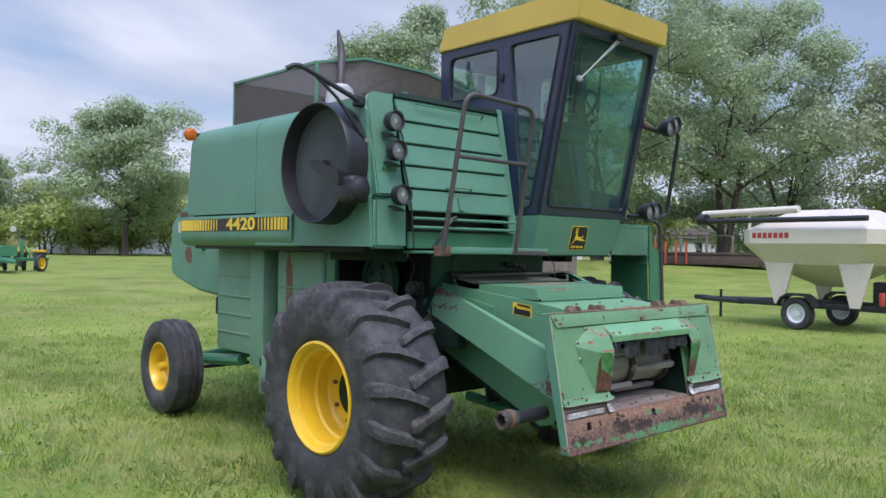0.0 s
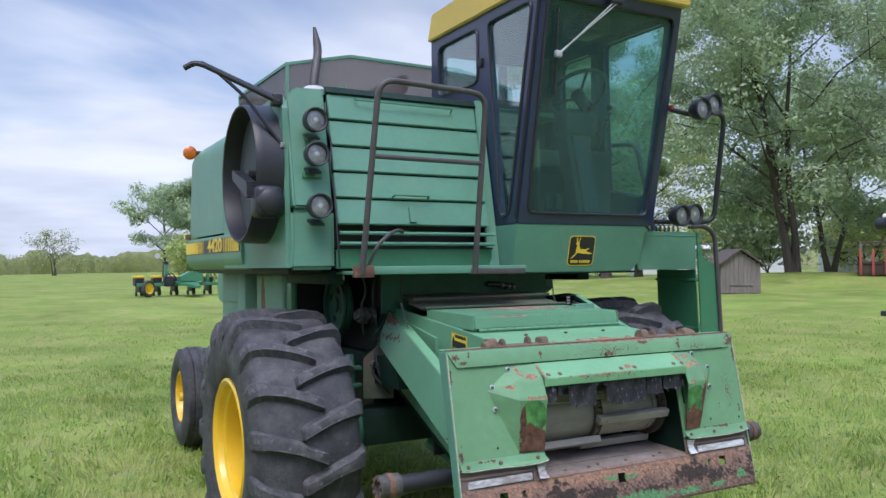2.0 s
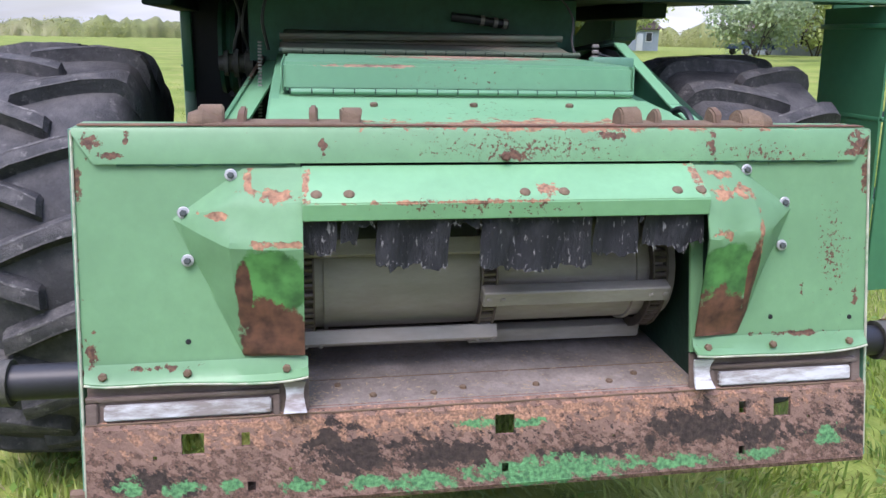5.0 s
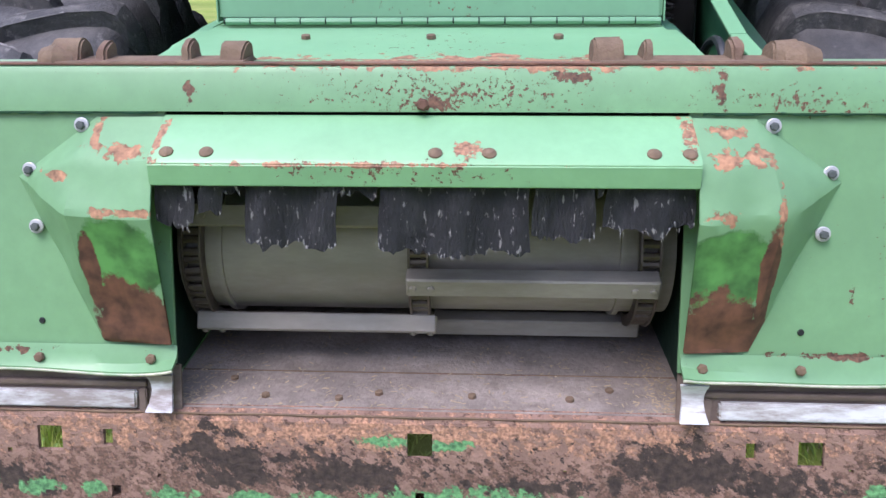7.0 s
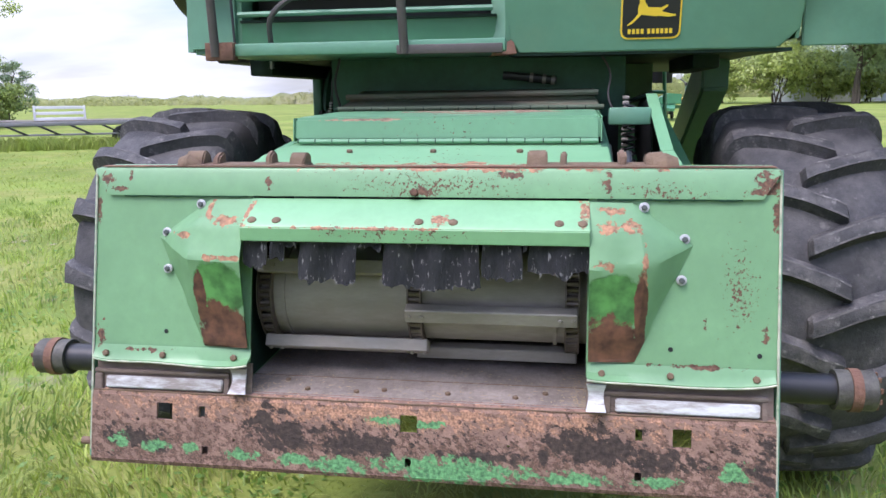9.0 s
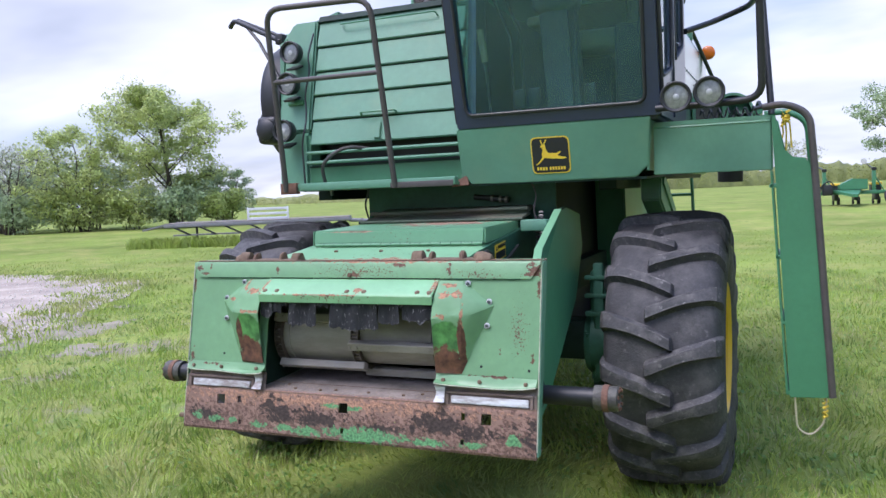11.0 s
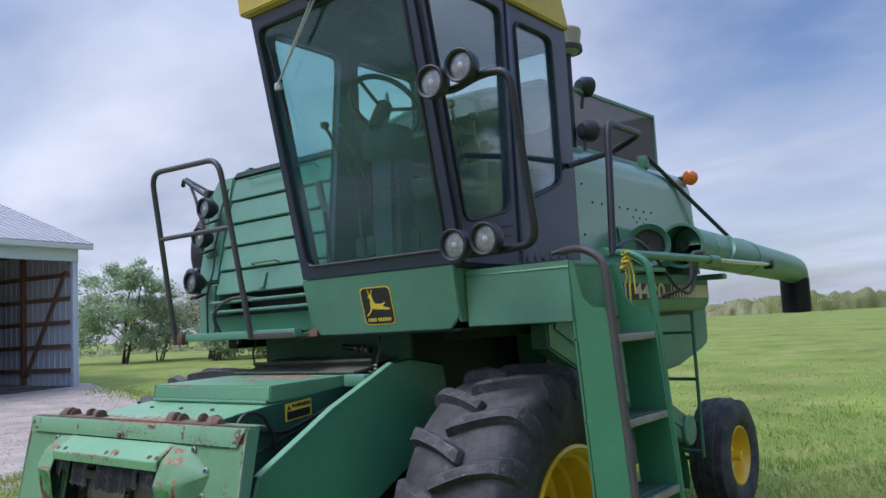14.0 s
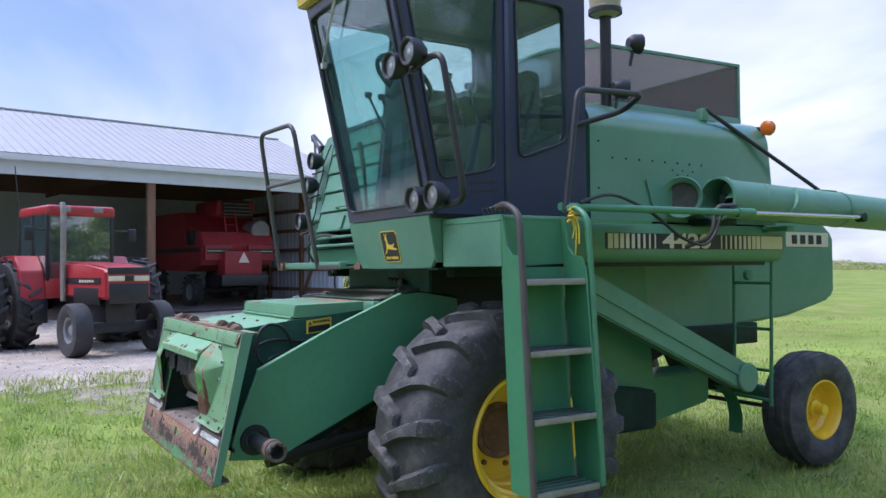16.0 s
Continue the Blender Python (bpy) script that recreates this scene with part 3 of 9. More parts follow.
def writing(name, text, size, mat, parent, m, stretch=1.0, bold=0.0):
    """Letters in the built-in font as a mesh, lying in the plane of m."""
    cu = bpy.data.curves.new(name, "FONT")
    cu.body, cu.size, cu.align_x, cu.align_y = text, size, "CENTER", "CENTER"
    cu.extrude, cu.offset = 0.0006, bold
    tmp = new(name, cu)
    dg = bpy.context.evaluated_depsgraph_get()
    me = bpy.data.meshes.new_from_object(tmp.evaluated_get(dg))
    bpy.data.objects.remove(tmp)
    me.transform(Matrix.Diagonal((stretch, 1, 1, 1)))
    me.materials.clear()
    me.materials.append(mat)
    ob = new(name, me)
    ob.parent = parent
    ob.matrix_basis = m
    return ob


def bolt(parent, at, axis, r=0.011, mat=None, name="bolt"):
    ax = Vector(axis).normalized()
    return part(name, lathe([(0, r), (r * 0.7, r), (r * 0.9, r * 0.7), (r * 0.9, 0)], at, ax, 6), mat or M_rustplain, parent)


# ---- the green combine harvester ----
combine = thing("combine_harvester", "faded green combine harvester without header, parked on mown grass", "combine harvester")


def face_y(z):
    return 0.2 * (z - 0.63)


def ragged(centre, half_wide, half_high, side_x, seed, th=0.0015):
    """A ragged stain patch on a side sheet (x constant)."""
    rr = random.Random(seed)
    hand = 1 if side_x > 0 else -1
    pts = []
    for k in range(22):
        a = 2 * math.pi * k / 22 * hand
        f = 0.72 + 0.38 * rr.random()
        pts.append((side_x, centre[0] + math.copysign(abs(math.cos(a)) ** 0.7, math.cos(a)) * half_wide * f, centre[1] + math.copysign(abs(math.sin(a)) ** 0.7, math.sin(a)) * half_high * f))
    return slab(pts, th)


# -- wheels --
def big_tyre(radius, width, rim_r):
    """The turned carcass of a lug tyre, with its bead out at the rim's edge."""
    h = width / 2
    crown = radius - 0.042
    half = [(0.86, rim_r - 0.012), (0.93, rim_r + 0.006), (1.00, rim_r + 0.05), (1.045, rim_r + 0.13), (1.035, crown - 0.15), (0.99, crown - 0.085), (0.925, crown - 0.038), (0.82, crown - 0.016), (0.62, crown - 0.006), (0.3, crown - 0.001)]
    prof = [(-u * h, r) for u, r in half] + [(0, crown)] + [(u * h, r) for u, r in reversed(half)]
    return lathe(prof, (0, 0, 0), (1, 0, 0), 72)


LUG_TURN = 0.162


def tyre_lug(radius, width, side, seed):
    """One worn tread bar at the top of the tyre, run from over the shoulder to past the middle, with a flat top and chipped edges."""
    h, crown = width / 2, radius - 0.042
    rr_ = random.Random(seed)
    bm = bmesh.new()
    rows = []
    for x, low, top, turn, hw in ((1.040, -0.215, -0.195, -0.020, 0.022), (1.052, -0.165, -0.130, -0.016, 0.036), (1.050, -0.115, -0.066, -0.010, 0.043), (1.010, -0.085, -0.022, -0.004, 0.044), (0.945, -0.055, 0.010, 0.003, 0.041), (0.84, -0.034, 0.026, 0.013, 0.036),
                                  (0.68, -0.022, 0.034, 0.030, 0.031), (0.48, -0.016, 0.039, 0.054, 0.028), (0.28, -0.013, 0.041, 0.082, 0.027), (0.10, -0.012, 0.042, 0.110, 0.027), (-0.08, -0.012, 0.042, 0.138, 0.028), (-0.20, -0.012, 0.040, 0.157, 0.028), (-0.235, -0.014, 0.016, 0.163, 0.026)):
        w, t_ = hw / radius, turn + rr_.uniform(-0.003, 0.003)
        top += rr_.uniform(-0.004, 0.002)
        chip = rr_.uniform(0.80, 1.06)
        rows.append([bm.verts.new((side * x * h * f, -math.sin(t_ + da) * (crown + rr), math.cos(t_ + da) * (crown + rr)))
                     for da, rr, f in ((-w - 0.034, low, 0.985), (-w - 0.010, low + (top - low) * 0.66, 0.992), (-w * chip, top - 0.003, 1.0), (-w * 0.3, top + 0.001, 1.0), (w * 0.95, top, 1.0), (w + 0.006, low + (top - low) * 0.60, 0.992), (w + 0.022, low, 0.985))])
    for p, q in zip(rows, rows[1:]):
        for j in range(6):
            bm.faces.new((p[j], p[j + 1], q[j + 1], q[j]))
    bm.faces.new(rows[0])
    bm.faces.new(rows[-1][::-1])
    return bm


def lug_scuff(radius, width, side, seed):
    """A thin scuffed line that follows a tread bar's top edges round its inner end."""
    src = tyre_lug(radius, width, side, seed)
    src.verts.ensure_lookup_table()
    rows = [[src.verts[i * 7 + j].co.copy() for j in range(7)] for i in range(13)]
    src.free()
    line = [(r[2], r[3]) for r in rows[4:12]] + [(r[4], r[3]) for r in rows[11:3:-1]]
    rr_ = random.Random(seed + 50)
    bm = bmesh.new()
    pairs = []
    for edge_, mid_ in line:
        out = V(0, edge_.y, edge_.z).normalized() * 0.0018
        pairs.append((bm.verts.new(edge_ + out), bm.verts.new(edge_ + (mid_ - edge_).normalized() * rr_.uniform(0.003, 0.009) + out)))
    for (a, b), (c, d) in zip(pairs, pairs[1:]):
        bm.faces.new((a, c, d, b))
    return bm


def front_wheel(x, side, phases):
    w = part("front_wheel", lathe([(-0.03, 0.0), (-0.03, 0.16), (0.05, 0.16), (0.05, 0.0)], (0, 0, 0), (1, 0, 0), 28), M_dark if side < 0 else M_rustplain, combine, "", (x - side * 0.05, 1.52, 0.665))
    at = Matrix.Translation((side * 0.05, 0, 0))
    part("tyre", big_tyre(0.745, 0.555, 0.362), M_tyre, w, "worn black lug tyre with scuffed bars", at)
    for row, phase in zip((-1, 1), phases):
        kinds, scuffs = [], []
        for k in range(17):
            m = at @ Matrix.Rotation(radians(phase) - LUG_TURN + 2 * math.pi * k / 17, 4, "X")
            if k < 3:
                kinds.append(part("tread_lug", tyre_lug(0.745, 0.555, row, 10 * k + row), M_lug, w, "", m, sharp=24))
                scuffs.append(part("lug_scuff", lug_scuff(0.745, 0.555, row, 10 * k + row), M_scuff, w, "pale scuffed lug edge", m))
            else:
                again(kinds[k * 7 % 3], m)
                again(scuffs[k * 7 % 3], m)
    s = side
    rim = [(s * 0.262, 0.364), (s * 0.270, 0.348), (s * 0.250, 0.326), (s * 0.218, 0.318), (s * 0.206, 0.298), (s * 0.09, 0.292), (s * 0.075, 0.276), (s * 0.0, 0.270), (s * -0.02, 0.25), (s * -0.025, 0.14),
           (s * -0.045, 0.14), (s * -0.045, 0.27), (s * -0.02, 0.305), (s * 0.19, 0.326), (s * 0.250, 0.364)]
    part("rim", lathe(rim, (0, 0, 0), (1, 0, 0), 48, closed=True), M_yellow, w, "bright yellow deep-dished rim", at)
    for k in range(8):
        a = 2 * math.pi * (k + 0.3) / 8
        part("wheel_bolt", lathe([(0, 0.016), (s * 0.02, 0.016), (s * 0.02, 0.0)], (s * -0.025, math.cos(a) * 0.2, math.sin(a) * 0.2), (1, 0, 0), 6), M_rustplain, w, "", at)
    if s > 0:
        part("hub_plate", lathe([(0, 0.13), (0.03, 0.125), (0.035, 0.0)], (s * -0.025, 0, 0), (1, 0, 0), 24), M_rustplain, w, "brown dusty hub plate", at)
    return w


front_wheel(-1.235, -1, (3.0, 14.0))
front_wheel(1.235, 1, (15.4, 4.1))


def rear_wheel(x, side):
    w = part("rear_wheel", lathe([(-0.10, 0.0), (-0.10, 0.07), (0.05, 0.07), (0.06, 0.045), (0.13, 0.04), (0.135, 0.0)] if side > 0 else [(0.10, 0.0), (0.10, 0.07), (-0.05, 0.07), (-0.06, 0.045), (-0.13, 0.04), (-0.135, 0.0)], (0, 0, 0), (1, 0, 0), 20), M_yellow, combine, "", (x, 4.70, 0.455))
    h, r = 0.15, 0.46
    prof = [(-0.11, 0.222), (-0.135, 0.25), (-0.155, 0.31), (-0.15, 0.37), (-0.135, 0.415)]
    for x0 in (-0.10, -0.035, 0.035, 0.10):
        top = r - abs(x0) * 0.22
        prof += [(x0 - 0.029, top - 0.011), (x0 - 0.024, top), (x0 + 0.024, top), (x0 + 0.029, top - 0.011)]
    prof += [(0.135, 0.415), (0.15, 0.37), (0.155, 0.31), (0.135, 0.25), (0.11, 0.222)]
    part("tyre", lathe(prof, (0, 0, 0), (1, 0, 0), 56), M_tyre, w, "black ribbed steering tyre")
    s = side
    rim = [(s * 0.125, 0.235), (s * 0.128, 0.222), (s * 0.10, 0.205), (s * 0.02, 0.195), (s * -0.01, 0.17), (s * 0.0, 0.10), (s * 0.03, 0.07), (s * 0.01, 0.07), (s * -0.03, 0.17), (s * -0.11, 0.20), (s * -0.125, 0.235)]
    part("rim", lathe(rim, (0, 0, 0), (1, 0, 0), 40, closed=True), M_yellow, w, "yellow steel rim with hub")
    for k in range(6):
        a = 2 * math.pi * k / 6
        part("wheel_bolt", lathe([(0, 0.011), (s * 0.015, 0.011), (s * 0.015, 0)], (s * 0.035, math.cos(a) * 0.055, math.sin(a) * 0.055), (1, 0, 0), 6), M_steel, w)
    return w


for sx in (-1, 1):
    rear_wheel(sx * 1.06, sx)

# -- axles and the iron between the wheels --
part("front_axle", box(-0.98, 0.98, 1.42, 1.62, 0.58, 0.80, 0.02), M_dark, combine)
for sx in (-1, 1):
    fd = part("final_drive", lathe([(-0.10, 0.0), (-0.10, 0.17), (-0.06, 0.20), (0.08, 0.20), (0.12, 0.14), (0.12, 0.0)], (sx * 0.86, 1.50, 0.68), (1, 0, 0), 24), M_cast, combine, "oily green final drive casting")
    part("drop_housing", box(sx * 0.88 - 0.09, sx * 0.88 + 0.09, 1.36, 1.66, 0.46, 1.10, 0.03), M_cast, fd)
    part("casting_rib", box(sx * 0.85 - 0.028, sx * 0.85 + 0.028, 1.325, 1.365, 0.50, 1.14, 0.010), M_cast, fd)
    for z in (1.06, 0.96, 0.86, 0.74):
        part("casting_ear", box(sx * 0.85 - 0.075, sx * 0.85 + 0.075, 1.318, 1.365, z - 0.012, z + 0.012, 0.006), M_cast, fd)
    part("drain_boss", lathe([(-0.06, 0.0), (-0.06, 0.06), (0.0, 0.085), (0.06, 0.06), (0.06, 0.0)], (sx * 0.86, 1.44, 0.47), (1, 0, 0), 16), M_dark, fd)
    for k in range(7):
        a = 2 * math.pi * k / 7
        bolt(fd, (sx * 0.78, 1.50 + math.cos(a) * 0.17, 0.68 + math.sin(a) * 0.17), (-sx, 0, 0), 0.014, M_cast)
part("rear_axle", tube(rounded([(-1.0, 4.75, 0.46), (-0.6, 4.75, 0.52), (0.6, 4.75, 0.52), (1.0, 4.75, 0.46)], 0.1), 0.06, 12), M_deep, combine)
part("axle_pivot_frame", extrude_x([(4.6, 0.5), (4.9, 0.5), (4.75, 1.2), (4.2, 1.2)], -0.25, 0.25, bevel=0.01), M_dark, combine)
part("tie_rod", rod((-0.95, 4.55, 0.44), (0.95, 4.55, 0.44), 0.018), M_black, combine)
part("side_frame", box(-0.66, -0.58, 1.1, 4.6, 0.95, 1.12, 0.01), M_dark, combine)
part("side_frame", box(0.58, 0.66, 1.1, 4.6, 0.95, 1.12, 0.01), M_dark, combine)

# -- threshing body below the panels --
# Body and deck take the near-black colour in place of deep shade
body = part("lower_body", extrude_x([(1.45, 1.10), (1.45, 1.62), (4.6, 1.62), (4.6, 1.15), (3.9, 1.0), (2.6, 0.62), (1.7, 0.60)], -0.58, 0.58, bevel=0.012), M_pit, combine, "threshing body, near black for the shade under the cab")
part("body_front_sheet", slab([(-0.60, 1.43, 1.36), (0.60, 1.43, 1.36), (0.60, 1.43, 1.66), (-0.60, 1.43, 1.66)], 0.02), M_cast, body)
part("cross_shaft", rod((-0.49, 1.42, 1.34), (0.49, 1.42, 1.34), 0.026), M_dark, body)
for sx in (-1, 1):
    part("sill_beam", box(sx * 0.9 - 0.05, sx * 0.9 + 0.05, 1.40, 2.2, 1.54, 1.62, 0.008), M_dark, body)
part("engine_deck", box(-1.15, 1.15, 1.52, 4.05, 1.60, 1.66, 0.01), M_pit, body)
# right-hand side: grain elevator, pan and the slanted belt guard
elev = part("clean_grain_elevator", slab([(0.80, 2.55, 0.50), (0.80, 3.25, 0.50), (0.80, 3.15, 1.62), (0.80, 2.45, 1.62)], 0.20, 0.01), M_deep, combine)
part("elevator_boot", slab([(0.95, 2.2, 0.45), (0.95, 3.1, 0.45), (0.95, 3.1, 0.72), (0.95, 2.5, 0.80), (0.95, 2.2, 0.72)], 0.32, 0.02), M_dark, elev)
part("clean_out_box", slab([(0.78, 3.1, 0.42), (0.78, 3.85, 0.55), (0.78, 3.85, 0.80), (0.78, 3.1, 0.80)], 0.3, 0.02), M_deep, elev)
part("chaffer_side_panel", slab([(0.62, 3.0, 0.95), (0.62, 4.25, 1.08), (0.62, 4.25, 1.62), (0.62, 3.0, 1.62)], 0.03, 0.005), M_green, combine)
guard = part("belt_guard", extrude_x([(2.02, 1.60), (2.20, 1.64), (3.95, 0.84), (3.92, 0.72), (3.80, 0.68), (2.02, 1.46)], 0.98, 1.10, bevel=0.012), M_green, combine, "long slanting green belt guard")
part("guard_rib", extrude_x([(2.08, 1.565), (2.10, 1.60), (3.86, 0.79), (3.84, 0.76)], 1.098, 1.112), M_green, guard)
part("guard_end", lathe([(0, 0.0), (0, 0.105), (0.02, 0.11), (0.03, 0.10), (0.03, 0)], (1.10, 3.87, 0.765), (1, 0, 0), 24), M_green, guard, "round green guard end cap")
part("guard_bracket", rod((0.6, 3.95, 0.80), (1.0, 3.93, 0.80), 0.03), M_dark, guard)
flap = bmesh.new()
rows = []
for k in range(9):
    a = k / 8 * 1.9
    rows.append([flap.verts.new((x, 3.62 + 0.16 * math.sin(a) * 1.1, 0.72 - 0.21 * a / 1.2 + 0.04 * math.sin(a * 2))) for x in (1.0, 1.12)])
for p, q in zip(rows, rows[1:]):
    flap.faces.new((p[0], p[1], q[1], q[0]))
bmesh.ops.solidify(flap, geom=flap.faces[:], thickness=0.006)
part("bent_strap", flap, M_deep, guard, "bent green sheet strap hanging under the guard")
# left-hand side below the panels
part("elevator_leg", box(-1.00, -0.72, 3.08, 3.30, 0.62, 1.62, 0.012), M_litgreen, combine, "green upright elevator leg")
part("elevator_leg", box(-0.97, -0.70, 3.30, 3.95, 0.70, 1.62, 0.02), M_litgreen, combine, "ribbed green side shield")
for z in (0.86, 1.02, 1.18, 1.36):
    part("shield_rib", box(-0.982, -0.968, 3.33, 3.92, z, z + 0.014, 0.003), M_litgreen, combine)
pan = part("side_shield", box(-0.95, -0.885, 2.28, 2.95, 0.78, 1.60, 0.025, 3), M_litgreen, combine, "green side shield with a rust streak")
part("rust_streak", ragged((2.76, 1.22), 0.055, 0.36, -0.9512, 3), M_streak, pan)
for z in (1.02, 1.30):
    part("shield_rib", box(-0.962, -0.948, 2.34, 2.90, z, z + 0.012, 0.003), M_litgreen, pan)
part("axle_strut", box(-1.0, -0.88, 3.02, 3.14, 0.40, 0.72, 0.02), M_litgreen, combine)
part("axle_beam", tube([(-0.9, 3.6, 0.62), (-0.9, 4.7, 0.52)], 0.05, 10), M_deep, combine)
part("small_mount", box(-1.0, -0.9, 2.8, 3.0, 0.38, 0.46, 0.01), M_dark, combine)

# -- rear hood --
hood = part("rear_hood", extrude_x([(3.95, 1.06), (5.12, 1.15), (5.74, 1.28), (5.80, 1.36), (5.80, 1.84), (5.74, 1.92), (5.2, 2.22), (4.0, 2.25)], -0.60, 0.60, bevel=0.03, seg=3), M_green, combine, "green straw hood with rounded rear")
part("hood_label", box(0.603, 0.606, 5.08, 5.70, 1.76, 1.89, 0.0), M_label_cream, hood, "white name strip with dark bars")
for k, y in enumerate((5.16, 5.28, 5.40, 5.52)):
    part("label_bar", box(0.606, 0.608, y, y + 0.075, 1.785, 1.865, 0.0), M_label_black, hood)
part("hood_lamp", lathe([(0, 0.05), (0.03, 0.045), (0.035, 0)], (0.6, 4.55, 1.52), (1, 0, 0), 16), M_deep, hood)
part("hood_lamp", lathe([(0, 0.05), (-0.03, 0.045), (-0.035, 0)], (-0.6, 5.0, 1.62), (1, 0, 0), 16), M_deep, hood)
part("hood_label", box(-0.606, -0.603, 4.75, 5.60, 1.76, 1.88, 0.0), M_label_cream, hood, "pale strip at the back of the hood")
part("rust_patch", ragged((5.35, 1.52), 0.10, 0.085, -0.6015, 4), M_rustplain, hood)
part("hood_rag", slab([(-0.55, 4.4, 1.12), (0.55, 4.4, 1.12), (0.55, 5.3, 1.20), (-0.55, 5.3, 1.20)], 0.02), M_dark, hood)

# -- side panels of the body --
def side_profile(sx, low, belt):
    """(x, z) outline of an upper side panel with a rounded shoulder."""
    x = 1.205
    pts = [(x, low), (x + 0.0, 2.48)]
    for k in range(7):
        a = k / 6 * math.pi / 2
        pts.append((x - 0.17 + 0.17 * math.cos(a), 2.50 + 0.17 * math.sin(a)))
    pts += [(0.80, 2.73), (0.80, 2.69), (x - 0.16, 2.64), (x - 0.05, 2.50), (x - 0.03, low)]
    return [(sx * a, b) for a, b in pts]


def taper_rear(bm, y_from, y_to, by):
    """Draws the rear end of a panel in towards the top, as the cover's back edge slants."""
    for v in bm.verts:
        if v.co.y > y_to - 0.01:
            v.co.y += by * (2.30 - v.co.z) / 0.4 if v.co.z > 1.9 else by
    return bm


def belt_profile(sx, x):
    pts = [(x - 0.035, 1.885), (x - 0.005, 1.875), (x, 1.85), (x, 1.74)]
    for k in range(5):
        a = k / 4 * math.pi / 2
        pts.append((x - 0.09 + 0.09 * math.cos(a), 1.715 - 0.09 * math.sin(a)))
    pts += [(x - 0.20, 1.625), (x - 0.20, 1.65), (x - 0.06, 1.66), (x - 0.035, 1.72)]
    return [(sx * a, b) for a, b in pts]


left = part("left_side_panel", taper_rear(extrude_y(side_profile(-1, 1.895, 0), 2.87, 4.05), 2.9, 4.05, 0.05), M_green, combine, "plain green side panel with rounded shoulder")
part("front_side_panel", extrude_y(side_profile(-1, 1.64, 0), 1.50, 2.86), M_green, left)
part("decal_belt", extrude_y(belt_profile(-1, 1.225), 2.30, 4.18, bevel=0.004), M_green, left, "green belt panel with yellow and black stripes")
part("latch", box(-1.235, -1.20, 4.08, 4.17, 1.885, 1.93, 0.006), M_rustplain, left)
right = part("right_side_panel", taper_rear(extrude_y(side_profile(1, 1.895, 0), 2.26, 4.05), 2.3, 4.05, 0.05), M_gloss, combine, "plain green grain tank side with rounded shoulder")
part("decal_belt", extrude_y(belt_profile(1, 1.235), 1.98, 4.16, bevel=0.004), M_green, right, "green belt panel with cream and black stripes")
for k in range(8):
    bolt(right, (1.205, 2.45 + k * 0.12, 2.30), (1, 0, 0), 0.007, M_dark)
for k in range(5):
    bolt(right, (1.205, 3.0 + k * 0.05, 2.25 - 0.03 * (k % 2)), (1, 0, 0), 0.006, M_dark)
for z in (2.10, 2.40, 2.55):
    bolt(right, (1.205, 2.33, z), (1, 0, 0), 0.007, M_dark)
part("roof_deck", slab([(-0.85, 1.55, 2.70), (0.85, 1.55, 2.70), (0.85, 4.05, 2.70), (-0.85, 4.05, 2.70)], 0.03), M_green, combine)
part("rear_wall", slab([(1.17, 4.06, 1.64), (-1.17, 4.06, 1.64), (-1.13, 4.0, 2.62), (1.13, 4.0, 2.62)], 0.02), M_green, combine)


def stripes(sx, x, y0, y1, ink, front_solid, text_y, drop=0.0):
    """The striped number band: a dark band, thinning bars and the model number."""
    s = sx
    dec = part("number_band", box(min(s * (x + 0.001), s * (x + 0.0035)), max(s * (x + 0.001), s * (x + 0.0035)), y0, y1, 1.752 - drop, 1.855 - drop, 0.0), M_label_black, left if s < 0 else right, "dark number band with stripes")
    xa, xb = sorted((s * (x + 0.0035), s * (x + 0.0055)))
    n = 9
    for end in (0, 1):
        for k in range(n):
            wide = 0.042 - 0.0038 * k
            u = (0.27 if front_solid and end else 0.02) + k * 0.052
            ya = (y0 + u) if end == 0 else (y1 - u - wide)
            part("stripe", box(xa, xb, ya, ya + wide, 1.756 - drop, 1.851 - drop, 0.0), ink, dec)
    if front_solid:
        part("stripe", box(xa, xb, y1 - 0.26, y1 - 0.01, 1.756 - drop, 1.851 - drop, 0.0), ink, dec)
    m = pose(s * (x + 0.0058), text_y, 1.803 - drop, 90, 0, 90 if s > 0 else -90)
    writing("model_number", "4420", 0.135, ink, dec, m, 1.75, 0.004)


stripes(-1, 1.225, 2.33, 4.16, M_label_yellow, True, 3.06)
stripes(1, 1.235, 2.35, 4.14, M_label_cream, True, 3.10, 0.04)
for sx in (-1, 1):
    lamp = part("turn_lamp", lathe([(0, 0.02), (0.05, 0.022), (0.052, 0.0)], (sx * 1.13, 4.0, 2.62), (sx, 0, 0), 16), M_black, combine)
    part("amber_lens", lathe([(-0.03, 0.0), (-0.028, 0.035), (-0.015, 0.055), (0.02, 0.056), (0.035, 0.04), (0.04, 0.0)], (sx * 1.225, 4.0, 2.62), (0, 1, 0), 20), M_amber, lamp, "round amber lens")

# -- grain tank and its wire-cloth extension --
tank = part("grain_tank", box(-0.82, 0.98, 2.62, 4.02, 2.60, 2.735, 0.01), M_green, combine)
part("tank_screen", slab([(-0.80, 2.66, 2.72), (-0.80, 4.0, 2.72), (-0.80, 4.0, 3.13), (-0.80, 2.66, 3.11)][::-1], 0.006), M_screen, tank, "brown wire-cloth side screen")
part("tank_screen", slab([(0.97, 2.62, 2.72), (0.97, 4.0, 2.72), (0.97, 4.0, 3.13), (0.97, 2.62, 3.11)], 0.006), M_screen, tank, "brown wire-cloth side screen")
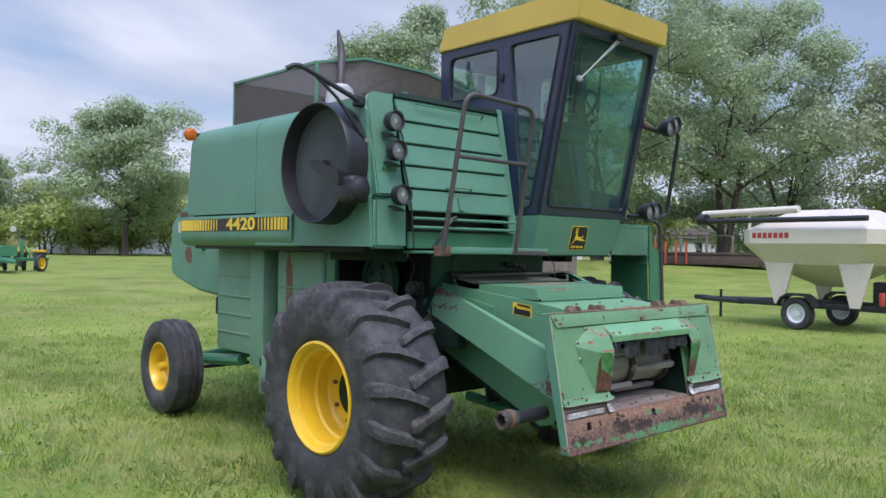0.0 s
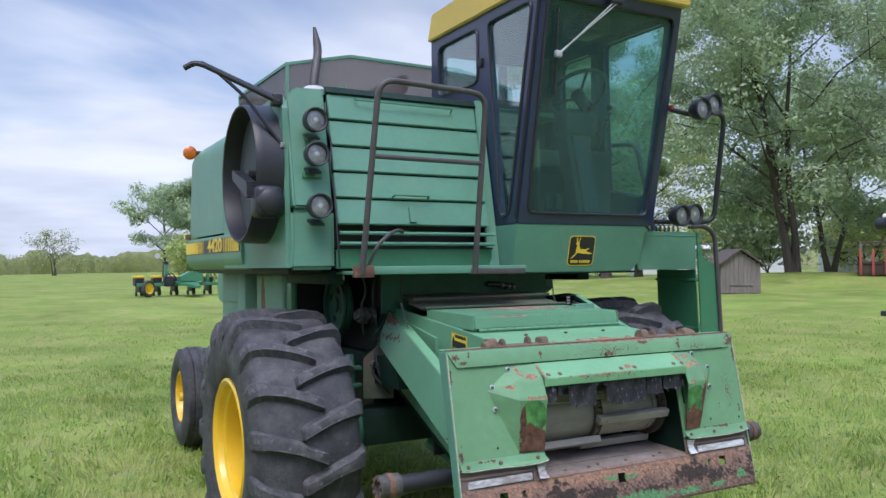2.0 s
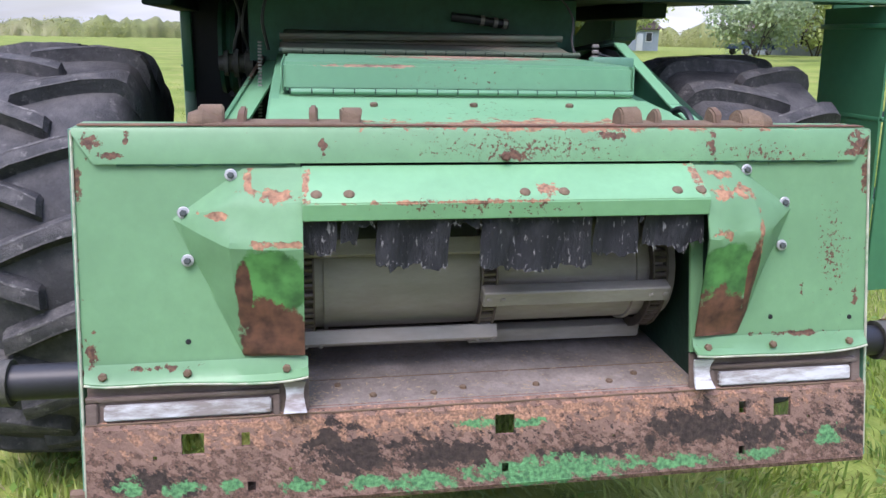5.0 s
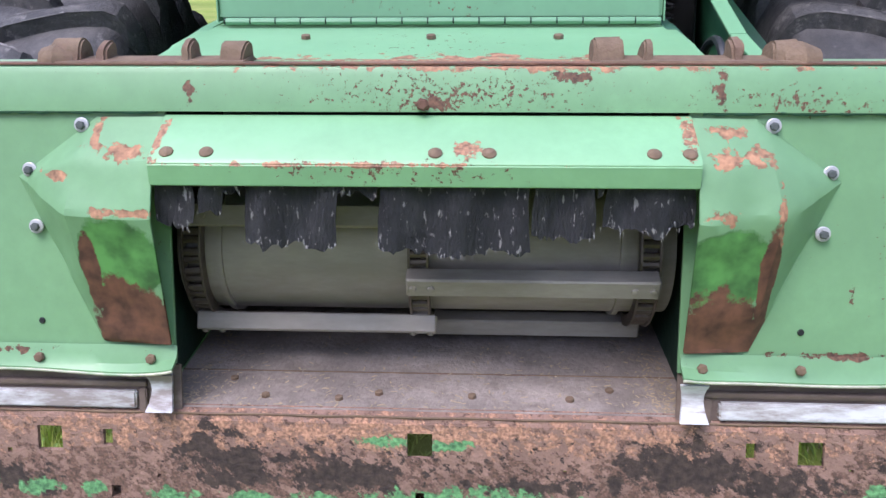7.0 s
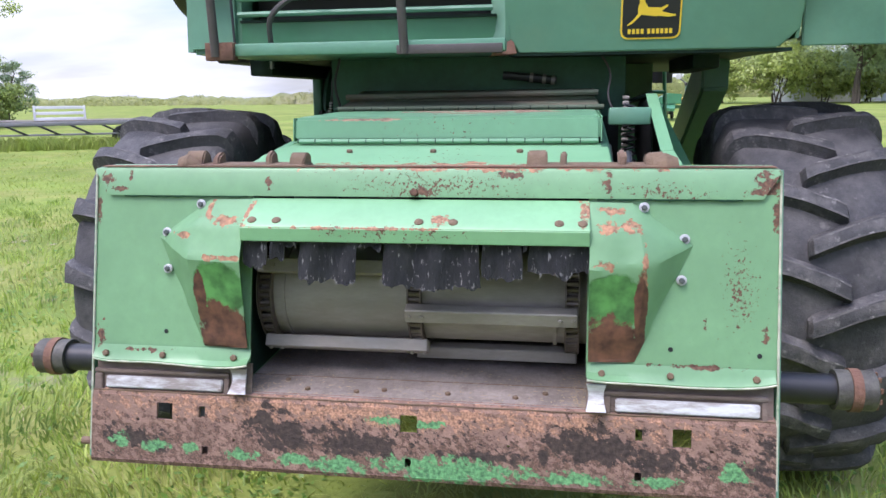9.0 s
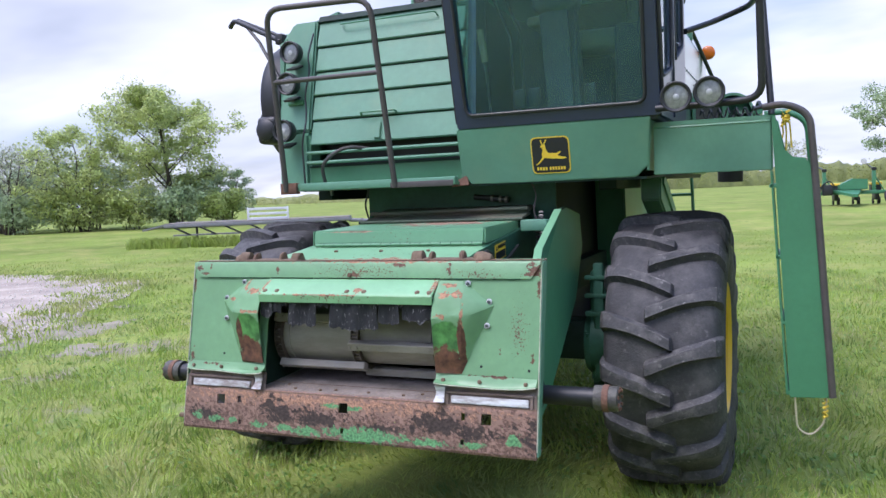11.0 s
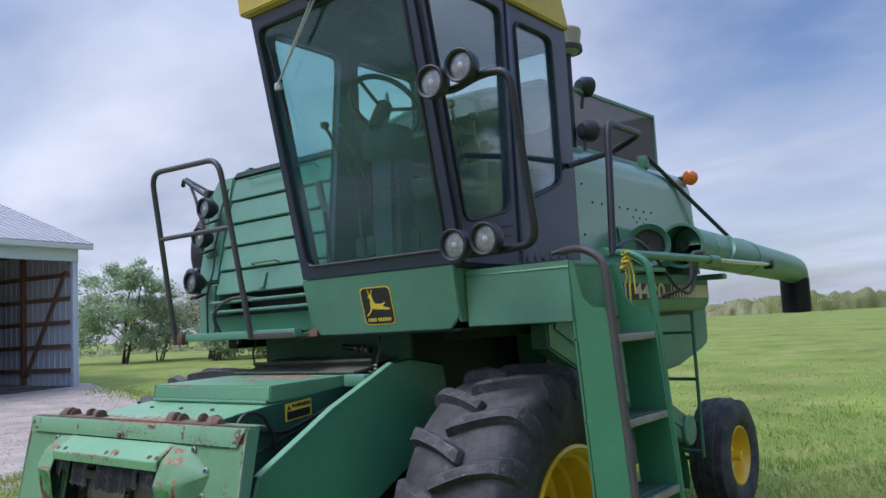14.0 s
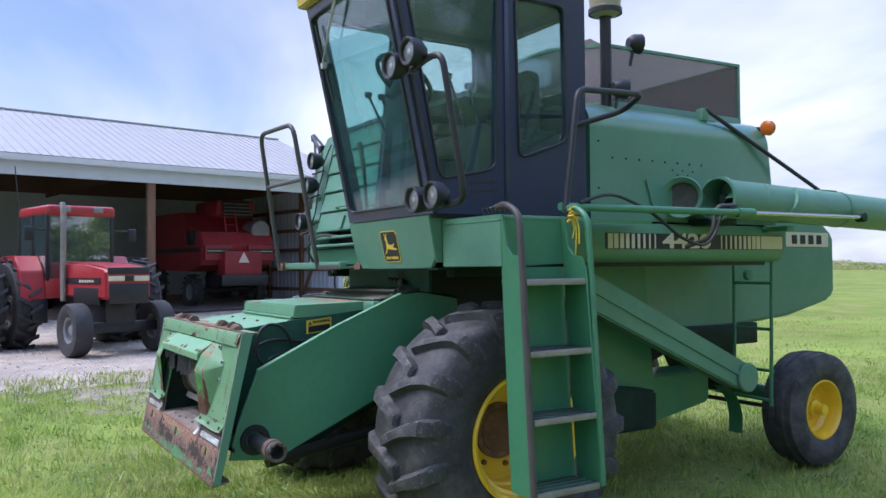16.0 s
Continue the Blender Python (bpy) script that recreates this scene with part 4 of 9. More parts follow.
part("tank_screen", slab([(-0.80, 4.0, 2.72), (0.97, 4.0, 2.72), (0.97, 4.0, 3.13), (-0.80, 4.0, 3.13)], 0.006), M_screen, tank)
part("tank_screen", slab([(-0.80, 2.64, 2.72), (0.97, 2.64, 2.72), (0.97, 2.64, 3.10), (0.80, 2.64, 3.20), (0.38, 2.64, 3.215), (-0.31, 2.64, 3.225), (-0.80, 2.64, 3.115)], 0.006), M_screen, tank, "peaked wire-cloth front screen")
for a, b in (((-0.80, 2.64, 2.71), (-0.80, 2.64, 3.13)), ((0.97, 2.62, 2.71), (0.97, 2.62, 3.12)), ((-0.80, 4.0, 2.71), (-0.80, 4.0, 3.15)), ((0.97, 4.0, 2.71), (0.97, 4.0, 3.15)),
             ((-0.80, 2.64, 3.12), (-0.80, 4.0, 3.14)), ((0.97, 2.62, 3.11), (0.97, 4.0, 3.14)), ((-0.80, 4.0, 3.14), (0.97, 4.0, 3.14)),
             ((-0.80, 2.64, 3.12), (-0.31, 2.64, 3.232)), ((-0.31, 2.64, 3.232), (0.38, 2.64, 3.222)), ((0.38, 2.64, 3.222), (0.97, 2.64, 3.11))):
    a, b = Vector(a), Vector(b)
    part("screen_frame", tube([a, b], 0.015, 4), M_green, tank)

tau = part("tank_auger", tube([(-0.12, 2.88, 2.93), (0.20, 2.90, 3.10)], 0.075, 16), M_grey_tank, tank, "grey levelling auger tube above the tank")
part("auger_end", slab([(0.14, 2.86, 3.02), (0.30, 2.90, 3.06), (0.33, 2.90, 3.17), (0.30, 2.90, 3.23), (0.10, 2.86, 3.13)], 0.12, 0.02), M_black, tau)
# exhaust and air intake
ex = part("exhaust_pipe", tube(rounded([(-0.645, 2.53, 2.70), (-0.632, 2.545, 2.99), (-0.566, 2.63, 3.24), (-0.584, 2.66, 3.42)], 0.06), 0.031, 14, radii=[0.034, 0.033, 0.033, 0.032, 0.032, 0.032, 0.032, 0.032, 0.031, 0.031, 0.031, 0.030, 0.030, 0.012]), M_tube, combine, "grey-brown exhaust stack with bent tip")
part("stack_base", lathe([(0, 0.125), (0.12, 0.12), (0.20, 0.10), (0.23, 0.06), (0.23, 0.0)], (-0.63, 2.55, 2.72), (0, 0, 1), 20), M_fray, ex, "pale dusty stack base")
ai = part("air_intake_pipe", rod((1.02, 2.58, 2.66), (1.02, 2.58, 3.30), 0.038, 16), M_black, combine, "black air intake pipe")
part("precleaner_bowl", lathe([(0, 0.045), (0.01, 0.075), (0.03, 0.105), (0.06, 0.11), (0.065, 0.10), (0.15, 0.112), (0.165, 0.105), (0.185, 0.04), (0.185, 0.0)], (1.02, 2.58, 3.28), (0, 0, 1), 28), material("dusty_cream_plastic", (0.34, 0.31, 0.22), 0.5, dirt=(0.12, 0.11, 0.09)), ai, "dusty cream precleaner bowl with black rim")
part("bowl_band", lathe([(0.0, 0.113), (0.03, 0.113), (0.03, 0.10), (0.0, 0.10)], (1.02, 2.58, 3.30), (0, 0, 1), 28, closed=True), M_black, ai)
for at in ((0.965, 2.90, 3.16), (1.12, 2.60, 2.78)):
    part("rear_work_lamp", lathe([(-0.05, 0.0), (-0.045, 0.04), (-0.01, 0.065), (0.05, 0.07), (0.055, 0.06), (0.05, 0)], at, (0.3, 1, 0), 20), M_black, combine)
    part("lamp_stalk", rod(at, (at[0], at[1] - 0.04, at[2] - 0.16), 0.012, 8), M_black, combine)

# -- front: lamp panel, hood sheets, grille --
def lean(z):
    """How far back the upper front sheets stand at a height."""
    return 1.30 + (z - 1.88) * 0.225


lampp = part("lamp_panel", slab([(-1.175, lean(1.98) + 0.01, 1.98), (-0.945, lean(1.98) + 0.01, 1.98), (-0.945, lean(2.69), 2.69), (-1.12, lean(2.69), 2.69), (-1.175, lean(2.62) + 0.01, 2.62)], 0.06, 0.012), M_green, combine, "green lamp panel")
part("lower_panel", slab([(-1.19, 1.345, 1.63), (-0.945, 1.30, 1.63), (-0.945, 1.315, 1.97), (-1.185, 1.36, 1.97)], 0.10, 0.02), M_green, lampp)
part("corner_sheet", slab([(-1.206, 2.0, 1.64), (-1.206, 1.37, 1.64), (-1.206, 1.44, 2.55), (-1.206, 1.52, 2.64), (-1.206, 2.0, 2.64)], 0.03), M_green, lampp)
part("marker_sticker", box(-1.115, -1.0, lean(2.16) - 0.004, lean(2.16) + 0.01, 2.15, 2.178, 0.001), M_deep, lampp)


def work_lamp(at, r, parent, aim=(0, -1, 0), stalk=None, bracket=True):
    a = Vector(aim).normalized()
    ob = part("work_lamp", lathe([(-0.085, 0.0), (-0.08, r * 0.5), (-0.04, r * 0.92), (0.0, r), (0.024, r), (0.026, r * 0.93), (0.022, r * 0.80), (0.004, r * 0.76)], at, a, 28), M_black, parent, "round black work lamp")
    part("lens", lathe([(0.006, r * 0.78), (0.009, r * 0.5), (0.011, 0.0)], at, a, 24), M_lens, ob, "clear lamp lens")
    part("bulb", lathe([(0.0105, r * 0.20), (0.0125, r * 0.12), (0.013, 0)], Vector(at), a, 12), M_zinc, ob)
    if bracket:
        p = Vector(at)
        part("bracket", slab([p + V(-0.045, 0.005, -r - 0.028), p + V(0.03, 0.005, -r - 0.028), p + V(0.03, 0.085, -r + 0.002), p + V(-0.045, 0.085, -r + 0.002)], 0.012), M_black, ob)
    return ob


for at in ((-1.05, 1.325, 2.474), (-1.057, 1.285, 2.275), (-1.063, 1.222, 1.980)):
    work_lamp(at, 0.070, combine)
part("lamp_cable", tube(rounded([(-0.95, 1.44, 2.60), (-0.965, 1.38, 2.45), (-0.94, 1.36, 2.36), (-0.965, 1.33, 2.22), (-0.945, 1.30, 2.05), (-0.955, 1.25, 1.90), (-0.94, 1.24, 1.64)], 0.05), 0.006, 6), M_black, combine)

# Dark backing sheet paints the shade in the gaps between louvres
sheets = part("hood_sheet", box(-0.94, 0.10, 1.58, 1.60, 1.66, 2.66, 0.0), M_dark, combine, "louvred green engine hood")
rise = (1.883, 2.040, 2.197, 2.350, 2.508, 2.680)
for k, (z0, z1) in enumerate(zip(rise, rise[1:])):
    y0, y1 = lean(z0) - 0.006, lean(z1) + 0.006
    part("hood_louvre", slab([(-0.925, y0, z0 + 0.006), (0.075, y0, z0 + 0.006), (0.085, y1, z1 - 0.006), (-0.925, y1, z1 - 0.006)], 0.02, 0.004), M_green, sheets)
part("top_strip", slab([(-0.93, lean(2.68) - 0.012, 2.674), (0.09, lean(2.68) - 0.012, 2.674), (0.09, lean(2.71) + 0.01, 2.712), (-0.93, lean(2.71) + 0.01, 2.712)], 0.03), M_dark, sheets)
part("hood_handle", tube(rounded([(-0.57, lean(2.05), 2.052), (-0.57, lean(2.05) - 0.035, 2.064), (-0.335, lean(2.05) - 0.035, 2.064), (-0.335, lean(2.05), 2.052)], 0.02), 0.006, 8), M_deep, sheets)
part("hood_handle", tube(rounded([(-0.75, lean(2.63), 2.645), (-0.75, lean(2.63) - 0.035, 2.635), (-0.10, lean(2.63) - 0.035, 2.635), (-0.10, lean(2.63), 2.615)], 0.02), 0.005, 8), M_deep, sheets)
part("hood_latch", slab([(-0.475, lean(1.905) - 0.022, 1.905), (-0.43, lean(1.905) - 0.022, 1.905), (-0.435, lean(2.0) - 0.012, 2.0), (-0.47, lean(2.0) - 0.012, 2.0)], 0.014, 0.003), M_green, sheets)
part("hood_edge", slab([(0.075, 1.30, 1.64), (0.14, 1.27, 1.64), (0.145, lean(2.70), 2.72), (0.09, lean(2.70), 2.72)], 0.04, 0.004), M_green, sheets)
grille = part("grille_frame", slab([(-0.935, 1.30, 1.632), (0.10, 1.30, 1.632), (0.10, 1.30, 1.755), (-0.935, 1.30, 1.755)], 0.02, 0.004), M_deep, combine, "green grille sill with two bars")
for z in (1.775, 1.835):
    part("grille_bar", rod((-0.93, 1.262, z), (0.09, 1.262, z), 0.011, 8), M_green, grille)
# Black back and dark floor put the shade behind the bars into colour
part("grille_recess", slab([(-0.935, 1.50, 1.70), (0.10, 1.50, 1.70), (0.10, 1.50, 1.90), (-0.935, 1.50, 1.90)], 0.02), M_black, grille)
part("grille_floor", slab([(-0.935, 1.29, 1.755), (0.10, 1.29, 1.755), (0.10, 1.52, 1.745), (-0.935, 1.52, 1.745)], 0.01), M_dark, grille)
part("platform_edge", box(-0.92, 0.16, 1.005, 1.06, 1.600, 1.645, 0.006), M_green, combine, "green step edge below the grille")
part("platform_sheet", box(-0.90, 0.14, 1.05, 1.45, 1.600, 1.618, 0.003), M_green, combine)
part("hose", tube(rounded([(-0.78, 1.22, 1.64), (-0.76, 1.14, 1.76), (-0.62, 1.18, 1.86), (-0.50, 1.30, 1.84)], 0.09), 0.011, 8), M_tube, combine)

# left hoop rail
hoop = part("hand_rail", tube(rounded([(-0.911, 0.99, 1.60), (-0.876, 0.826, 2.622), (-0.220, 0.832, 2.602), (-0.202, 1.006, 1.60)], 0.10), 0.0165, 12), M_tube, combine, "grey-brown bent tube hand rail")
part("mid_bar", rod((-0.889, 0.889, 2.225), (-0.212, 0.898, 2.222), 0.0145, 10), M_tube, hoop)
part("foot_plate", box(-0.95, -0.84, 0.985, 1.03, 1.585, 1.65, 0.004), M_rustplain, hoop)
part("foot_plate", box(-0.23, 0.15, 1.0, 1.03, 1.595, 1.628, 0.004), M_tube, hoop)
# mirror bracket
mb = part("mirror_bracket", tube(rounded([(-1.215, 1.46, 2.585), (-1.62, 1.555, 2.775), (-1.665, 1.575, 2.785), (-1.715, 1.60, 2.755)], 0.03), 0.016, 10), M_black, combine, "black mirror bracket without its mirror")
part("bracket_bar", tube([(-1.215, 1.50, 2.615), (-1.63, 1.575, 2.792)], 0.011, 8), M_black, mb)
part("bracket_brace", tube([(-1.212, 1.425, 2.335), (-1.40, 1.49, 2.60), (-1.55, 1.545, 2.745)], 0.011, 8), M_black, mb)
part("bracket_foot", box(-1.255, -1.195, 1.45, 1.53, 2.565, 2.635, 0.012), M_black, mb)
part("bracket_foot", box(-1.225, -1.2, 1.41, 1.44, 2.318, 2.350, 0.004), M_steel, mb)

# -- rotary radiator screen --
RSY, RSZ = 1.82, 2.205
rs = part("radiator_screen", lathe([(-0.02, 0.405), (0.0, 0.419), (-0.115, 0.415), (-0.150, 0.412), (-0.158, 0.407), (-0.155, 0.398), (-0.06, 0.382), (-0.02, 0.380)], (-1.205, RSY, RSZ), (1, 0, 0), 64, closed=True), M_black, combine, "deep black round radiator screen housing")
part("screen_disc", lathe([(0.0, 0.0), (0.0, 0.383), (0.01, 0.383), (0.01, 0.0)], (-1.255, RSY, RSZ), (1, 0, 0), 64), M_drumscreen, rs, "grey perforated screen disc")
part("screen_arm", slab([(-1.335, 1.80, 2.225), (-1.335, 1.79, 2.165), (-1.335, 1.46, 2.03), (-1.335, 1.46, 2.12)][::-1], 0.07, 0.01), M_black, rs)
part("arm_hub", lathe([(0, 0.035), (-0.05, 0.032), (-0.07, 0.0)], (-1.258, 1.80, 2.195), (1, 0, 0), 16), M_black, rs)
part("suction_duct", box(-1.375, -1.22, 1.36, 1.52, 1.92, 2.10, 0.035, 3), M_black, rs, "black rounded suction duct")
part("duct_nose", lathe([(0, 0.078), (-0.035, 0.070), (-0.05, 0.045), (-0.055, 0)], (-1.295, 1.385, 2.01), (0, 1, 0), 20), M_black, rs)

# -- feeder house and its face plate --
fh = part("feeder_house", extrude_x([(0.20, 1.258), (0.345, 1.274), (0.36, 1.279), (0.57, 1.300), (1.50, 1.345), (1.50, 1.325), (0.57, 1.28), (0.20, 1.238)], -0.50, 0.50), M_feeder, combine, "green sloping feeder house with rust spots")
for sx in (-1, 1):
    pts = [(sx * 0.505, 0.16, 0.60), (sx * 0.505, 0.16, 1.25), (sx * 0.505, 0.56, 1.30), (sx * 0.505, 1.50, 1.395), (sx * 0.505, 1.50, 0.95), (sx * 0.505, 0.5, 0.52)]
    # Right wall in darker green: the shade behind the shield is painted on
    part("side_wall", slab(pts if sx < 0 else pts[::-1], 0.025, 0.004), M_cover if sx < 0 else M_cast, fh)
    w = (0.66, 1.243) if sx < 0 else (0.715, 1.258)
    lab = part("warning_label", slab([(sx * 0.5065, w[0] - 0.08, w[1] - 0.045), (sx * 0.5065, w[0] + 0.08, w[1] - 0.030), (sx * 0.5065, w[0] + 0.08, w[1] + 0.050), (sx * 0.5065, w[0] - 0.08, w[1] + 0.035)][::1 if sx > 0 else -1], 0.002), M_label_yellow, fh, "yellow and black warning label")
    m = pose(sx * 0.5085, w[0] + 0.015 * sx, w[1] + 0.028, 90, 0, 90 * sx) @ pose(0, 0, 0, 0, 0, 5.3 * sx)
    writing("warning_word", "WARNING", 0.024, M_label_black, lab, m, 1.0, 0.001)
    part("label_block", slab([(sx * 0.5085, w[0] - 0.07, w[1] - 0.038), (sx * 0.5085, w[0] + 0.07, w[1] - 0.025), (sx * 0.5085, w[0] + 0.07, w[1] + 0.012), (sx * 0.5085, w[0] - 0.07, w[1] - 0.001)][::1 if sx > 0 else -1], 0.001), M_label_black, lab)
    part("label_sign", slab([(sx * 0.5085, w[0] - 0.07 * sx, w[1] + 0.006), (sx * 0.5085, w[0] - 0.045 * sx, w[1] + 0.008), (sx * 0.5085, w[0] - 0.0575 * sx, w[1] + 0.030)], 0.001), M_label_black, lab)
part("feeder_floor", slab([(-0.5, 0.5, 0.52), (0.5, 0.5, 0.52), (0.5, 1.5, 0.95), (-0.5, 1.5, 0.95)], 0.03), M_dark, fh)
part("feeder_back", slab([(-0.5, 0.95, 0.6), (0.5, 0.95, 0.6), (0.5, 1.1, 1.30), (-0.5, 1.1, 1.30)], 0.02), M_black, fh)
cov = part("inspection_cover", extrude_x([(0.565, 1.312), (0.575, 1.384), (1.08, 1.394), (1.09, 1.33)], -0.47, 0.48, bevel=0.008), M_cover, fh, "raised green cover with a long hinge on the feeder house")
for x, hand in ((-0.471, -1), (0.481, 1)):
    part("cover_end", slab([(x, 0.566, 1.310), (x, 1.085, 1.33), (x, 1.085, 1.392), (x, 0.574, 1.382)][::-hand], 0.003), M_cover, cov)
part("hinge", rod((-0.455, 0.556, 1.312), (0.465, 0.556, 1.312), 0.007, 8), M_dark, cov)
knuckle = None
for k in range(17):
    m = Matrix.Translation((k * 0.0545, 0, 0))
    knuckle = again(knuckle, m) if knuckle else part("hinge_knuckle", rod((-0.45, 0.554, 1.311), (-0.399, 0.554, 1.311), 0.0078, 8), M_cover, cov, "", m)
part("rear_cover", slab([(-0.49, 1.10, 1.404), (0.49, 1.10, 1.404), (0.49, 1.30, 1.432), (-0.49, 1.30, 1.432)], 0.012, 0.004), M_dusty, fh, "dusty brown-green rear cover strip")
part("rear_strip", slab([(-0.48, 1.255, 1.440), (0.48, 1.255, 1.440), (0.48, 1.46, 1.475), (-0.48, 1.46, 1.475)], 0.012, 0.004), M_dusty, fh)
part("rear_rod", tube([(-0.49, 1.245, 1.446), (-0.1, 1.245, 1.449), (0.49, 1.245, 1.455)], 0.011, 8), M_dusty, fh)
part("hinge", rod((-0.49, 1.095, 1.402), (0.49, 1.095, 1.402), 0.008, 8), M_dark, fh)
rear_knuckle = None
for k in range(15):
    m = Matrix.Translation((k * 0.066, 0, 0))
    rear_knuckle = again(rear_knuckle, m) if rear_knuckle else part("hinge_knuckle", rod((-0.48, 1.093, 1.403), (-0.418, 1.093, 1.403), 0.0085, 8), M_dusty, fh, "", m)
# iron in the gap between feeder house and wheel, its shade painted near black
part("coupling_hose", tube([(0.12, 1.40, 1.526), (0.20, 1.39, 1.518), (0.33, 1.40, 1.503)], 0.016, 10), M_black, combine, "black hose with bright couplings")
for x in (0.225, 0.275, 0.31):
    part("hose_collar", rod((x, 1.3935, 1.5155 - (x - 0.225) * 0.12), (x + 0.014, 1.3935, 1.514 - (x - 0.225) * 0.12), 0.019, 10), M_steel, combine)
# Near-black wall put in for the shade behind the drive
part("gap_shade_wall", slab([(-0.885, 2.20, 0.95), (-0.50, 2.20, 0.95), (-0.50, 2.20, 1.66), (-0.885, 2.20, 1.66)], 0.02), M_pit, combine)
part("drive_post", box(-0.93, -0.885, 2.16, 2.30, 1.20, 1.64, 0.008), M_deep, combine, "upright green edge beside the drive")
part("arm_roller", lathe([(-0.075, 0.0), (-0.075, 0.026), (-0.055, 0.030), (-0.055, 0.046), (-0.040, 0.048), (-0.038, 0.034), (-0.022, 0.034), (-0.020, 0.052), (-0.002, 0.052), (0.0, 0.036), (0.02, 0.036), (0.022, 0.05), (0.05, 0.05), (0.05, 0)], (-0.645, 1.565, 1.345), (1, 0, 0), 20), M_shaftend, combine, "greasy stacked roller at the end of the arm")
dp = part("drive_pulley", lathe([(-0.03, 0.0), (-0.03, 0.05), (-0.012, 0.055), (-0.012, 0.15), (-0.035, 0.155), (-0.035, 0.185), (-0.02, 0.19), (-0.005, 0.172), (0.01, 0.19), (0.03, 0.188), (0.03, 0.0)], (-0.70, 1.90, 1.40), (1, 0, 0), 32), M_cast, combine, "oily green belt pulley behind the wheel")
for k in range(4):
    a = k * math.pi / 2 + 0.4
    part("pulley_web", box(-0.722, -0.705, 1.90 + 0.10 * math.cos(a) - 0.022, 1.90 + 0.10 * math.cos(a) + 0.022, 1.40 + 0.10 * math.sin(a) - 0.022, 1.40 + 0.10 * math.sin(a) + 0.022, 0.008), M_pit, dp)
part("drive_belt", tube([(-0.70, 1.90 + 0.193 * math.sin(a), 1.40 - 0.193 * math.cos(a)) for a in (math.pi * k / 12 - 0.3 for k in range(13))] + [(-0.70, 2.16, 1.62)], 0.010, 6), M_black, dp)
for pts in ([(-0.60, 1.52, 1.60), (-0.63, 1.50, 1.48), (-0.60, 1.56, 1.36), (-0.58, 1.50, 1.18)], [(-0.66, 1.62, 1.60), (-0.63, 1.58, 1.50), (-0.67, 1.60, 1.40), (-0.64, 1.62, 1.22)],
            [(-0.62, 1.42, 1.22), (-0.68, 1.36, 1.12), (-0.66, 1.34, 1.00), (-0.60, 1.30, 0.94)], [(-0.60, 1.44, 1.20), (-0.66, 1.40, 1.06), (-0.70, 1.36, 1.02), (-0.62, 1.28, 0.90)]):
    part("oil_hose", tube(rounded(pts, 0.05), 0.008, 6), M_black, combine)
part("hose_clip", lathe([(-0.02, 0.02), (0.02, 0.02), (0.02, 0.0)], (-0.68, 1.37, 1.07), (0, 1, 0), 8), M_steel, combine)
part("drive_shield", slab([(-0.56, 1.36, 0.86), (-0.56, 1.36, 1.12), (-0.60, 1.42, 1.20), (-0.72, 1.44, 1.10), (-0.72, 1.44, 0.86)], 0.012, 0.004), M_dusty, combine, "dusty green sheet under the arm")
part("hanging_strap", box(-0.865, -0.850, 1.40, 1.43, 1.565, 1.62, 0.004), M_zinc, combine)
chain = None
for k in range(24):
    m = Matrix.Translation((0, 0.0065 * k, 0.0105 * k))
    chain = again(chain, m) if chain else part("roller_chain_link", box(-0.563, -0.549, 1.10, 1.106, 1.18, 1.187, 0.002, 1), M_steel, combine, "", m)
right_chain = None
for k in range(14):
    m = Matrix.Translation((0, 0, 0.019 * k))
    right_chain = again(right_chain, m) if right_chain else part("roller_chain_link", box(0.575, 0.60, 1.16, 1.172, 1.18, 1.193, 0.003, 1), M_steel, combine, "", m)
part("loom", tube(rounded([(0.42, 1.40, 1.62), (0.50, 1.30, 1.60), (0.54, 1.26, 1.52), (0.52, 1.24, 1.44), (0.56, 1.22, 1.36)], 0.05), 0.004, 6), M_tube, combine)
part("loom", tube(rounded([(-0.52, 1.30, 1.62), (-0.55, 1.28, 1.50), (-0.53, 1.30, 1.40)], 0.04), 0.006, 6), M_black, combine)
for x in (-0.25, 0.0, 0.25):
    bolt(fh, (x, 0.42, 1.286), (0, -0.1, 1), 0.010, M_hook)
for sx in (-1, 1):
    arm = part("lock_plate", extrude_x([(0.135, 1.262), (0.140, 1.272), (0.20, 1.276), (0.225, 1.268), (0.225, 1.258)], sx * 0.46 - 0.165, sx * 0.46 + 0.165, bevel=0.002), M_hook, fh, "rusty lock plate on the face plate's top edge")
    for dx, rr, wide, tall in ((-0.150, 0.030, 0.026, 0.030), (-0.085, 0.026, 0.009, 0.030), (0.060, 0.024, 0.009, 0.032), (0.140, 0.030, 0.022, 0.028)):
        x, z0 = sx * 0.46 + dx, 1.264
        prof = [(0.150, z0)] + [(0.185 + rr * math.cos(math.pi * (1 - k / 8)), z0 + tall - rr * 0.6 + rr * math.sin(math.pi * (1 - k / 8))) for k in range(9)] + [(0.222, z0)]
        bm = extrude_x(prof, x - wide, x + wide, bevel=0.004)
        for v in bm.verts:
            v.co += 0.005 * noise.noise_vector(v.co * 28)
        part("hook", bm, M_hook, arm, "", None, 50)
    part("lock_heel", lathe([(-0.035, 0.0), (-0.03, 0.026), (0.0, 0.036), (0.03, 0.024), (0.035, 0)], (sx * (0.46 + 0.165), 0.175, 1.266), (1, 0, 0), 12), M_hook, arm)
part("loom", tube(rounded([(0.522, 0.95, 1.27), (0.525, 0.62, 1.17), (0.535, 0.42, 1.20), (0.55, 0.30, 1.16), (0.56, 0.34, 1.05), (0.57, 0.50, 0.98)], 0.06), 0.009, 8), M_black, fh, "black hoses beside the feeder house")
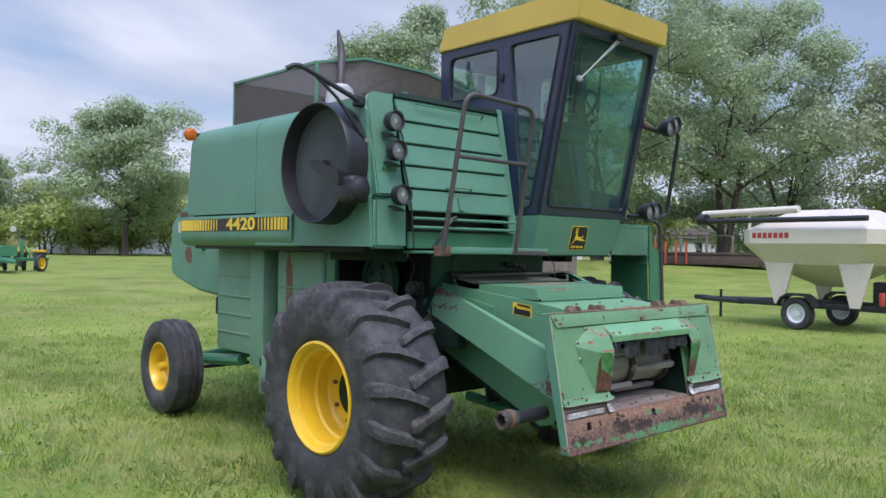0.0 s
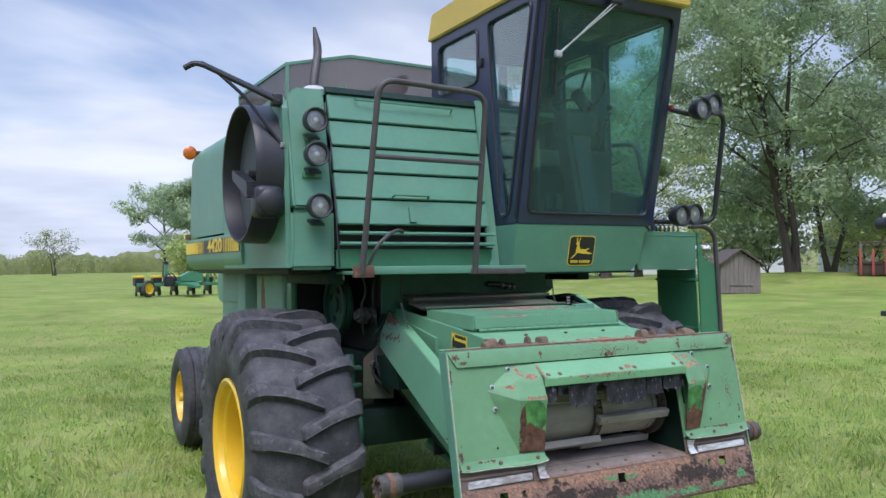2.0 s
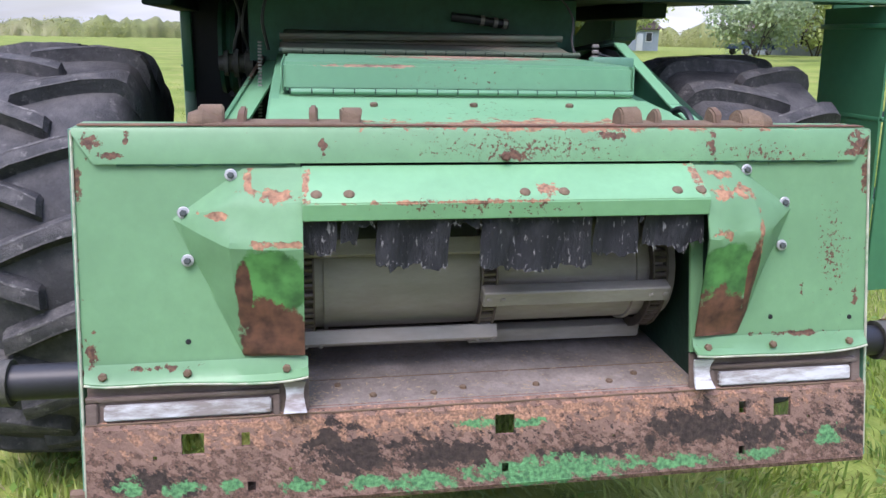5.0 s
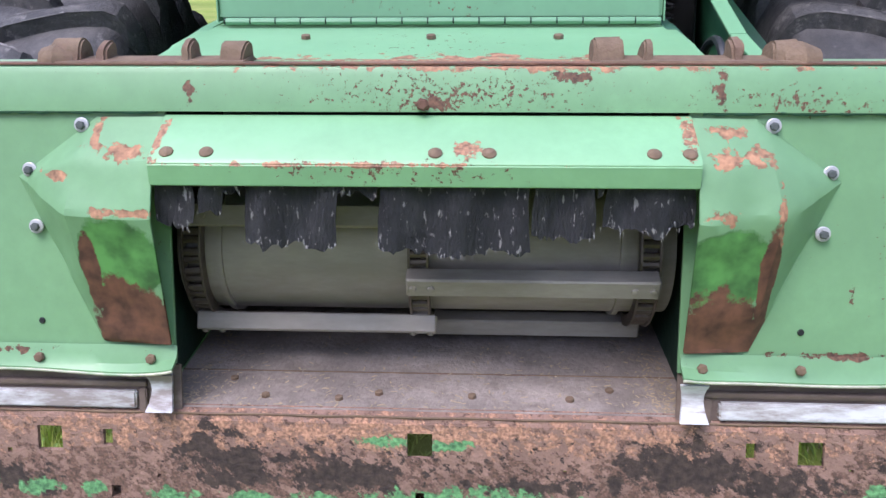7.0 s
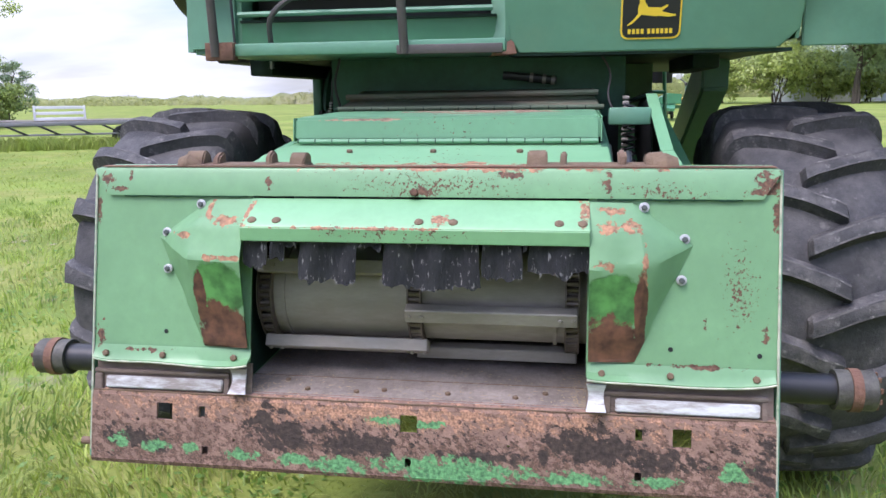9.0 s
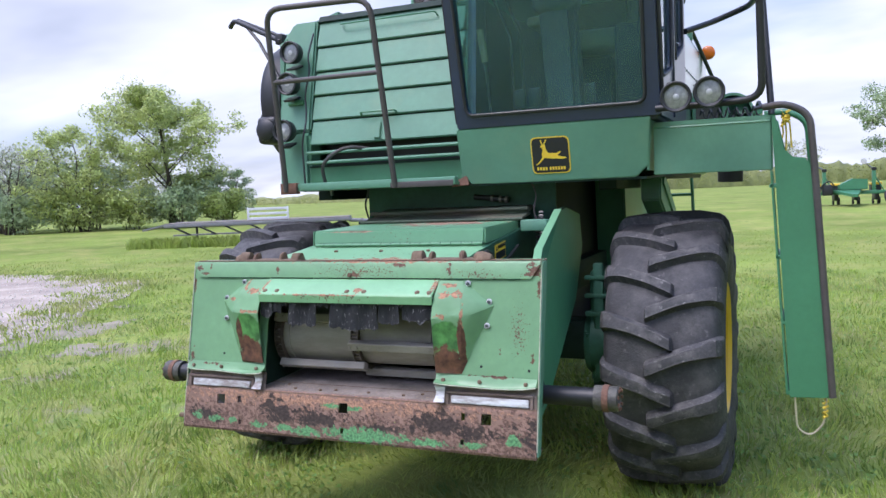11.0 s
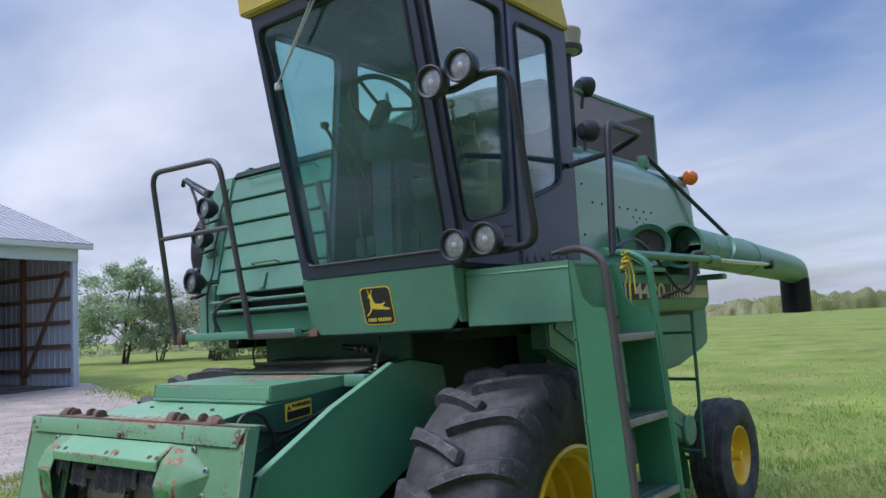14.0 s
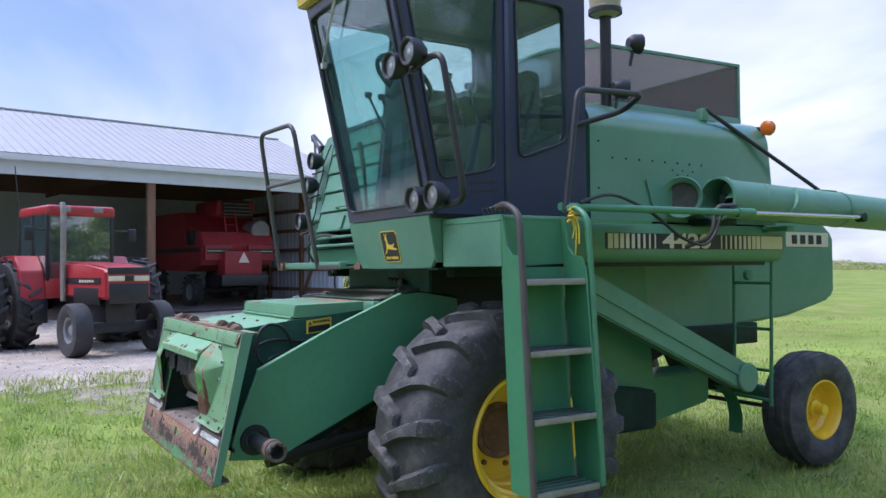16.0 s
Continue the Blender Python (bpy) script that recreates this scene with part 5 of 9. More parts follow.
part("loom", tube(rounded([(0.525, 0.80, 1.20), (0.53, 0.50, 1.12), (0.55, 0.36, 1.08), (0.56, 0.44, 0.98)], 0.06), 0.007, 8), M_black, fh)
# slanted arms beside the feeder house
la = part("side_arm", slab([(-0.80, 0.13, 0.76), (-0.765, 0.16, 1.02), (-0.550, 1.50, 1.395), (-0.62, 1.52, 1.21)], 0.012, 0.003), M_arm, combine, "green slanted side arm with rusty end")
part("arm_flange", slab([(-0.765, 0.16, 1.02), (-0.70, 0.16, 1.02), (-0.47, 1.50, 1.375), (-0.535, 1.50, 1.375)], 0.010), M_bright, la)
part("arm_end", slab([(-0.63, 1.44, 1.19), (-0.60, 1.535, 1.20), (-0.505, 1.535, 1.50), (-0.545, 1.42, 1.362)], 0.02), M_dark, la)
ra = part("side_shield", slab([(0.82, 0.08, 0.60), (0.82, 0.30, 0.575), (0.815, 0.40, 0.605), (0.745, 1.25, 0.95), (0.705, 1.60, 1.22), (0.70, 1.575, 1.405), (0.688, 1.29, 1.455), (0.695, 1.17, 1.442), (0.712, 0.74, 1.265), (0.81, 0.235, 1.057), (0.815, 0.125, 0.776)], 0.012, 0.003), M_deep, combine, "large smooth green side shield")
# Added sheet: the inner face's shadow is painted as near black
part("shield_shade_liner", slab([(0.690, 1.10, 0.97), (0.655, 1.55, 1.22), (0.650, 1.53, 1.385), (0.655, 1.29, 1.435), (0.662, 1.17, 1.415), (0.668, 1.08, 1.375)][::-1], 0.006), M_pit, ra, "near-black sheet for the shade on the inner face")
part("shield_edge", tube([(0.82, 0.08, 0.60), (0.813, 0.125, 0.776), (0.805, 0.236, 1.056)], 0.007, 6), M_green, ra)
# Top flange painted bright for the light it catches
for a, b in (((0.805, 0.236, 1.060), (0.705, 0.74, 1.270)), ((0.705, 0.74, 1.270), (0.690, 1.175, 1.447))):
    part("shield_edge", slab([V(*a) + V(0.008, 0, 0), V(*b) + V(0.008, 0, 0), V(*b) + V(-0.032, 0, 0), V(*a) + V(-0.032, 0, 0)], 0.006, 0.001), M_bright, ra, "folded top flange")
part("shield_tip", slab([(0.692, 1.18, 1.446), (0.690, 1.30, 1.458), (0.66, 1.62, 1.42), (0.56, 1.62, 1.40), (0.658, 1.18, 1.444)], 0.008), M_dark, ra)
part("shield_link", box(0.52, 0.665, 1.0, 1.05, 1.34, 1.40, 0.008), M_green, combine)
part("hose_loop", tube(rounded([(0.55, 0.30, 1.10), (0.55, 0.33, 1.25), (0.55, 0.39, 1.29), (0.55, 0.47, 1.27), (0.55, 0.52, 1.19), (0.55, 0.56, 1.05)], 0.05), 0.009, 8), M_black, combine)
part("spring", tube([(0.60 + 0.022 * math.cos(k * 1.05), 1.10 + 0.022 * math.sin(k * 1.05), 1.10 + k * 0.0045) for k in range(70)], 0.005, 6), M_black, combine)
part("feeder_chain_guard", slab([(-0.52, 0.9, 0.98), (-0.52, 1.5, 1.2), (-0.52, 1.5, 1.36), (-0.52, 0.9, 1.25)][::-1], 0.03), M_cover, combine)

plate = part("face_plate", slab([(-0.872, face_y(0.765), 0.765), (-0.43, face_y(0.765), 0.765), (-0.43, face_y(1.25), 1.25), (-0.872, face_y(1.25), 1.25)], 0.008), M_plate, combine, "bleached green face plate with chipped rusty edges")
part("plate_wing", slab([(0.44, face_y(0.765), 0.765), (0.885, face_y(0.765), 0.765), (0.885, face_y(1.25), 1.25), (0.44, face_y(1.25), 1.25)], 0.008), M_plate, plate)
for sx, x in ((-1, -0.872), (1, 0.885)):
    back = 0.035 if sx > 0 else 0.045
    part("edge_flange", slab([(x, face_y(0.5), 0.5), (x, face_y(0.5) + back, 0.5), (x, face_y(1.262) + back + 0.02, 1.262), (x, face_y(1.262), 1.262)][::-sx], 0.008), M_green, plate)
bm = extrude_x([(face_y(1.195) - 0.010, 1.195), (face_y(1.262) - 0.012, 1.255), (face_y(1.262) - 0.006, 1.265), (0.215, 1.268), (0.215, 1.258), (face_y(1.262) + 0.006, 1.255), (face_y(1.195) + 0.004, 1.195)], -0.872, 0.885)
for v in bm.verts:
    if v.co.z < 1.2:
        v.co.x *= 0.955
part("top_band", bm, M_plate, plate, "folded green top band, rust-speckled")
for x0, x1 in ((-0.79, -0.44), (0.46, 0.80)):
    part("sealant_bead", tube([(x0 + (x1 - x0) * k / 30, face_y(1.193) - 0.006, 1.193 + 0.003 * noise.noise((k * 0.6, x0, 0))) for k in range(31)], 0.0035, 6, radii=[0.0025 + 0.003 * abs(noise.noise((k * 0.9, x0, 4))) for k in range(31)]), M_cast, plate, "dark green sealant along the fold")
bolt(plate, (0.005, face_y(1.207) - 0.012, 1.207), (0, -1, 0.2), 0.011, M_rustplain)
for x, z in ((-0.665, 0.838), (0.640, 0.838), (0.845, 0.83)):
    part("bolt_hole", lathe([(0.0, 0.006), (0.0015, 0.005), (0.0015, 0.0)], (x, face_y(z) - 0.001, z), (0, -1, 0.2), 10), M_pit, plate)
for x in (-0.874, 0.887):
    part("worn_edge", tube([(x, face_y(0.52 + 0.74 * k / 20) - 0.003, 0.52 + 0.74 * k / 20) for k in range(21)], 0.003, 6), M_wornedge, plate, "pale worn edge of the face plate")
part("top_rust_line", box(-0.865, 0.88, 0.135, 0.165, 1.2675, 1.270, 0.0), M_rustplain, plate)
hd = part("throat_hood", extrude_x([(face_y(1.185) - 0.003, 1.190), (0.015, 1.137), (0.008, 1.128), (0.010, 1.092), (0.018, 1.092), (0.020, 1.128), (face_y(1.17) + 0.006, 1.172)], -0.428, 0.442, bevel=0.002), M_hood, plate, "pale green hood over the throat")
for x in (-0.40, -0.335, 0.03, 0.115, 0.37, 0.425):
    part("domed_bolt", lathe([(-0.002, 0.012), (0.002, 0.0115), (0.006, 0.007), (0.0075, 0.0)], (x, 0.026, 1.1435), (0, -0.55, 1), 12), M_hook, hd)


def cheek(s):
    """A beaten sheet cheek beside the throat."""
    i, o = 0.428 if s < 0 else 0.442, 0.0
    P = {"A": (i, 0.10, 1.186), "B": (0.545, face_y(1.185) - 0.002, 1.185), "C": (0.688, face_y(1.085) - 0.002, 1.085), "D": (0.555, face_y(0.805) - 0.002, 0.805), "E": (i + 0.002, 0.018, 0.806),
         "F": (i, 0.030, 1.128), "G": (0.560, 0.036, 1.125), "H": (0.560, 0.026, 0.86), "I": (i, -0.006, 1.040), "J": (0.572, 0.000, 1.045), "K": (0.535, 0.028, 0.805)}
    P = {k: (s * x, y, z) for k, (x, y, z) in P.items()}
    bm = bmesh.new()
    v = {k: bm.verts.new(p) for k, p in P.items()}
    for f in ("ABGF", "BCJG", "CDHJ", "FGJI", "IJHKE", "DKH"):
        bm.faces.new([v[c] for c in f])
    bmesh.ops.recalc_face_normals(bm, faces=bm.faces)
    if sum(f.normal.y * f.calc_area() for f in bm.faces) > 0:
        bmesh.ops.reverse_faces(bm, faces=bm.faces[:])
    bmesh.ops.triangulate(bm, faces=bm.faces[:])
    for _ in range(3):
        bmesh.ops.subdivide_edges(bm, edges=bm.edges[:], cuts=1, use_grid_fill=True)
    rim = {x for e in bm.edges if e.is_boundary for x in e.verts}
    for _ in range(1):
        bmesh.ops.smooth_vert(bm, verts=[x for x in bm.verts if x not in rim], factor=0.5, use_axis_x=True, use_axis_y=True, use_axis_z=True)
    for x in bm.verts:
        if x not in rim:
            x.co.y += 0.007 * noise.noise(x.co * 14 + V(s, 0, 0)) + 0.002 * noise.noise(x.co * 45)
    front = bm.faces[:]
    back = bmesh.ops.duplicate(bm, geom=front)["geom"]
    for x in back:
        if isinstance(x, bmesh.types.BMVert):
            x.co.y += 0.005
    return part("throat_cheek", bm, M_cheek, plate, "dented green sheet cheek, rusted at its foot", sharp=16)


for s in (-1, 1):
    cheek(s)
for x, z in ((-0.570, 1.172), (-0.665, 1.098), (-0.660, 1.003), (0.572, 1.174), (0.668, 1.100), (0.662, 1.003)):
    w = part("washer", lathe([(0, 0.0125), (0.003, 0.0125), (0.004, 0.011), (0.004, 0.0)], (x, face_y(z) - 0.006, z), (0, -1, 0.2), 20), M_zinc, plate)
    bolt(plate, (x, face_y(z) - 0.010, z), (0, -1, 0.2), 0.0075, M_drumscreen)
# lower strips, pale bars and the pitted lip
for x0, x1 in ((-0.866, -0.424), (0.442, 0.88)):
    bm = bmesh.new()
    cols = []
    for k in range(25):
        u = k / 24
        x = x0 + (x1 - x0) * u
        curl = 0.007 + 0.003 * math.sin(u * 5 + x0 * 3) + 0.012 * (u if x0 < 0 else 1 - u) ** 8
        lift = 0.002 + 0.010 * (abs(2 * u - 1) ** 6) + 0.0025 * math.sin(u * 7 + x0)
        cols.append([bm.verts.new((x, face_y(z) - dy, z)) for z, dy in ((0.800, 0.005), (0.786, 0.009), (0.769 + lift, 0.012), (0.760 + lift, 0.013 + curl), (0.755 + lift, 0.012 + curl), (0.763 + lift, 0.008), (0.780, 0.003))])
    for a, b in zip(cols, cols[1:]):
        for q in range(6):
            bm.faces.new((a[q], b[q], b[q + 1], a[q + 1]))
    bm.faces.new(cols[0])
    bm.faces.new(cols[-1][::-1])
    low_edge = [tuple(c_[4].co) for c_ in cols]
    st = part("clamp_strip", bm, M_plate, plate, "green strip with a curled lower edge")
    part("worn_edge", tube(low_edge, 0.0028, 6), M_wornedge, st, "pale worn lower edge")
    for u in (0.08, 0.45, 0.9):
        bolt(st, (x0 + (x1 - x0) * u, face_y(0.78) - 0.012, 0.779), (0, -1, 0.2), 0.009, M_hook)
    part("recess_sheet", slab([(x0, face_y(0.66) + 0.006, 0.66), (x1, face_y(0.66) + 0.006, 0.66), (x1, face_y(0.76) + 0.006, 0.76), (x0, face_y(0.76) + 0.006, 0.76)], 0.006), M_recess, plate)
    a, b = (-0.834, -0.502) if x0 < 0 else (0.512, 0.848)
    part("rubbed_bar", slab([(a, face_y(0.686) - 0.006, 0.686), (b, face_y(0.686) - 0.006, 0.686), (b, face_y(0.717) - 0.006, 0.717), (a, face_y(0.717) - 0.006, 0.717)], 0.012, 0.003), M_white, plate, "white-rubbed wear bar")
    part("recess_frame", box(a - 0.035, b + 0.018, face_y(0.73) - 0.004, face_y(0.73) + 0.008, 0.723, 0.734, 0.003), M_recess, plate, "brown raised frame round the wear bar")
    part("recess_frame", slab([(a - 0.035, face_y(0.68) - 0.004, 0.676), (a - 0.012, face_y(0.68) - 0.004, 0.676), (a - 0.012, face_y(0.725) - 0.004, 0.722), (a - 0.035, face_y(0.725) - 0.004, 0.722)], 0.010, 0.002), M_recess, plate)
    part("recess_frame", slab([(b + 0.004, face_y(0.68) - 0.004, 0.676), (b + 0.018, face_y(0.68) - 0.004, 0.676), (b + 0.018, face_y(0.725) - 0.004, 0.722), (b + 0.004, face_y(0.725) - 0.004, 0.722)], 0.010, 0.002), M_recess, plate)
    c, d = (-0.477, -0.429) if x0 < 0 else (0.441, 0.489)
    bm = bmesh.new()
    rows = []
    for k in range(7):
        z = 0.692 + 0.062 * k / 6
        bow = 0.010 + 0.016 * (abs(2 * k / 6 - 1.1) ** 2)
        waist = 0.006 * math.sin(math.pi * k / 6)
        rows.append([bm.verts.new((x, face_y(z) - dy, z)) for x, dy in ((c + waist, bow), (d - waist, bow), (d - waist, bow - 0.007), (c + waist, bow - 0.007))])
    for a_, b_ in zip(rows, rows[1:]):
        for q in range(4):
            bm.faces.new((a_[q], a_[(q + 1) % 4], b_[(q + 1) % 4], b_[q]))
    bm.faces.new(rows[0])
    bm.faces.new(rows[-1][::-1])
    part("rubbed_tab", bm, M_white, plate, "white-rubbed bowed tab")
lip_holes = [(-0.685, -0.640, 0.607, 0.652), (-0.022, 0.022, 0.607, 0.652), (0.648, 0.692, 0.607, 0.652), (-0.565, -0.548, 0.618, 0.648), (0.560, 0.577, 0.618, 0.648), (-0.555, -0.538, 0.522, 0.545), (-0.008, 0.008, 0.522, 0.545), (0.560, 0.576, 0.522, 0.545), (-0.742, -0.734, 0.600, 0.610), (-0.470, -0.463, 0.560, 0.568), (0.735, 0.743, 0.598, 0.606), (0.250, 0.257, 0.585, 0.592)]
part("lip", sheet_with_holes(-0.872, 0.885, 0.498, 0.668, lip_holes, lambda z: face_y(z) - 0.006, 0.009), M_lip, plate, "pitted rusty lip with square holes and flaking green paint")
part("lip_backing", slab([(-0.86, 0.079, 0.652), (0.87, 0.079, 0.652), (0.87, 0.080, 0.672), (-0.86, 0.080, 0.672)], 0.012), M_pit, plate, "dark crossbeam behind the lip")
part("lip_foot", extrude_x([(-0.034, 0.500), (-0.030, 0.488), (0.06, 0.505), (0.06, 0.513)], -0.872, 0.885), M_lip, plate)
part("lip_rounding", extrude_x([(0.001, 0.664), (0.008, 0.678), (0.030, 0.684), (0.030, 0.672), (0.010, 0.664)], -0.872, 0.885), M_lip, plate)
part("rubbed_line", tube([(-0.87 + 1.752 * k / 60, 0.0075 + 0.001 * math.sin(k), 0.6785) for k in range(61)], 0.0022, 6), M_hook, plate, "pale rubbed edge along the lip")
part("bolt_stub", rod((-0.905, -0.012, 0.537), (-0.865, -0.012, 0.537), 0.011, 10), M_hook, plate)
part("throat_floor", slab([(-0.47, 0.022, 0.683), (0.48, 0.022, 0.683), (0.48, 0.55, 0.700), (-0.47, 0.55, 0.700)], 0.01), M_trough, plate, "dusty steel throat floor with chaff")
for x, y in ((-0.285, 0.06), (-0.15, 0.055), (-0.08, 0.075), (0.09, 0.07), (0.265, 0.065), (0.34, 0.10), (-0.36, 0.12)):
    bolt(plate, (x, y, 0.6845), (0, 0, 1), 0.008, M_hook)
part("floor_seam", box(-0.47, 0.48, 0.150, 0.153, 0.686, 0.6885, 0.0), M_hook, plate)
for s, x in ((-1, -0.475), (1, 0.47)):
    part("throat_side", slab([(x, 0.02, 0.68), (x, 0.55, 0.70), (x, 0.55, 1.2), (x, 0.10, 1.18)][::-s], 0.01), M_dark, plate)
# front drum with slats and chains
drum = part("feeder_drum", lathe([(-0.46, 0.0), (-0.46, 0.135), (-0.385, 0.135), (-0.385, 0.142), (-0.375, 0.142), (-0.375, 0.135), (0.355, 0.135), (0.355, 0.142), (0.365, 0.142), (0.365, 0.135), (0.455, 0.135), (0.455, 0.0)], (0, 0.30, 0.905), (1, 0, 0), 40), M_drum, combine, "grey steel feeder drum with slats and chains")
link_mesh = None
for x in (-0.425, -0.01, 0.405):
    for k in range(26):
        a = 2 * math.pi * k / 26
        m = Matrix.Translation((x, 0.30 + math.cos(a) * 0.152, 0.905 + math.sin(a) * 0.152)) @ Matrix.Rotation(a, 4, "X")
        if link_mesh is None:
            bm = bmesh.new()
            for xx in (-0.019, 0.015):
                box(xx, xx + 0.004, -0.011, 0.011, -0.021, 0.021, 0.0, 1, bm)
            for zz in (-0.011, 0.011):
                rod((-0.015, 0, zz), (0.015, 0, zz), 0.0075, 8, bm)
            link_mesh = part("chain_link", bm, M_chain, drum, "oily brown roller chain link", m)
        else:
            again(link_mesh, m)
for x0, x1, a in ((-0.44, 0.02, -132), (-0.03, 0.42, -174), (-0.44, 0.02, 146), (-0.03, 0.42, 104), (-0.44, 0.02, 64), (-0.03, 0.42, -96)):
    r = radians(a)
    sl = box(x0, x1, -0.005, 0.030, -0.020, 0.020, 0.003, 1)
    slat_m = Matrix.Translation((0, 0.30 + math.cos(r) * 0.160, 0.905 + math.sin(r) * 0.160)) @ Matrix.Rotation(r + 0.25, 4, "X")
    for xb in (x0 + 0.012, x0 + 0.045, x1 - 0.012, x1 - 0.045):
        part("slat_bolt", lathe([(0.0, 0.007), (0.004, 0.006), (0.006, 0.0)], (xb, 0.030, 0.0), (0, 1, 0), 8), M_drum, drum, "", slat_m)
    part("slat", sl, M_drum, drum, "", Matrix.Translation((0, 0.30 + math.cos(r) * 0.160, 0.905 + math.sin(r) * 0.160)) @ Matrix.Rotation(r + 0.25, 4, "X"))
# chaff lying on the throat floor
chaff_rnd = random.Random(12)
bm = bmesh.new()
for k in range(900):
    x, y = chaff_rnd.uniform(-0.44, 0.45), 0.03 + 0.40 * chaff_rnd.random() ** 1.6
    if chaff_rnd.random() < 0.45:
        x = chaff_rnd.choice((-0.42, 0.43)) + chaff_rnd.gauss(0, 0.02)
        x = max(-0.445, min(0.455, x))
    a, ln, wd = chaff_rnd.uniform(0, 6.28), chaff_rnd.uniform(0.002, 0.007), chaff_rnd.uniform(0.0008, 0.0018)
    z = 0.683 + (y - 0.022) * 0.0322 + 0.0015
    c_, s_ = math.cos(a), math.sin(a)
    q = [bm.verts.new((x + c_ * u - s_ * w, y + s_ * u + c_ * w, z + 0.001 * abs(u) / ln)) for u, w in ((-ln, -wd), (ln, -wd), (ln, wd), (-ln, wd))]
    bm.faces.new(q)
tagged(part("chaff", bm, material("dry_chaff", (0.30, 0.255, 0.20), 0.9, vary=0.3, island=0.5)), "dry chaff scattered over the throat floor", "chaff", kind="stuff")
# torn rubber curtain
rnd = random.Random(5)
for x0, x1, drop in ((-0.428, -0.362, 0.062), (-0.352, -0.318, 0.045), (-0.318, -0.285, 0.010), (-0.281, -0.130, 0.096), (-0.128, -0.066, 0.012), (-0.062, 0.180, 0.104), (0.185, 0.283, 0.080), (0.287, 0.294, 0.015), (0.298, 0.441, 0.066)):
    bm = bmesh.new()
    n = max(4, int((x1 - x0) / 0.006))
    rag = [0.0]
    for k in range(n):
        rag.append(rag[-1] * 0.45 + rnd.uniform(-0.007, 0.007) + (0.010 if rnd.random() < 0.08 else 0))
    cols = []
    for k in range(n + 1):
        u = k / n
        x = x0 + (x1 - x0) * u
        length = drop * (1.05 - 0.10 * abs(2 * u - 1) ** 5) + rag[k]
        cols.append([bm.verts.new((x + 0.003 * math.sin(j * 1.9 + k), 0.026 + 0.008 * math.sin(x * 60 + 0.4 * j) - 0.006 * (j / 3) ** 2, 1.118 - (0.030 + max(0.006, length)) * j / 3)) for j in range(4)])
    for a, b in zip(cols, cols[1:]):
        for j in range(3):
            bm.faces.new((a[j], b[j], b[j + 1], a[j + 1]))
    lows = [tuple(c_[3].co) for c_ in cols]
    bmesh.ops.solidify(bm, geom=bm.faces[:], thickness=0.005)
    strip = part("curtain_strip", bm, M_rubberflap, hd, "torn cracked black rubber strip")
    fr = bmesh.new()
    for x, y, z in lows:
        for _ in range(3):
            if rnd.random() < 0.75 * max(0.0, noise.noise((x * 38, drop * 50, 2)) + 0.25):
                q, ln, wd = x + rnd.uniform(-0.004, 0.004), rnd.uniform(0.003, 0.011), rnd.uniform(0.0006, 0.0013)
                up = rnd.uniform(0.0, 0.012)
                fr.faces.new([fr.verts.new(v) for v in ((q - wd, y - 0.004, z + up), (q + wd, y - 0.004, z + up), (q + wd + rnd.uniform(-0.003, 0.003), y - 0.005, z + up - ln))])
    if fr.faces:
        tagged(part("frayed_edge", fr, M_cord, strip), "pale frayed cords", kind="stuff")
    else:
        fr.free()
part("shaft_opening", lathe([(0.0, 0.045), (0.014, 0.050), (0.016, 0.078), (0.0, 0.082)], (0.818, 0.215, 0.692), (1, 0, 0), 28), M_pit, combine, "dark round opening for the shaft")
# cross shaft stubs
for s in (-1, 1):
    sh = part("shaft_tube", lathe([(0.50, 0.0), (0.50, 0.040), (1.10, 0.040), (1.10, 0.0)] if s > 0 else [(0.80, 0.0), (0.80, 0.040), (1.09, 0.040), (1.09, 0.0)], (0, 0.215, 0.692), (s, 0, 0), 24), M_black, combine, "black lift shaft end with rusty collar")
    part("collar", lathe([(1.07, 0.041), (1.07, 0.052), (1.165, 0.052), (1.17, 0.046), (1.165, 0.034), (1.10, 0.034)], (0, 0.215, 0.692), (s, 0, 0), 24), M_shaftend, sh)
    part("shaft_ring", lathe([(1.105, 0.0525), (1.105, 0.056), (1.13, 0.056), (1.13, 0.0525)], (0, 0.215, 0.692), (s, 0, 0), 24, closed=True), M_rustplain, sh)
    for k in range(9):
        a = 2 * math.pi * k / 9
        part("spline", box(1.10 * s, 1.176 * s, -0.004, 0.004, -0.006, 0.006, 0.0) if s > 0 else box(-1.176, -1.10, -0.004, 0.004, -0.006, 0.006, 0.0), M_rustplain, sh, "", Matrix.Translation((0, 0.215 + math.cos(a) * 0.042, 0.692 + math.sin(a) * 0.042)))
part("lift_cylinder", rod((-0.35, 0.30, 0.50), (-0.35, 1.3, 0.58), 0.035), M_deep, combine)
part("lift_cylinder", rod((0.62, 0.35, 0.52), (0.45, 1.4, 0.62), 0.035), M_black, combine)

# -- cab --
cab = part("cab_floor", box(0.17, 1.22, 1.10, 2.15, 1.88, 1.95, 0.01), M_cabin, combine, "dark blue-black cab with tinted glass")


def front_y(z):
    """The windscreen leans out towards its top."""
    return 1.085 - (z - 1.90) * 0.215


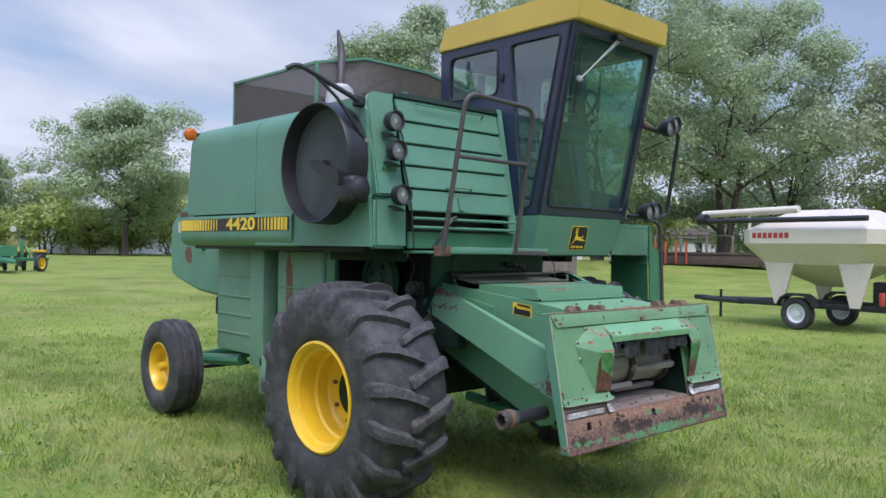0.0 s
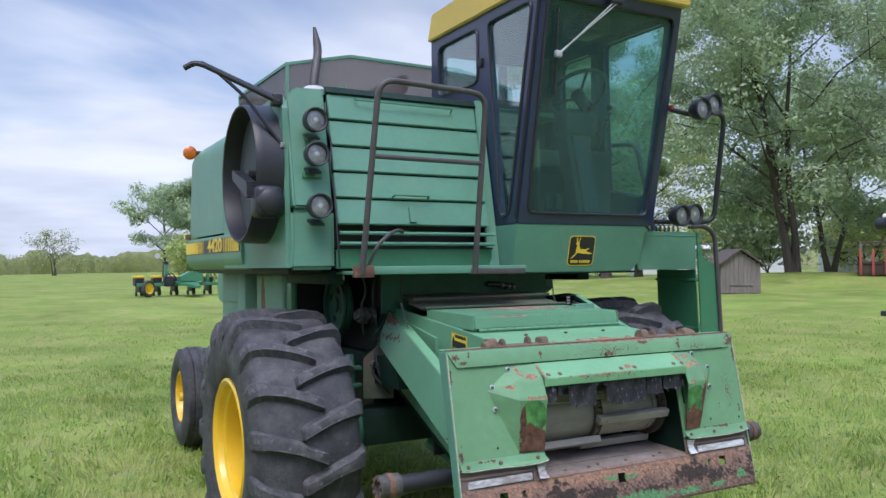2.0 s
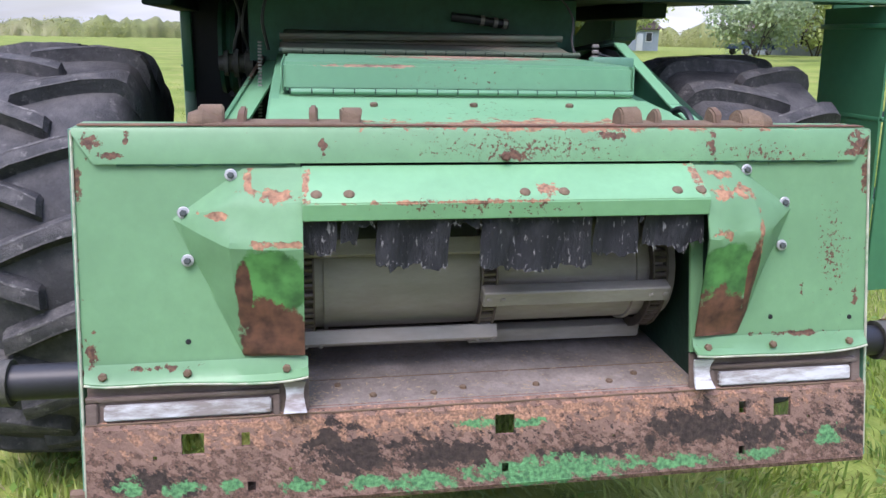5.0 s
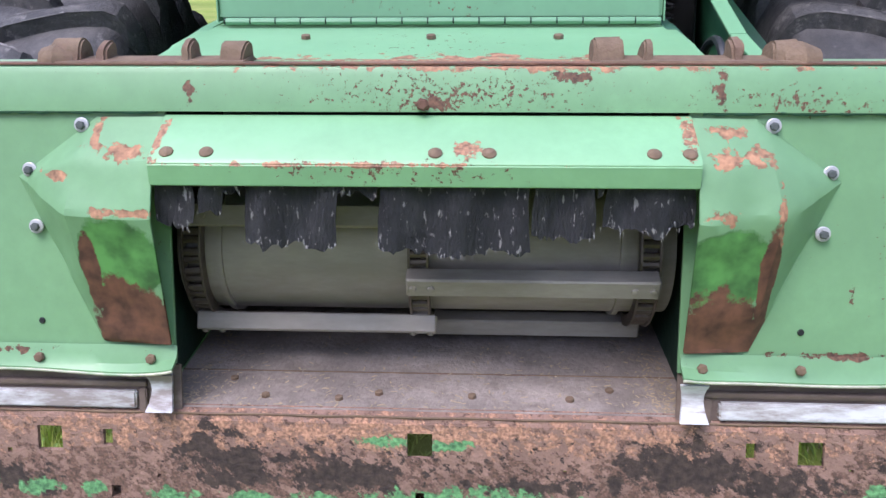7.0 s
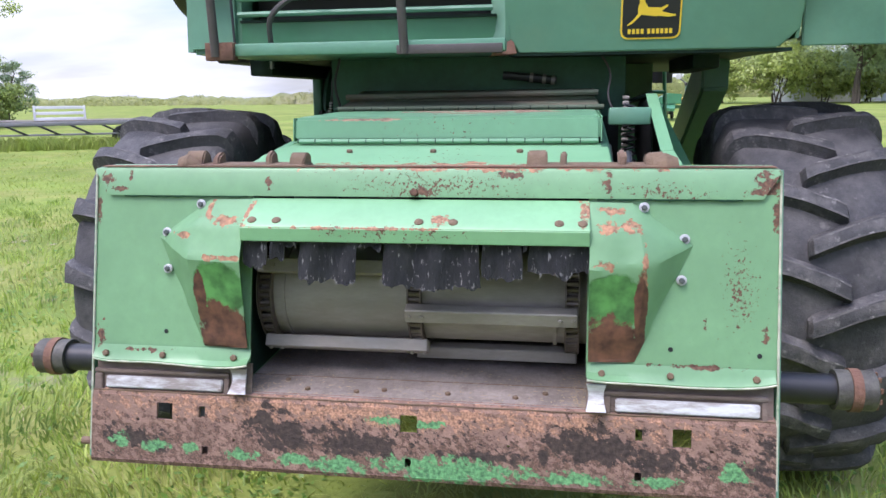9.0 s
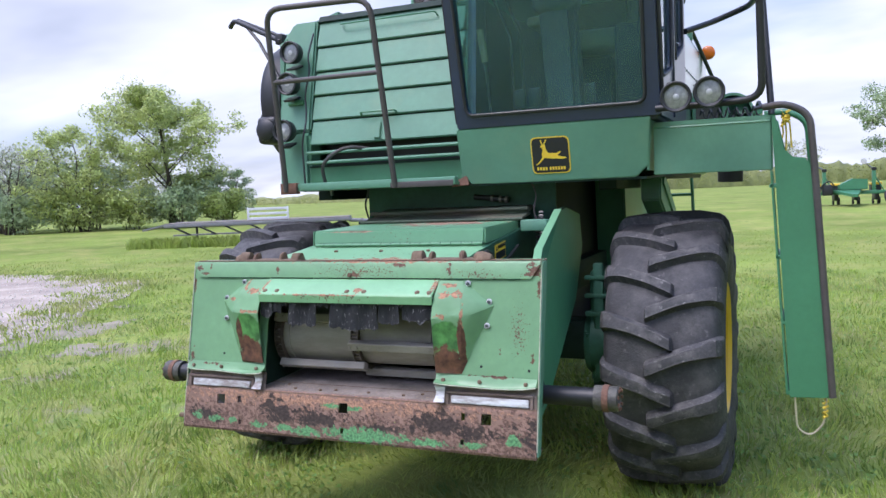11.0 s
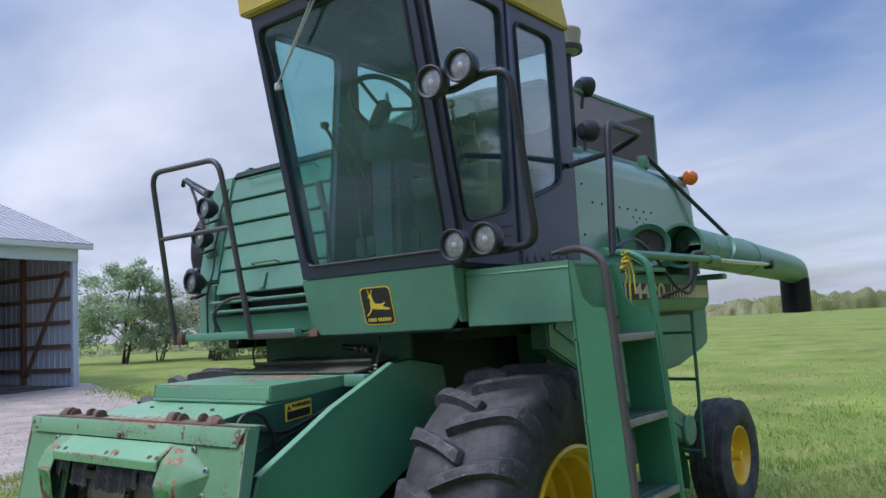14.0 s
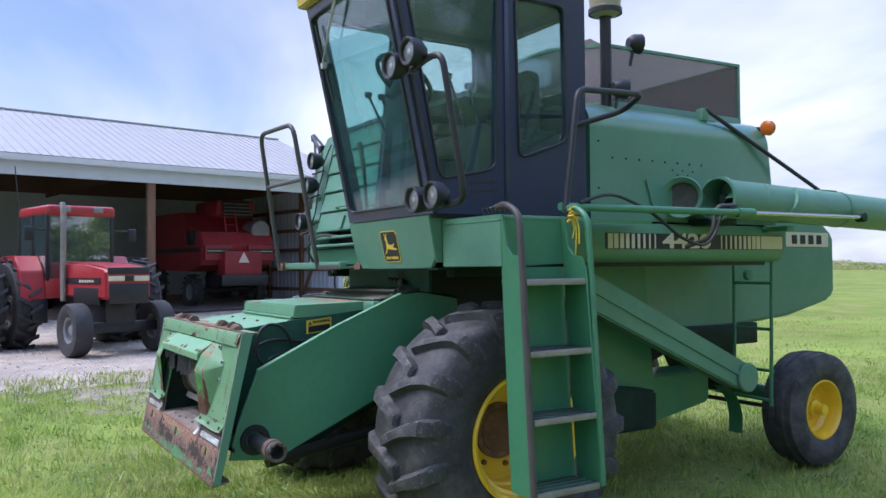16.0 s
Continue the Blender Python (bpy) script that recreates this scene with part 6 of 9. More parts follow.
def frame_sheet(name, outer, inner, th, mat, label=""):
    """A sheet with an opening: two outlines of the same count, outer and inner, joined ring-wise, th thick."""
    bm = bmesh.new()
    o, i = [Vector(p) for p in outer], [Vector(p) for p in inner]
    n = (o[1] - o[0]).cross(o[2] - o[0]).normalized() * -th
    rings = [[bm.verts.new(p) for p in r] for r in (o, i, [p + n for p in i], [p + n for p in o])]
    k = len(o)
    for a, b in zip(rings, rings[1:] + rings[:1]):
        for q in range(k):
            w = (q + 1) % k
            bm.faces.new((a[q], a[w], b[w], b[q]))
    return part(name, bm, mat, cab, label)


def soften(poly, r, seg=4):
    """Rounds every corner of a closed outline."""
    ps = [Vector(p) for p in poly]
    out = []
    for q in range(len(ps)):
        a, p, b = ps[q - 1], ps[q], ps[(q + 1) % len(ps)]
        d = min(r, (a - p).length * 0.45, (b - p).length * 0.45)
        s, e = p + (a - p).normalized() * d, p + (b - p).normalized() * d
        out += [s * (1 - t) ** 2 + p * 2 * t * (1 - t) + e * t * t for t in (k / seg for k in range(seg + 1))]
    return out


def window(name, outer, inner, th, glass_mat, glass_in=0.012, r=0.06, seal=True):
    o = soften(outer, 0.012)
    i = soften(inner, r)
    fr = frame_sheet(name, o, i, th, M_navy)
    n = (Vector(inner[1]) - Vector(inner[0])).cross(Vector(inner[2]) - Vector(inner[0])).normalized()
    ob = part("pane", slab([p - n * glass_in for p in i], 0.005), glass_mat, fr, "green tinted pane")
    ob.visible_shadow = False
    if seal:
        loop = [p + n * 0.003 for p in i]
        part("seal", tube(loop + [loop[0]], 0.009, 6, caps=False), M_black, fr)
    return fr


# windscreen
zb, zt = 1.90, 3.30
window("windscreen_frame", [(0.155, front_y(zb), zb), (1.235, front_y(zb), zb), (1.235, front_y(zt), zt), (0.155, front_y(zt), zt)],
       [(0.215, front_y(1.965), 1.965), (1.165, front_y(1.965), 1.965), (1.185, front_y(3.215), 3.215), (0.195, front_y(3.215), 3.215)], 0.04, M_glass, r=0.05)
# right-hand side: door pane and rear quarter pane
yb, yt = front_y(zb) + 0.02, front_y(zt) + 0.02
window("door_frame", [(1.238, yb, 1.90), (1.238, 1.595, 1.90), (1.238, 1.595, 3.30), (1.238, yt, 3.30)],
       [(1.238, 1.13, 2.09), (1.238, 1.505, 2.17), (1.238, 1.525, 3.225), (1.238, 0.90, 3.225)], 0.04, M_glass_side)
window("quarter_frame", [(1.236, 1.60, 1.90), (1.236, 2.20, 1.90), (1.236, 2.20, 3.30), (1.236, 1.60, 3.30)],
       [(1.236, 1.68, 2.24), (1.236, 2.045, 2.37), (1.236, 2.03, 3.20), (1.236, 1.655, 3.20)], 0.04, M_glass_side)
# left-hand side
window("left_frame", [(0.152, 1.50, 1.90), (0.152, yb, 1.90), (0.152, yt, 3.30), (0.152, 1.475, 3.30)],
       [(0.152, 1.275, 1.945), (0.152, 1.18, 1.955), (0.152, 0.905, 3.215), (0.152, 1.41, 3.215)], 0.04, M_glass_side)
window("left_quarter_frame", [(0.154, 2.20, 1.90), (0.154, 1.505, 1.90), (0.154, 1.48, 3.30), (0.154, 2.20, 3.30)],
       [(0.154, 2.09, 2.86), (0.154, 1.54, 2.85), (0.154, 1.54, 3.215), (0.154, 2.085, 3.215)], 0.04, M_glass_side)
# rear wall with its window
window("rear_frame", [(1.20, 2.20, 1.90), (0.19, 2.20, 1.90), (0.19, 2.20, 3.30), (1.20, 2.20, 3.30)],
       [(1.12, 2.20, 2.72), (0.27, 2.20, 2.72), (0.27, 2.20, 3.20), (1.12, 2.20, 3.20)], 0.03, M_glass_side)
part("headliner", slab([(0.18, 0.83, 3.27), (1.21, 0.83, 3.27), (1.21, 2.18, 3.27), (0.18, 2.18, 3.27)][::-1], 0.03), M_liner, cab)
visor = part("cab_roof", extrude_x([(0.735, 3.285), (0.715, 3.46), (1.05, 3.50), (2.14, 3.47), (2.21, 3.285)], 0.125, 1.262, bevel=0.008), M_visor, cab, "faded yellow cab roof skirt")
part("roof_cap", slab([(0.16, 0.76, 3.47), (1.22, 0.76, 3.47), (1.22, 2.12, 3.50), (0.16, 2.12, 3.50)], 0.04, 0.01), M_white, visor)
part("antenna_base", lathe([(0, 0.02), (0.04, 0.016), (0.05, 0.0)], (1.262, 1.80, 3.37), (1, 0, 0.2), 12), M_zinc, visor)
part("antenna", rod((1.29, 1.80, 3.40), (1.30, 2.72, 3.73), 0.003, 6), M_steel, visor)
for z in (2.02, 2.07):
    part("door_louvre", slab([(1.241, 1.33, z), (1.241, 1.52, z + 0.02), (1.241, 1.52, z + 0.032), (1.241, 1.33, z + 0.012)], 0.003), M_black, cab)
part("pillar_gutter", tube([(1.243, front_y(1.93) + 0.03, 1.93), (1.243, front_y(3.27) + 0.03, 3.27)], 0.011, 8), M_black, cab)
part("pillar_gutter", tube([(0.147, front_y(1.93) + 0.03, 1.93), (0.147, front_y(3.27) + 0.03, 3.27)], 0.011, 8), M_black, cab)
part("door_post", box(1.225, 1.248, 1.57, 1.60, 1.92, 3.28, 0.004), M_navy, cab)
part("hinge_block", box(0.135, 0.155, 1.47, 1.51, 2.94, 3.0, 0.004), M_black, cab)
part("red_marker", box(1.245, 1.275, 0.90, 0.96, 2.655, 2.685, 0.004), material("faded_red_plastic", (0.20, 0.045, 0.03), 0.5), cab)
# wiper
wp = part("wiper_arm", tube([(0.655, front_y(3.235) - 0.035, 3.235), (0.285, front_y(2.89) - 0.035, 2.885)], 0.005, 8), M_zinc, cab, "bright wiper arm with black blade")
part("wiper_arm_bar", tube([(0.685, front_y(3.235) - 0.035, 3.235), (0.30, front_y(2.90) - 0.035, 2.905)], 0.005, 8), M_zinc, wp)
part("wiper_pivot", box(0.62, 0.72, front_y(3.25) - 0.05, front_y(3.25), 3.225, 3.265, 0.01), M_black, wp)
part("wiper_link", box(0.27, 0.315, front_y(2.89) - 0.04, front_y(2.89) - 0.012, 2.875, 2.915, 0.006), M_zinc, wp)
part("wiper_blade", tube([(0.262, front_y(3.15) - 0.012, 3.15), (0.305, front_y(2.66) - 0.012, 2.66)], 0.008, 6), M_black, wp)
# inside
col = part("steering_column", slab([(0.66, 1.10, 1.95), (0.83, 1.10, 1.95), (0.79, 1.16, 2.52), (0.60, 1.16, 2.52)], 0.14, 0.03), M_cabin, cab, "dark steering console")
part("console_head", box(0.575, 0.815, 1.12, 1.32, 2.48, 2.66, 0.05, 3), M_cabin, col)
wheel_m = Matrix.Translation((0.706, 1.20, 2.765)) @ Matrix.Rotation(radians(-38), 4, "X")
part("steering_wheel", tube([wheel_m @ V(0.195 * math.cos(a), 0.195 * math.sin(a), 0) for a in (2 * math.pi * k / 32 for k in range(33))], 0.015, 8, caps=False), M_black, col)
for a in (20, 140, 260):
    part("wheel_spoke", tube([wheel_m @ V(0, 0, -0.03), wheel_m @ V(0.195 * math.cos(radians(a)), 0.195 * math.sin(radians(a)), 0)], 0.010, 6), M_black, col)
part("wheel_hub", lathe([(-0.16, 0.03), (0.0, 0.045), (0.015, 0.0)], wheel_m @ V(0, 0, 0), wheel_m.to_3x3() @ V(0, 0, 1), 16), M_cabin, col)
seat = part("seat_cushion", box(0.52, 1.0, 1.50, 1.97, 2.31, 2.44, 0.045, 3), M_seat, cab, "tan vinyl driver's seat")
part("backrest", box(0.53, 0.99, 1.92, 2.06, 2.42, 2.86, 0.05, 3), M_seatback, seat)
part("armrest", box(0.42, 0.51, 1.56, 1.92, 2.50, 2.56, 0.02, 2), M_seat, seat)
part("seat_base", box(0.52, 0.90, 1.60, 1.96, 1.95, 2.30, 0.02), M_cabin, seat)
con = part("lever_console", box(0.95, 1.18, 1.42, 2.05, 1.95, 2.44, 0.03), M_cabin, cab)
for x, y, top in ((1.02, 1.46, (1.06, 1.30, 2.72)), (1.10, 1.50, (1.12, 1.40, 2.66)), (0.42, 1.30, (0.293, 1.16, 2.74)), (0.46, 1.36, (0.36, 1.22, 2.72))):
    lv = part("lever", tube(rounded([(x, y, 2.40 if x > 0.9 else 1.95), (x, y - 0.04, 2.50 if x > 0.9 else 2.4), top], 0.05), 0.009, 8), M_black, con)
    part("knob", lathe([(-0.024, 0.0), (-0.016, 0.02), (0.0, 0.026), (0.016, 0.02), (0.024, 0)], top, (0, 0, 1), 12), M_black, lv)
part("lever", tube([(0.345, 1.12, 1.95), (0.32, 1.11, 2.26)], 0.012, 8), M_black, con)
part("lever_grip", tube([(0.32, 1.11, 2.25), (0.30, 1.09, 2.42)], 0.019, 8), M_seat, con)
for x in (0.48, 0.56, 0.86):
    part("pedal", box(x - 0.03, x + 0.03, 1.20, 1.22, 2.00, 2.10, 0.005), M_black, cab)
    part("pedal_arm", rod((x, 1.21, 2.02), (x, 1.34, 1.95), 0.008, 6), M_black, cab)
part("radio_box", box(0.60, 0.82, 0.98, 1.22, 3.12, 3.24, 0.02), M_black, cab)

# -- apron under the windscreen with its badge --
apron_pts = [(0.152, 1.145, 1.66), (0.20, 1.155, 1.595), (1.10, 1.15, 1.597), (1.168, 1.14, 1.66), (1.185, 1.085, 1.895), (0.148, 1.085, 1.895)]
apron = part("apron", slab(apron_pts, 0.02, 0.006), M_green, combine, "green front apron with black and yellow badge")
part("apron_return", slab([(0.150, 1.45, 1.62), (0.150, 1.15, 1.62), (0.146, 1.087, 1.893), (0.146, 1.45, 1.893)], 0.015), M_green, apron)
part("apron_return", slab([(1.166, 1.15, 1.63), (1.166, 1.35, 1.63), (1.183, 1.35, 1.893), (1.183, 1.09, 1.893)], 0.012), M_green, apron)
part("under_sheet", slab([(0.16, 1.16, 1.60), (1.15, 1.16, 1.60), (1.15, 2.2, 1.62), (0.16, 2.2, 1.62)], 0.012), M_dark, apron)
part("bent_corner", slab([(0.10, 1.10, 1.59), (0.19, 1.14, 1.597), (0.175, 1.15, 1.65), (0.12, 1.12, 1.62)], 0.01), M_rustplain, apron)
bm_y = lambda z: 1.155 - (z - 1.595) * 0.233 - 0.0015
badge_m = Matrix.Translation((0.6625, bm_y(1.733) - 0.001, 1.733)) @ Matrix.Rotation(radians(90) + math.atan(0.233), 4, "X")


def badge_poly(name, pts, mat, lift, parent):
    return part(name, slab([badge_m @ V(x, y, lift) for x, y in pts], 0.001), mat, parent)


def round_rect(w, h, r, seg=5):
    return [(p.x, p.y) for p in soften([(-w, -h, 0), (w, -h, 0), (w, h, 0), (-w, h, 0)], r, seg)]


badge = badge_poly("badge", round_rect(0.104, 0.098, 0.03), M_label_yellow, 0.001, apron)
tagged(badge, "yellow-edged black badge with a yellow shape")
badge_poly("badge_field", round_rect(0.098, 0.092, 0.027), M_label_black, 0.0022, badge)
for blob in ([(-0.045, -0.012), (0.022, -0.020), (0.040, -0.004), (0.030, 0.010), (-0.010, 0.012), (-0.022, 0.030), (-0.040, 0.028), (-0.046, 0.010)],
             [(-0.040, 0.024), (-0.022, 0.028), (-0.026, 0.058), (-0.040, 0.060), (-0.056, 0.046), (-0.042, 0.042)],
             [(-0.036, 0.058), (-0.030, 0.058), (-0.014, 0.082), (-0.020, 0.084)], [(-0.046, 0.058), (-0.040, 0.058), (-0.044, 0.084), (-0.050, 0.082)],
             [(-0.045, -0.010), (-0.034, -0.014), (-0.060, -0.040), (-0.080, -0.052), (-0.080, -0.046), (-0.062, -0.032)],
             [(0.024, -0.018), (0.040, -0.004), (0.070, -0.012), (0.084, -0.014), (0.083, -0.020), (0.060, -0.022)],
             [(0.030, 0.008), (0.038, 0.0), (0.058, 0.014), (0.054, 0.020)]):
    badge_poly("badge_shape", blob, M_label_yellow, 0.0032, badge)
for k in range(10):
    x = -0.073 + k * 0.0150 + (0.008 if k > 3 else 0)
    badge_poly("badge_bar", [(x - 0.005, -0.079), (x + 0.005, -0.079), (x + 0.005, -0.062), (x - 0.005, -0.062)], M_label_yellow, 0.0032, badge)

# -- platform, ladder and rails on the ladder side --
plat = part("platform_front", slab([(1.185, 1.175, 1.605), (1.735, 1.185, 1.605), (1.735, 1.178, 1.868), (1.185, 1.17, 1.868)], 0.02, 0.004), M_green, combine, "green platform box")
part("platform_ridge", slab([(1.19, 1.168, 1.838), (1.73, 1.174, 1.838), (1.73, 1.178, 1.846), (1.19, 1.172, 1.846)], 0.006), M_deep, plat)
part("platform_deck", box(1.19, 1.745, 1.19, 1.72, 1.845, 1.865, 0.004), M_green, plat)
part("platform_side", slab([(1.74, 1.19, 1.60), (1.74, 1.66, 1.62), (1.74, 1.66, 1.865), (1.74, 1.19, 1.865)], 0.012, 0.003), M_deep, plat)
lad = part("ladder_front_side", slab([(1.808, 1.180, 0.495), (1.985, 1.170, 0.505), (1.915, 1.172, 1.60), (1.885, 1.172, 1.655), (1.83, 1.172, 1.66), (1.79, 1.172, 1.70), (1.755, 1.172, 1.865), (1.738, 1.172, 1.865)], 0.012, 0.002), M_deep, combine, "green boarding ladder with worn steps")
part("ladder_rear_side", slab([(1.82, 1.60, 0.495), (2.00, 1.60, 0.505), (1.93, 1.57, 1.60), (1.90, 1.57, 1.655), (1.84, 1.57, 1.66), (1.80, 1.57, 1.70), (1.765, 1.57, 1.865), (1.745, 1.57, 1.865)][::-1], 0.012, 0.002), M_deep, lad)
part("ladder_back", slab([(1.80, 1.185, 0.52), (1.80, 1.59, 0.52), (1.74, 1.57, 1.60), (1.74, 1.185, 1.60)], 0.01), M_deep, lad)
for z, xo in ((1.538, 1.925), (1.192, 1.950), (0.870, 1.975), (0.525, 1.99)):
    st = part("step", box(xo - 0.20, xo, 1.185, 1.585, z - 0.020, z, 0.005), M_deep, lad, "step with bright worn nosing")
    part("nosing", box(xo - 0.012, xo + 0.006, 1.188, 1.582, z - 0.028, z + 0.003, 0.005), M_steel, st)
    for k in range(4):
        part("tread_bar", box(xo - 0.17 + k * 0.045, xo - 0.155 + k * 0.045, 1.20, 1.57, z - 0.001, z + 0.004, 0.001), M_tube, st)
for y in (1.165, 1.60):
    part("ladder_rail", tube(rounded([(1.70, y + 0.02, 1.905), (1.80, y, 1.915), (1.905, y, 1.86), (1.925, y, 1.60), (1.995, y, 0.51)], 0.10), 0.017, 12), M_tube if y < 1.3 else M_deep, lad, "worn bent tube ladder rail")
part("rail_clip", rod((1.66, 1.17, 1.90), (1.72, 1.19, 1.915), 0.01, 8), M_black, lad)
knot = random.Random(8)
rope = part("tie_rope", tube([(1.80 + knot.uniform(-0.022, 0.022), 1.60 + knot.uniform(-0.03, 0.03), 1.915 - 0.0022 * k + knot.uniform(-0.012, 0.012)) for k in range(34)], 0.006, 6), M_rope, lad, "knotted yellow rope")
for dx, low in ((0.0, 1.66), (0.02, 1.72), (-0.015, 1.75)):
    part("rope_end", tube([(1.80 + dx, 1.60, 1.86), (1.805 + dx, 1.615, 1.80), (1.80 + dx * 1.5, 1.61, low)], 0.0045, 6), M_rope, rope)
part("loop_cord", tube(rounded([(1.83, 1.19, 0.50), (1.84, 1.22, 0.33), (1.90, 1.25, 0.29), (1.96, 1.22, 0.36), (1.97, 1.19, 0.50)], 0.06), 0.005, 6), M_label_cream, lad)
part("loop_knot", tube([(1.965 + 0.012 * math.sin(k * 2.1), 1.20 + 0.012 * math.cos(k * 1.9), 0.49 - 0.008 * k) for k in range(12)], 0.007, 6), M_rope, lad)
part("platform_rail", tube(rounded([(1.735, 1.60, 1.90), (1.690, 1.735, 2.57), (1.60, 2.32, 2.62), (1.40, 2.36, 2.56), (1.25, 2.10, 2.47)], 0.07), 0.018, 12), M_black, combine, "black platform hand rail")
bar = part("lamp_hoop", tube(rounded([(1.25, 0.92, 2.66), (1.42, 0.86, 2.62), (1.55, 0.86, 2.655), (1.694, 0.866, 2.650), (1.704, 0.985, 1.935), (1.55, 1.01, 1.925), (1.22, 1.04, 1.925)], 0.09), 0.017, 12), M_black, combine, "black tube hoop carrying four work lamps")
for at in ((1.372, 0.765, 2.644), (1.508, 0.795, 2.690), (1.330, 0.918, 1.961), (1.476, 0.945, 1.975)):
    work_lamp(at, 0.072, bar, (0.05, -1, -0.05), bracket=False)
part("cable_coil", tube([(1.40 + 0.0085 * k, 1.30 + 0.02 * math.cos(k * 1.3), 1.90 + 0.025 * math.sin(k * 1.3)) for k in range(34)], 0.005, 6), M_black, combine)

# -- unloading auger --
aug = part("auger_tube", tube([(1.455, 3.15, 2.045), (1.375, 4.6, 2.02), (1.265, 6.22, 1.985)], 0.132, 28, caps=False), M_green, combine, "long green unloading auger folded back")
part("auger_mouth", lathe([(-0.012, 0.128), (-0.012, 0.146), (0.03, 0.146), (0.03, 0.128)], (1.455, 3.15, 2.045), (-0.055, 1, -0.017), 32, closed=True), M_green, aug)
part("auger_band", lathe([(-0.02, 0.134), (-0.02, 0.137), (0.02, 0.137), (0.02, 0.134)], (1.375, 4.6, 2.02), (-0.06, 1, -0.02), 32, closed=True), M_deep, aug)
part("auger_core", lathe([(0.05, 0.0), (0.05, 0.03), (1.0, 0.03), (1.0, 0.128), (1.01, 0.0)], (1.455, 3.15, 2.045), (-0.055, 1, -0.017), 20), M_dark, aug)
fl = bmesh.new()
rows = []
for k in range(40):
    a, y = k * 0.35, 3.19 + k * 0.018
    rows.append([fl.verts.new((1.453 + r * math.cos(a), y, 2.043 + r * math.sin(a))) for r in (0.03, 0.12)])
for p, q in zip(rows, rows[1:]):
    fl.faces.new((p[0], p[1], q[1], q[0]))
part("auger_flight", fl, M_green, aug)
part("auger_elbow", tube(rounded([(1.265, 6.20, 1.985), (1.245, 6.48, 1.965), (1.24, 6.52, 1.83)], 0.16, 6), 0.132, 24, caps=False), M_green, aug)
boot = tube([(1.242, 6.50, 1.89), (1.235, 6.52, 1.56)], 0.135, 24, caps=False)
bmesh.ops.solidify(boot, geom=boot.faces[:], thickness=0.006)
part("spout_boot", boot, M_black, aug, "black rubber spout boot")
part("stub_mouth", lathe([(0.0, 0.118), (-0.03, 0.140), (-0.04, 0.135), (-0.01, 0.105), (0.25, 0.105), (0.25, 0.118)], (1.30, 2.99, 2.055), (-0.55, 1, 0), 28, closed=True), M_green, combine, "open auger stub with green rim")
part("stub_inside", lathe([(0.03, 0.0), (0.03, 0.104)], (1.30, 2.99, 2.055), (-0.55, 1, 0), 24), M_shaftend, combine)
part("stub_cheek", slab([(1.213, 2.74, 2.17), (1.213, 2.82, 1.92), (1.213, 3.10, 1.90), (1.213, 3.02, 2.16)][::-1], 0.006), M_green, combine)
part("auger_cradle", box(1.18, 1.45, 3.15, 3.35, 1.87, 1.92, 0.01), M_dark, combine)
part("auger_cradle", box(1.16, 1.44, 3.9, 4.0, 1.84, 1.88, 0.01), M_deep, combine)
part("auger_strut", rod((1.155, 3.40, 2.715), (1.345, 4.43, 2.165), 0.015, 12), M_black, combine, "black diagonal auger stay")
part("stay_foot", box(1.10, 1.165, 3.36, 3.43, 2.63, 2.72, 0.01), M_green, combine)
part("stay_foot", box(1.31, 1.41, 4.36, 4.56, 2.146, 2.162, 0.004), M_deep, combine)
cyl = part("auger_cylinder", rod((1.67, 1.62, 1.925), (1.628, 3.24, 1.940), 0.022, 12), M_deep, combine, "green hydraulic cylinder with bright rod")
part("cylinder_rod", rod((1.628, 3.24, 1.940), (1.565, 4.60, 1.950), 0.014, 12), M_chrome, cyl)
part("rod_eye", lathe([(-0.03, 0.0), (-0.03, 0.035), (0.03, 0.035), (0.03, 0.0)], (1.555, 4.63, 1.950), (1, 0, 0), 16), M_dark, cyl)
part("cylinder_gland", rod((1.632, 3.12, 1.939), (1.628, 3.28, 1.940), 0.03, 12), M_deep, cyl)
part("hydraulic_hose", tube(rounded([(1.68, 1.75, 1.95), (1.66, 2.0, 2.02), (1.62, 2.35, 1.93), (1.60, 2.65, 1.76), (1.60, 2.85, 1.72), (1.60, 2.95, 1.80), (1.60, 3.0, 1.93), (1.59, 3.15, 1.98)], 0.12), 0.010, 8), M_black, combine)
part("hydraulic_hose", tube(rounded([(1.59, 3.16, 1.99), (1.58, 2.98, 1.98), (1.585, 2.93, 1.78), (1.40, 2.90, 1.72)], 0.06), 0.014, 8), M_tube, combine)
part("toolbox_ledge", slab([(1.27, 1.98, 1.89), (1.70, 1.70, 1.86), (1.70, 2.28, 1.86), (1.27, 2.6, 1.89)], 0.02), M_deep, combine)

# -- rear access ladder --
rl = part("rear_ladder", rod((0.70, 4.26, 1.63), (0.72, 4.22, 0.62), 0.014, 8), M_deep, combine, "thin green tube rear ladder")
part("ladder_rail", rod((1.05, 4.26, 1.63), (1.09, 4.17, 0.52), 0.014, 8), M_deep, rl)
for z in (1.46, 1.10, 0.78):
    part("rung", rod((0.705, 4.25, z), (1.065, 4.24, z), 0.013, 8), M_deep, rl)
part("rung", rod((0.55, 4.2, 0.57), (1.09, 4.19, 0.56), 0.013, 8), M_deep, rl)


# ---- the ground ----
def smooth(a, b, v):
    t = min(1.0, max(0.0, (v - a) / (b - a)))
    return t * t * (3 - 2 * t)


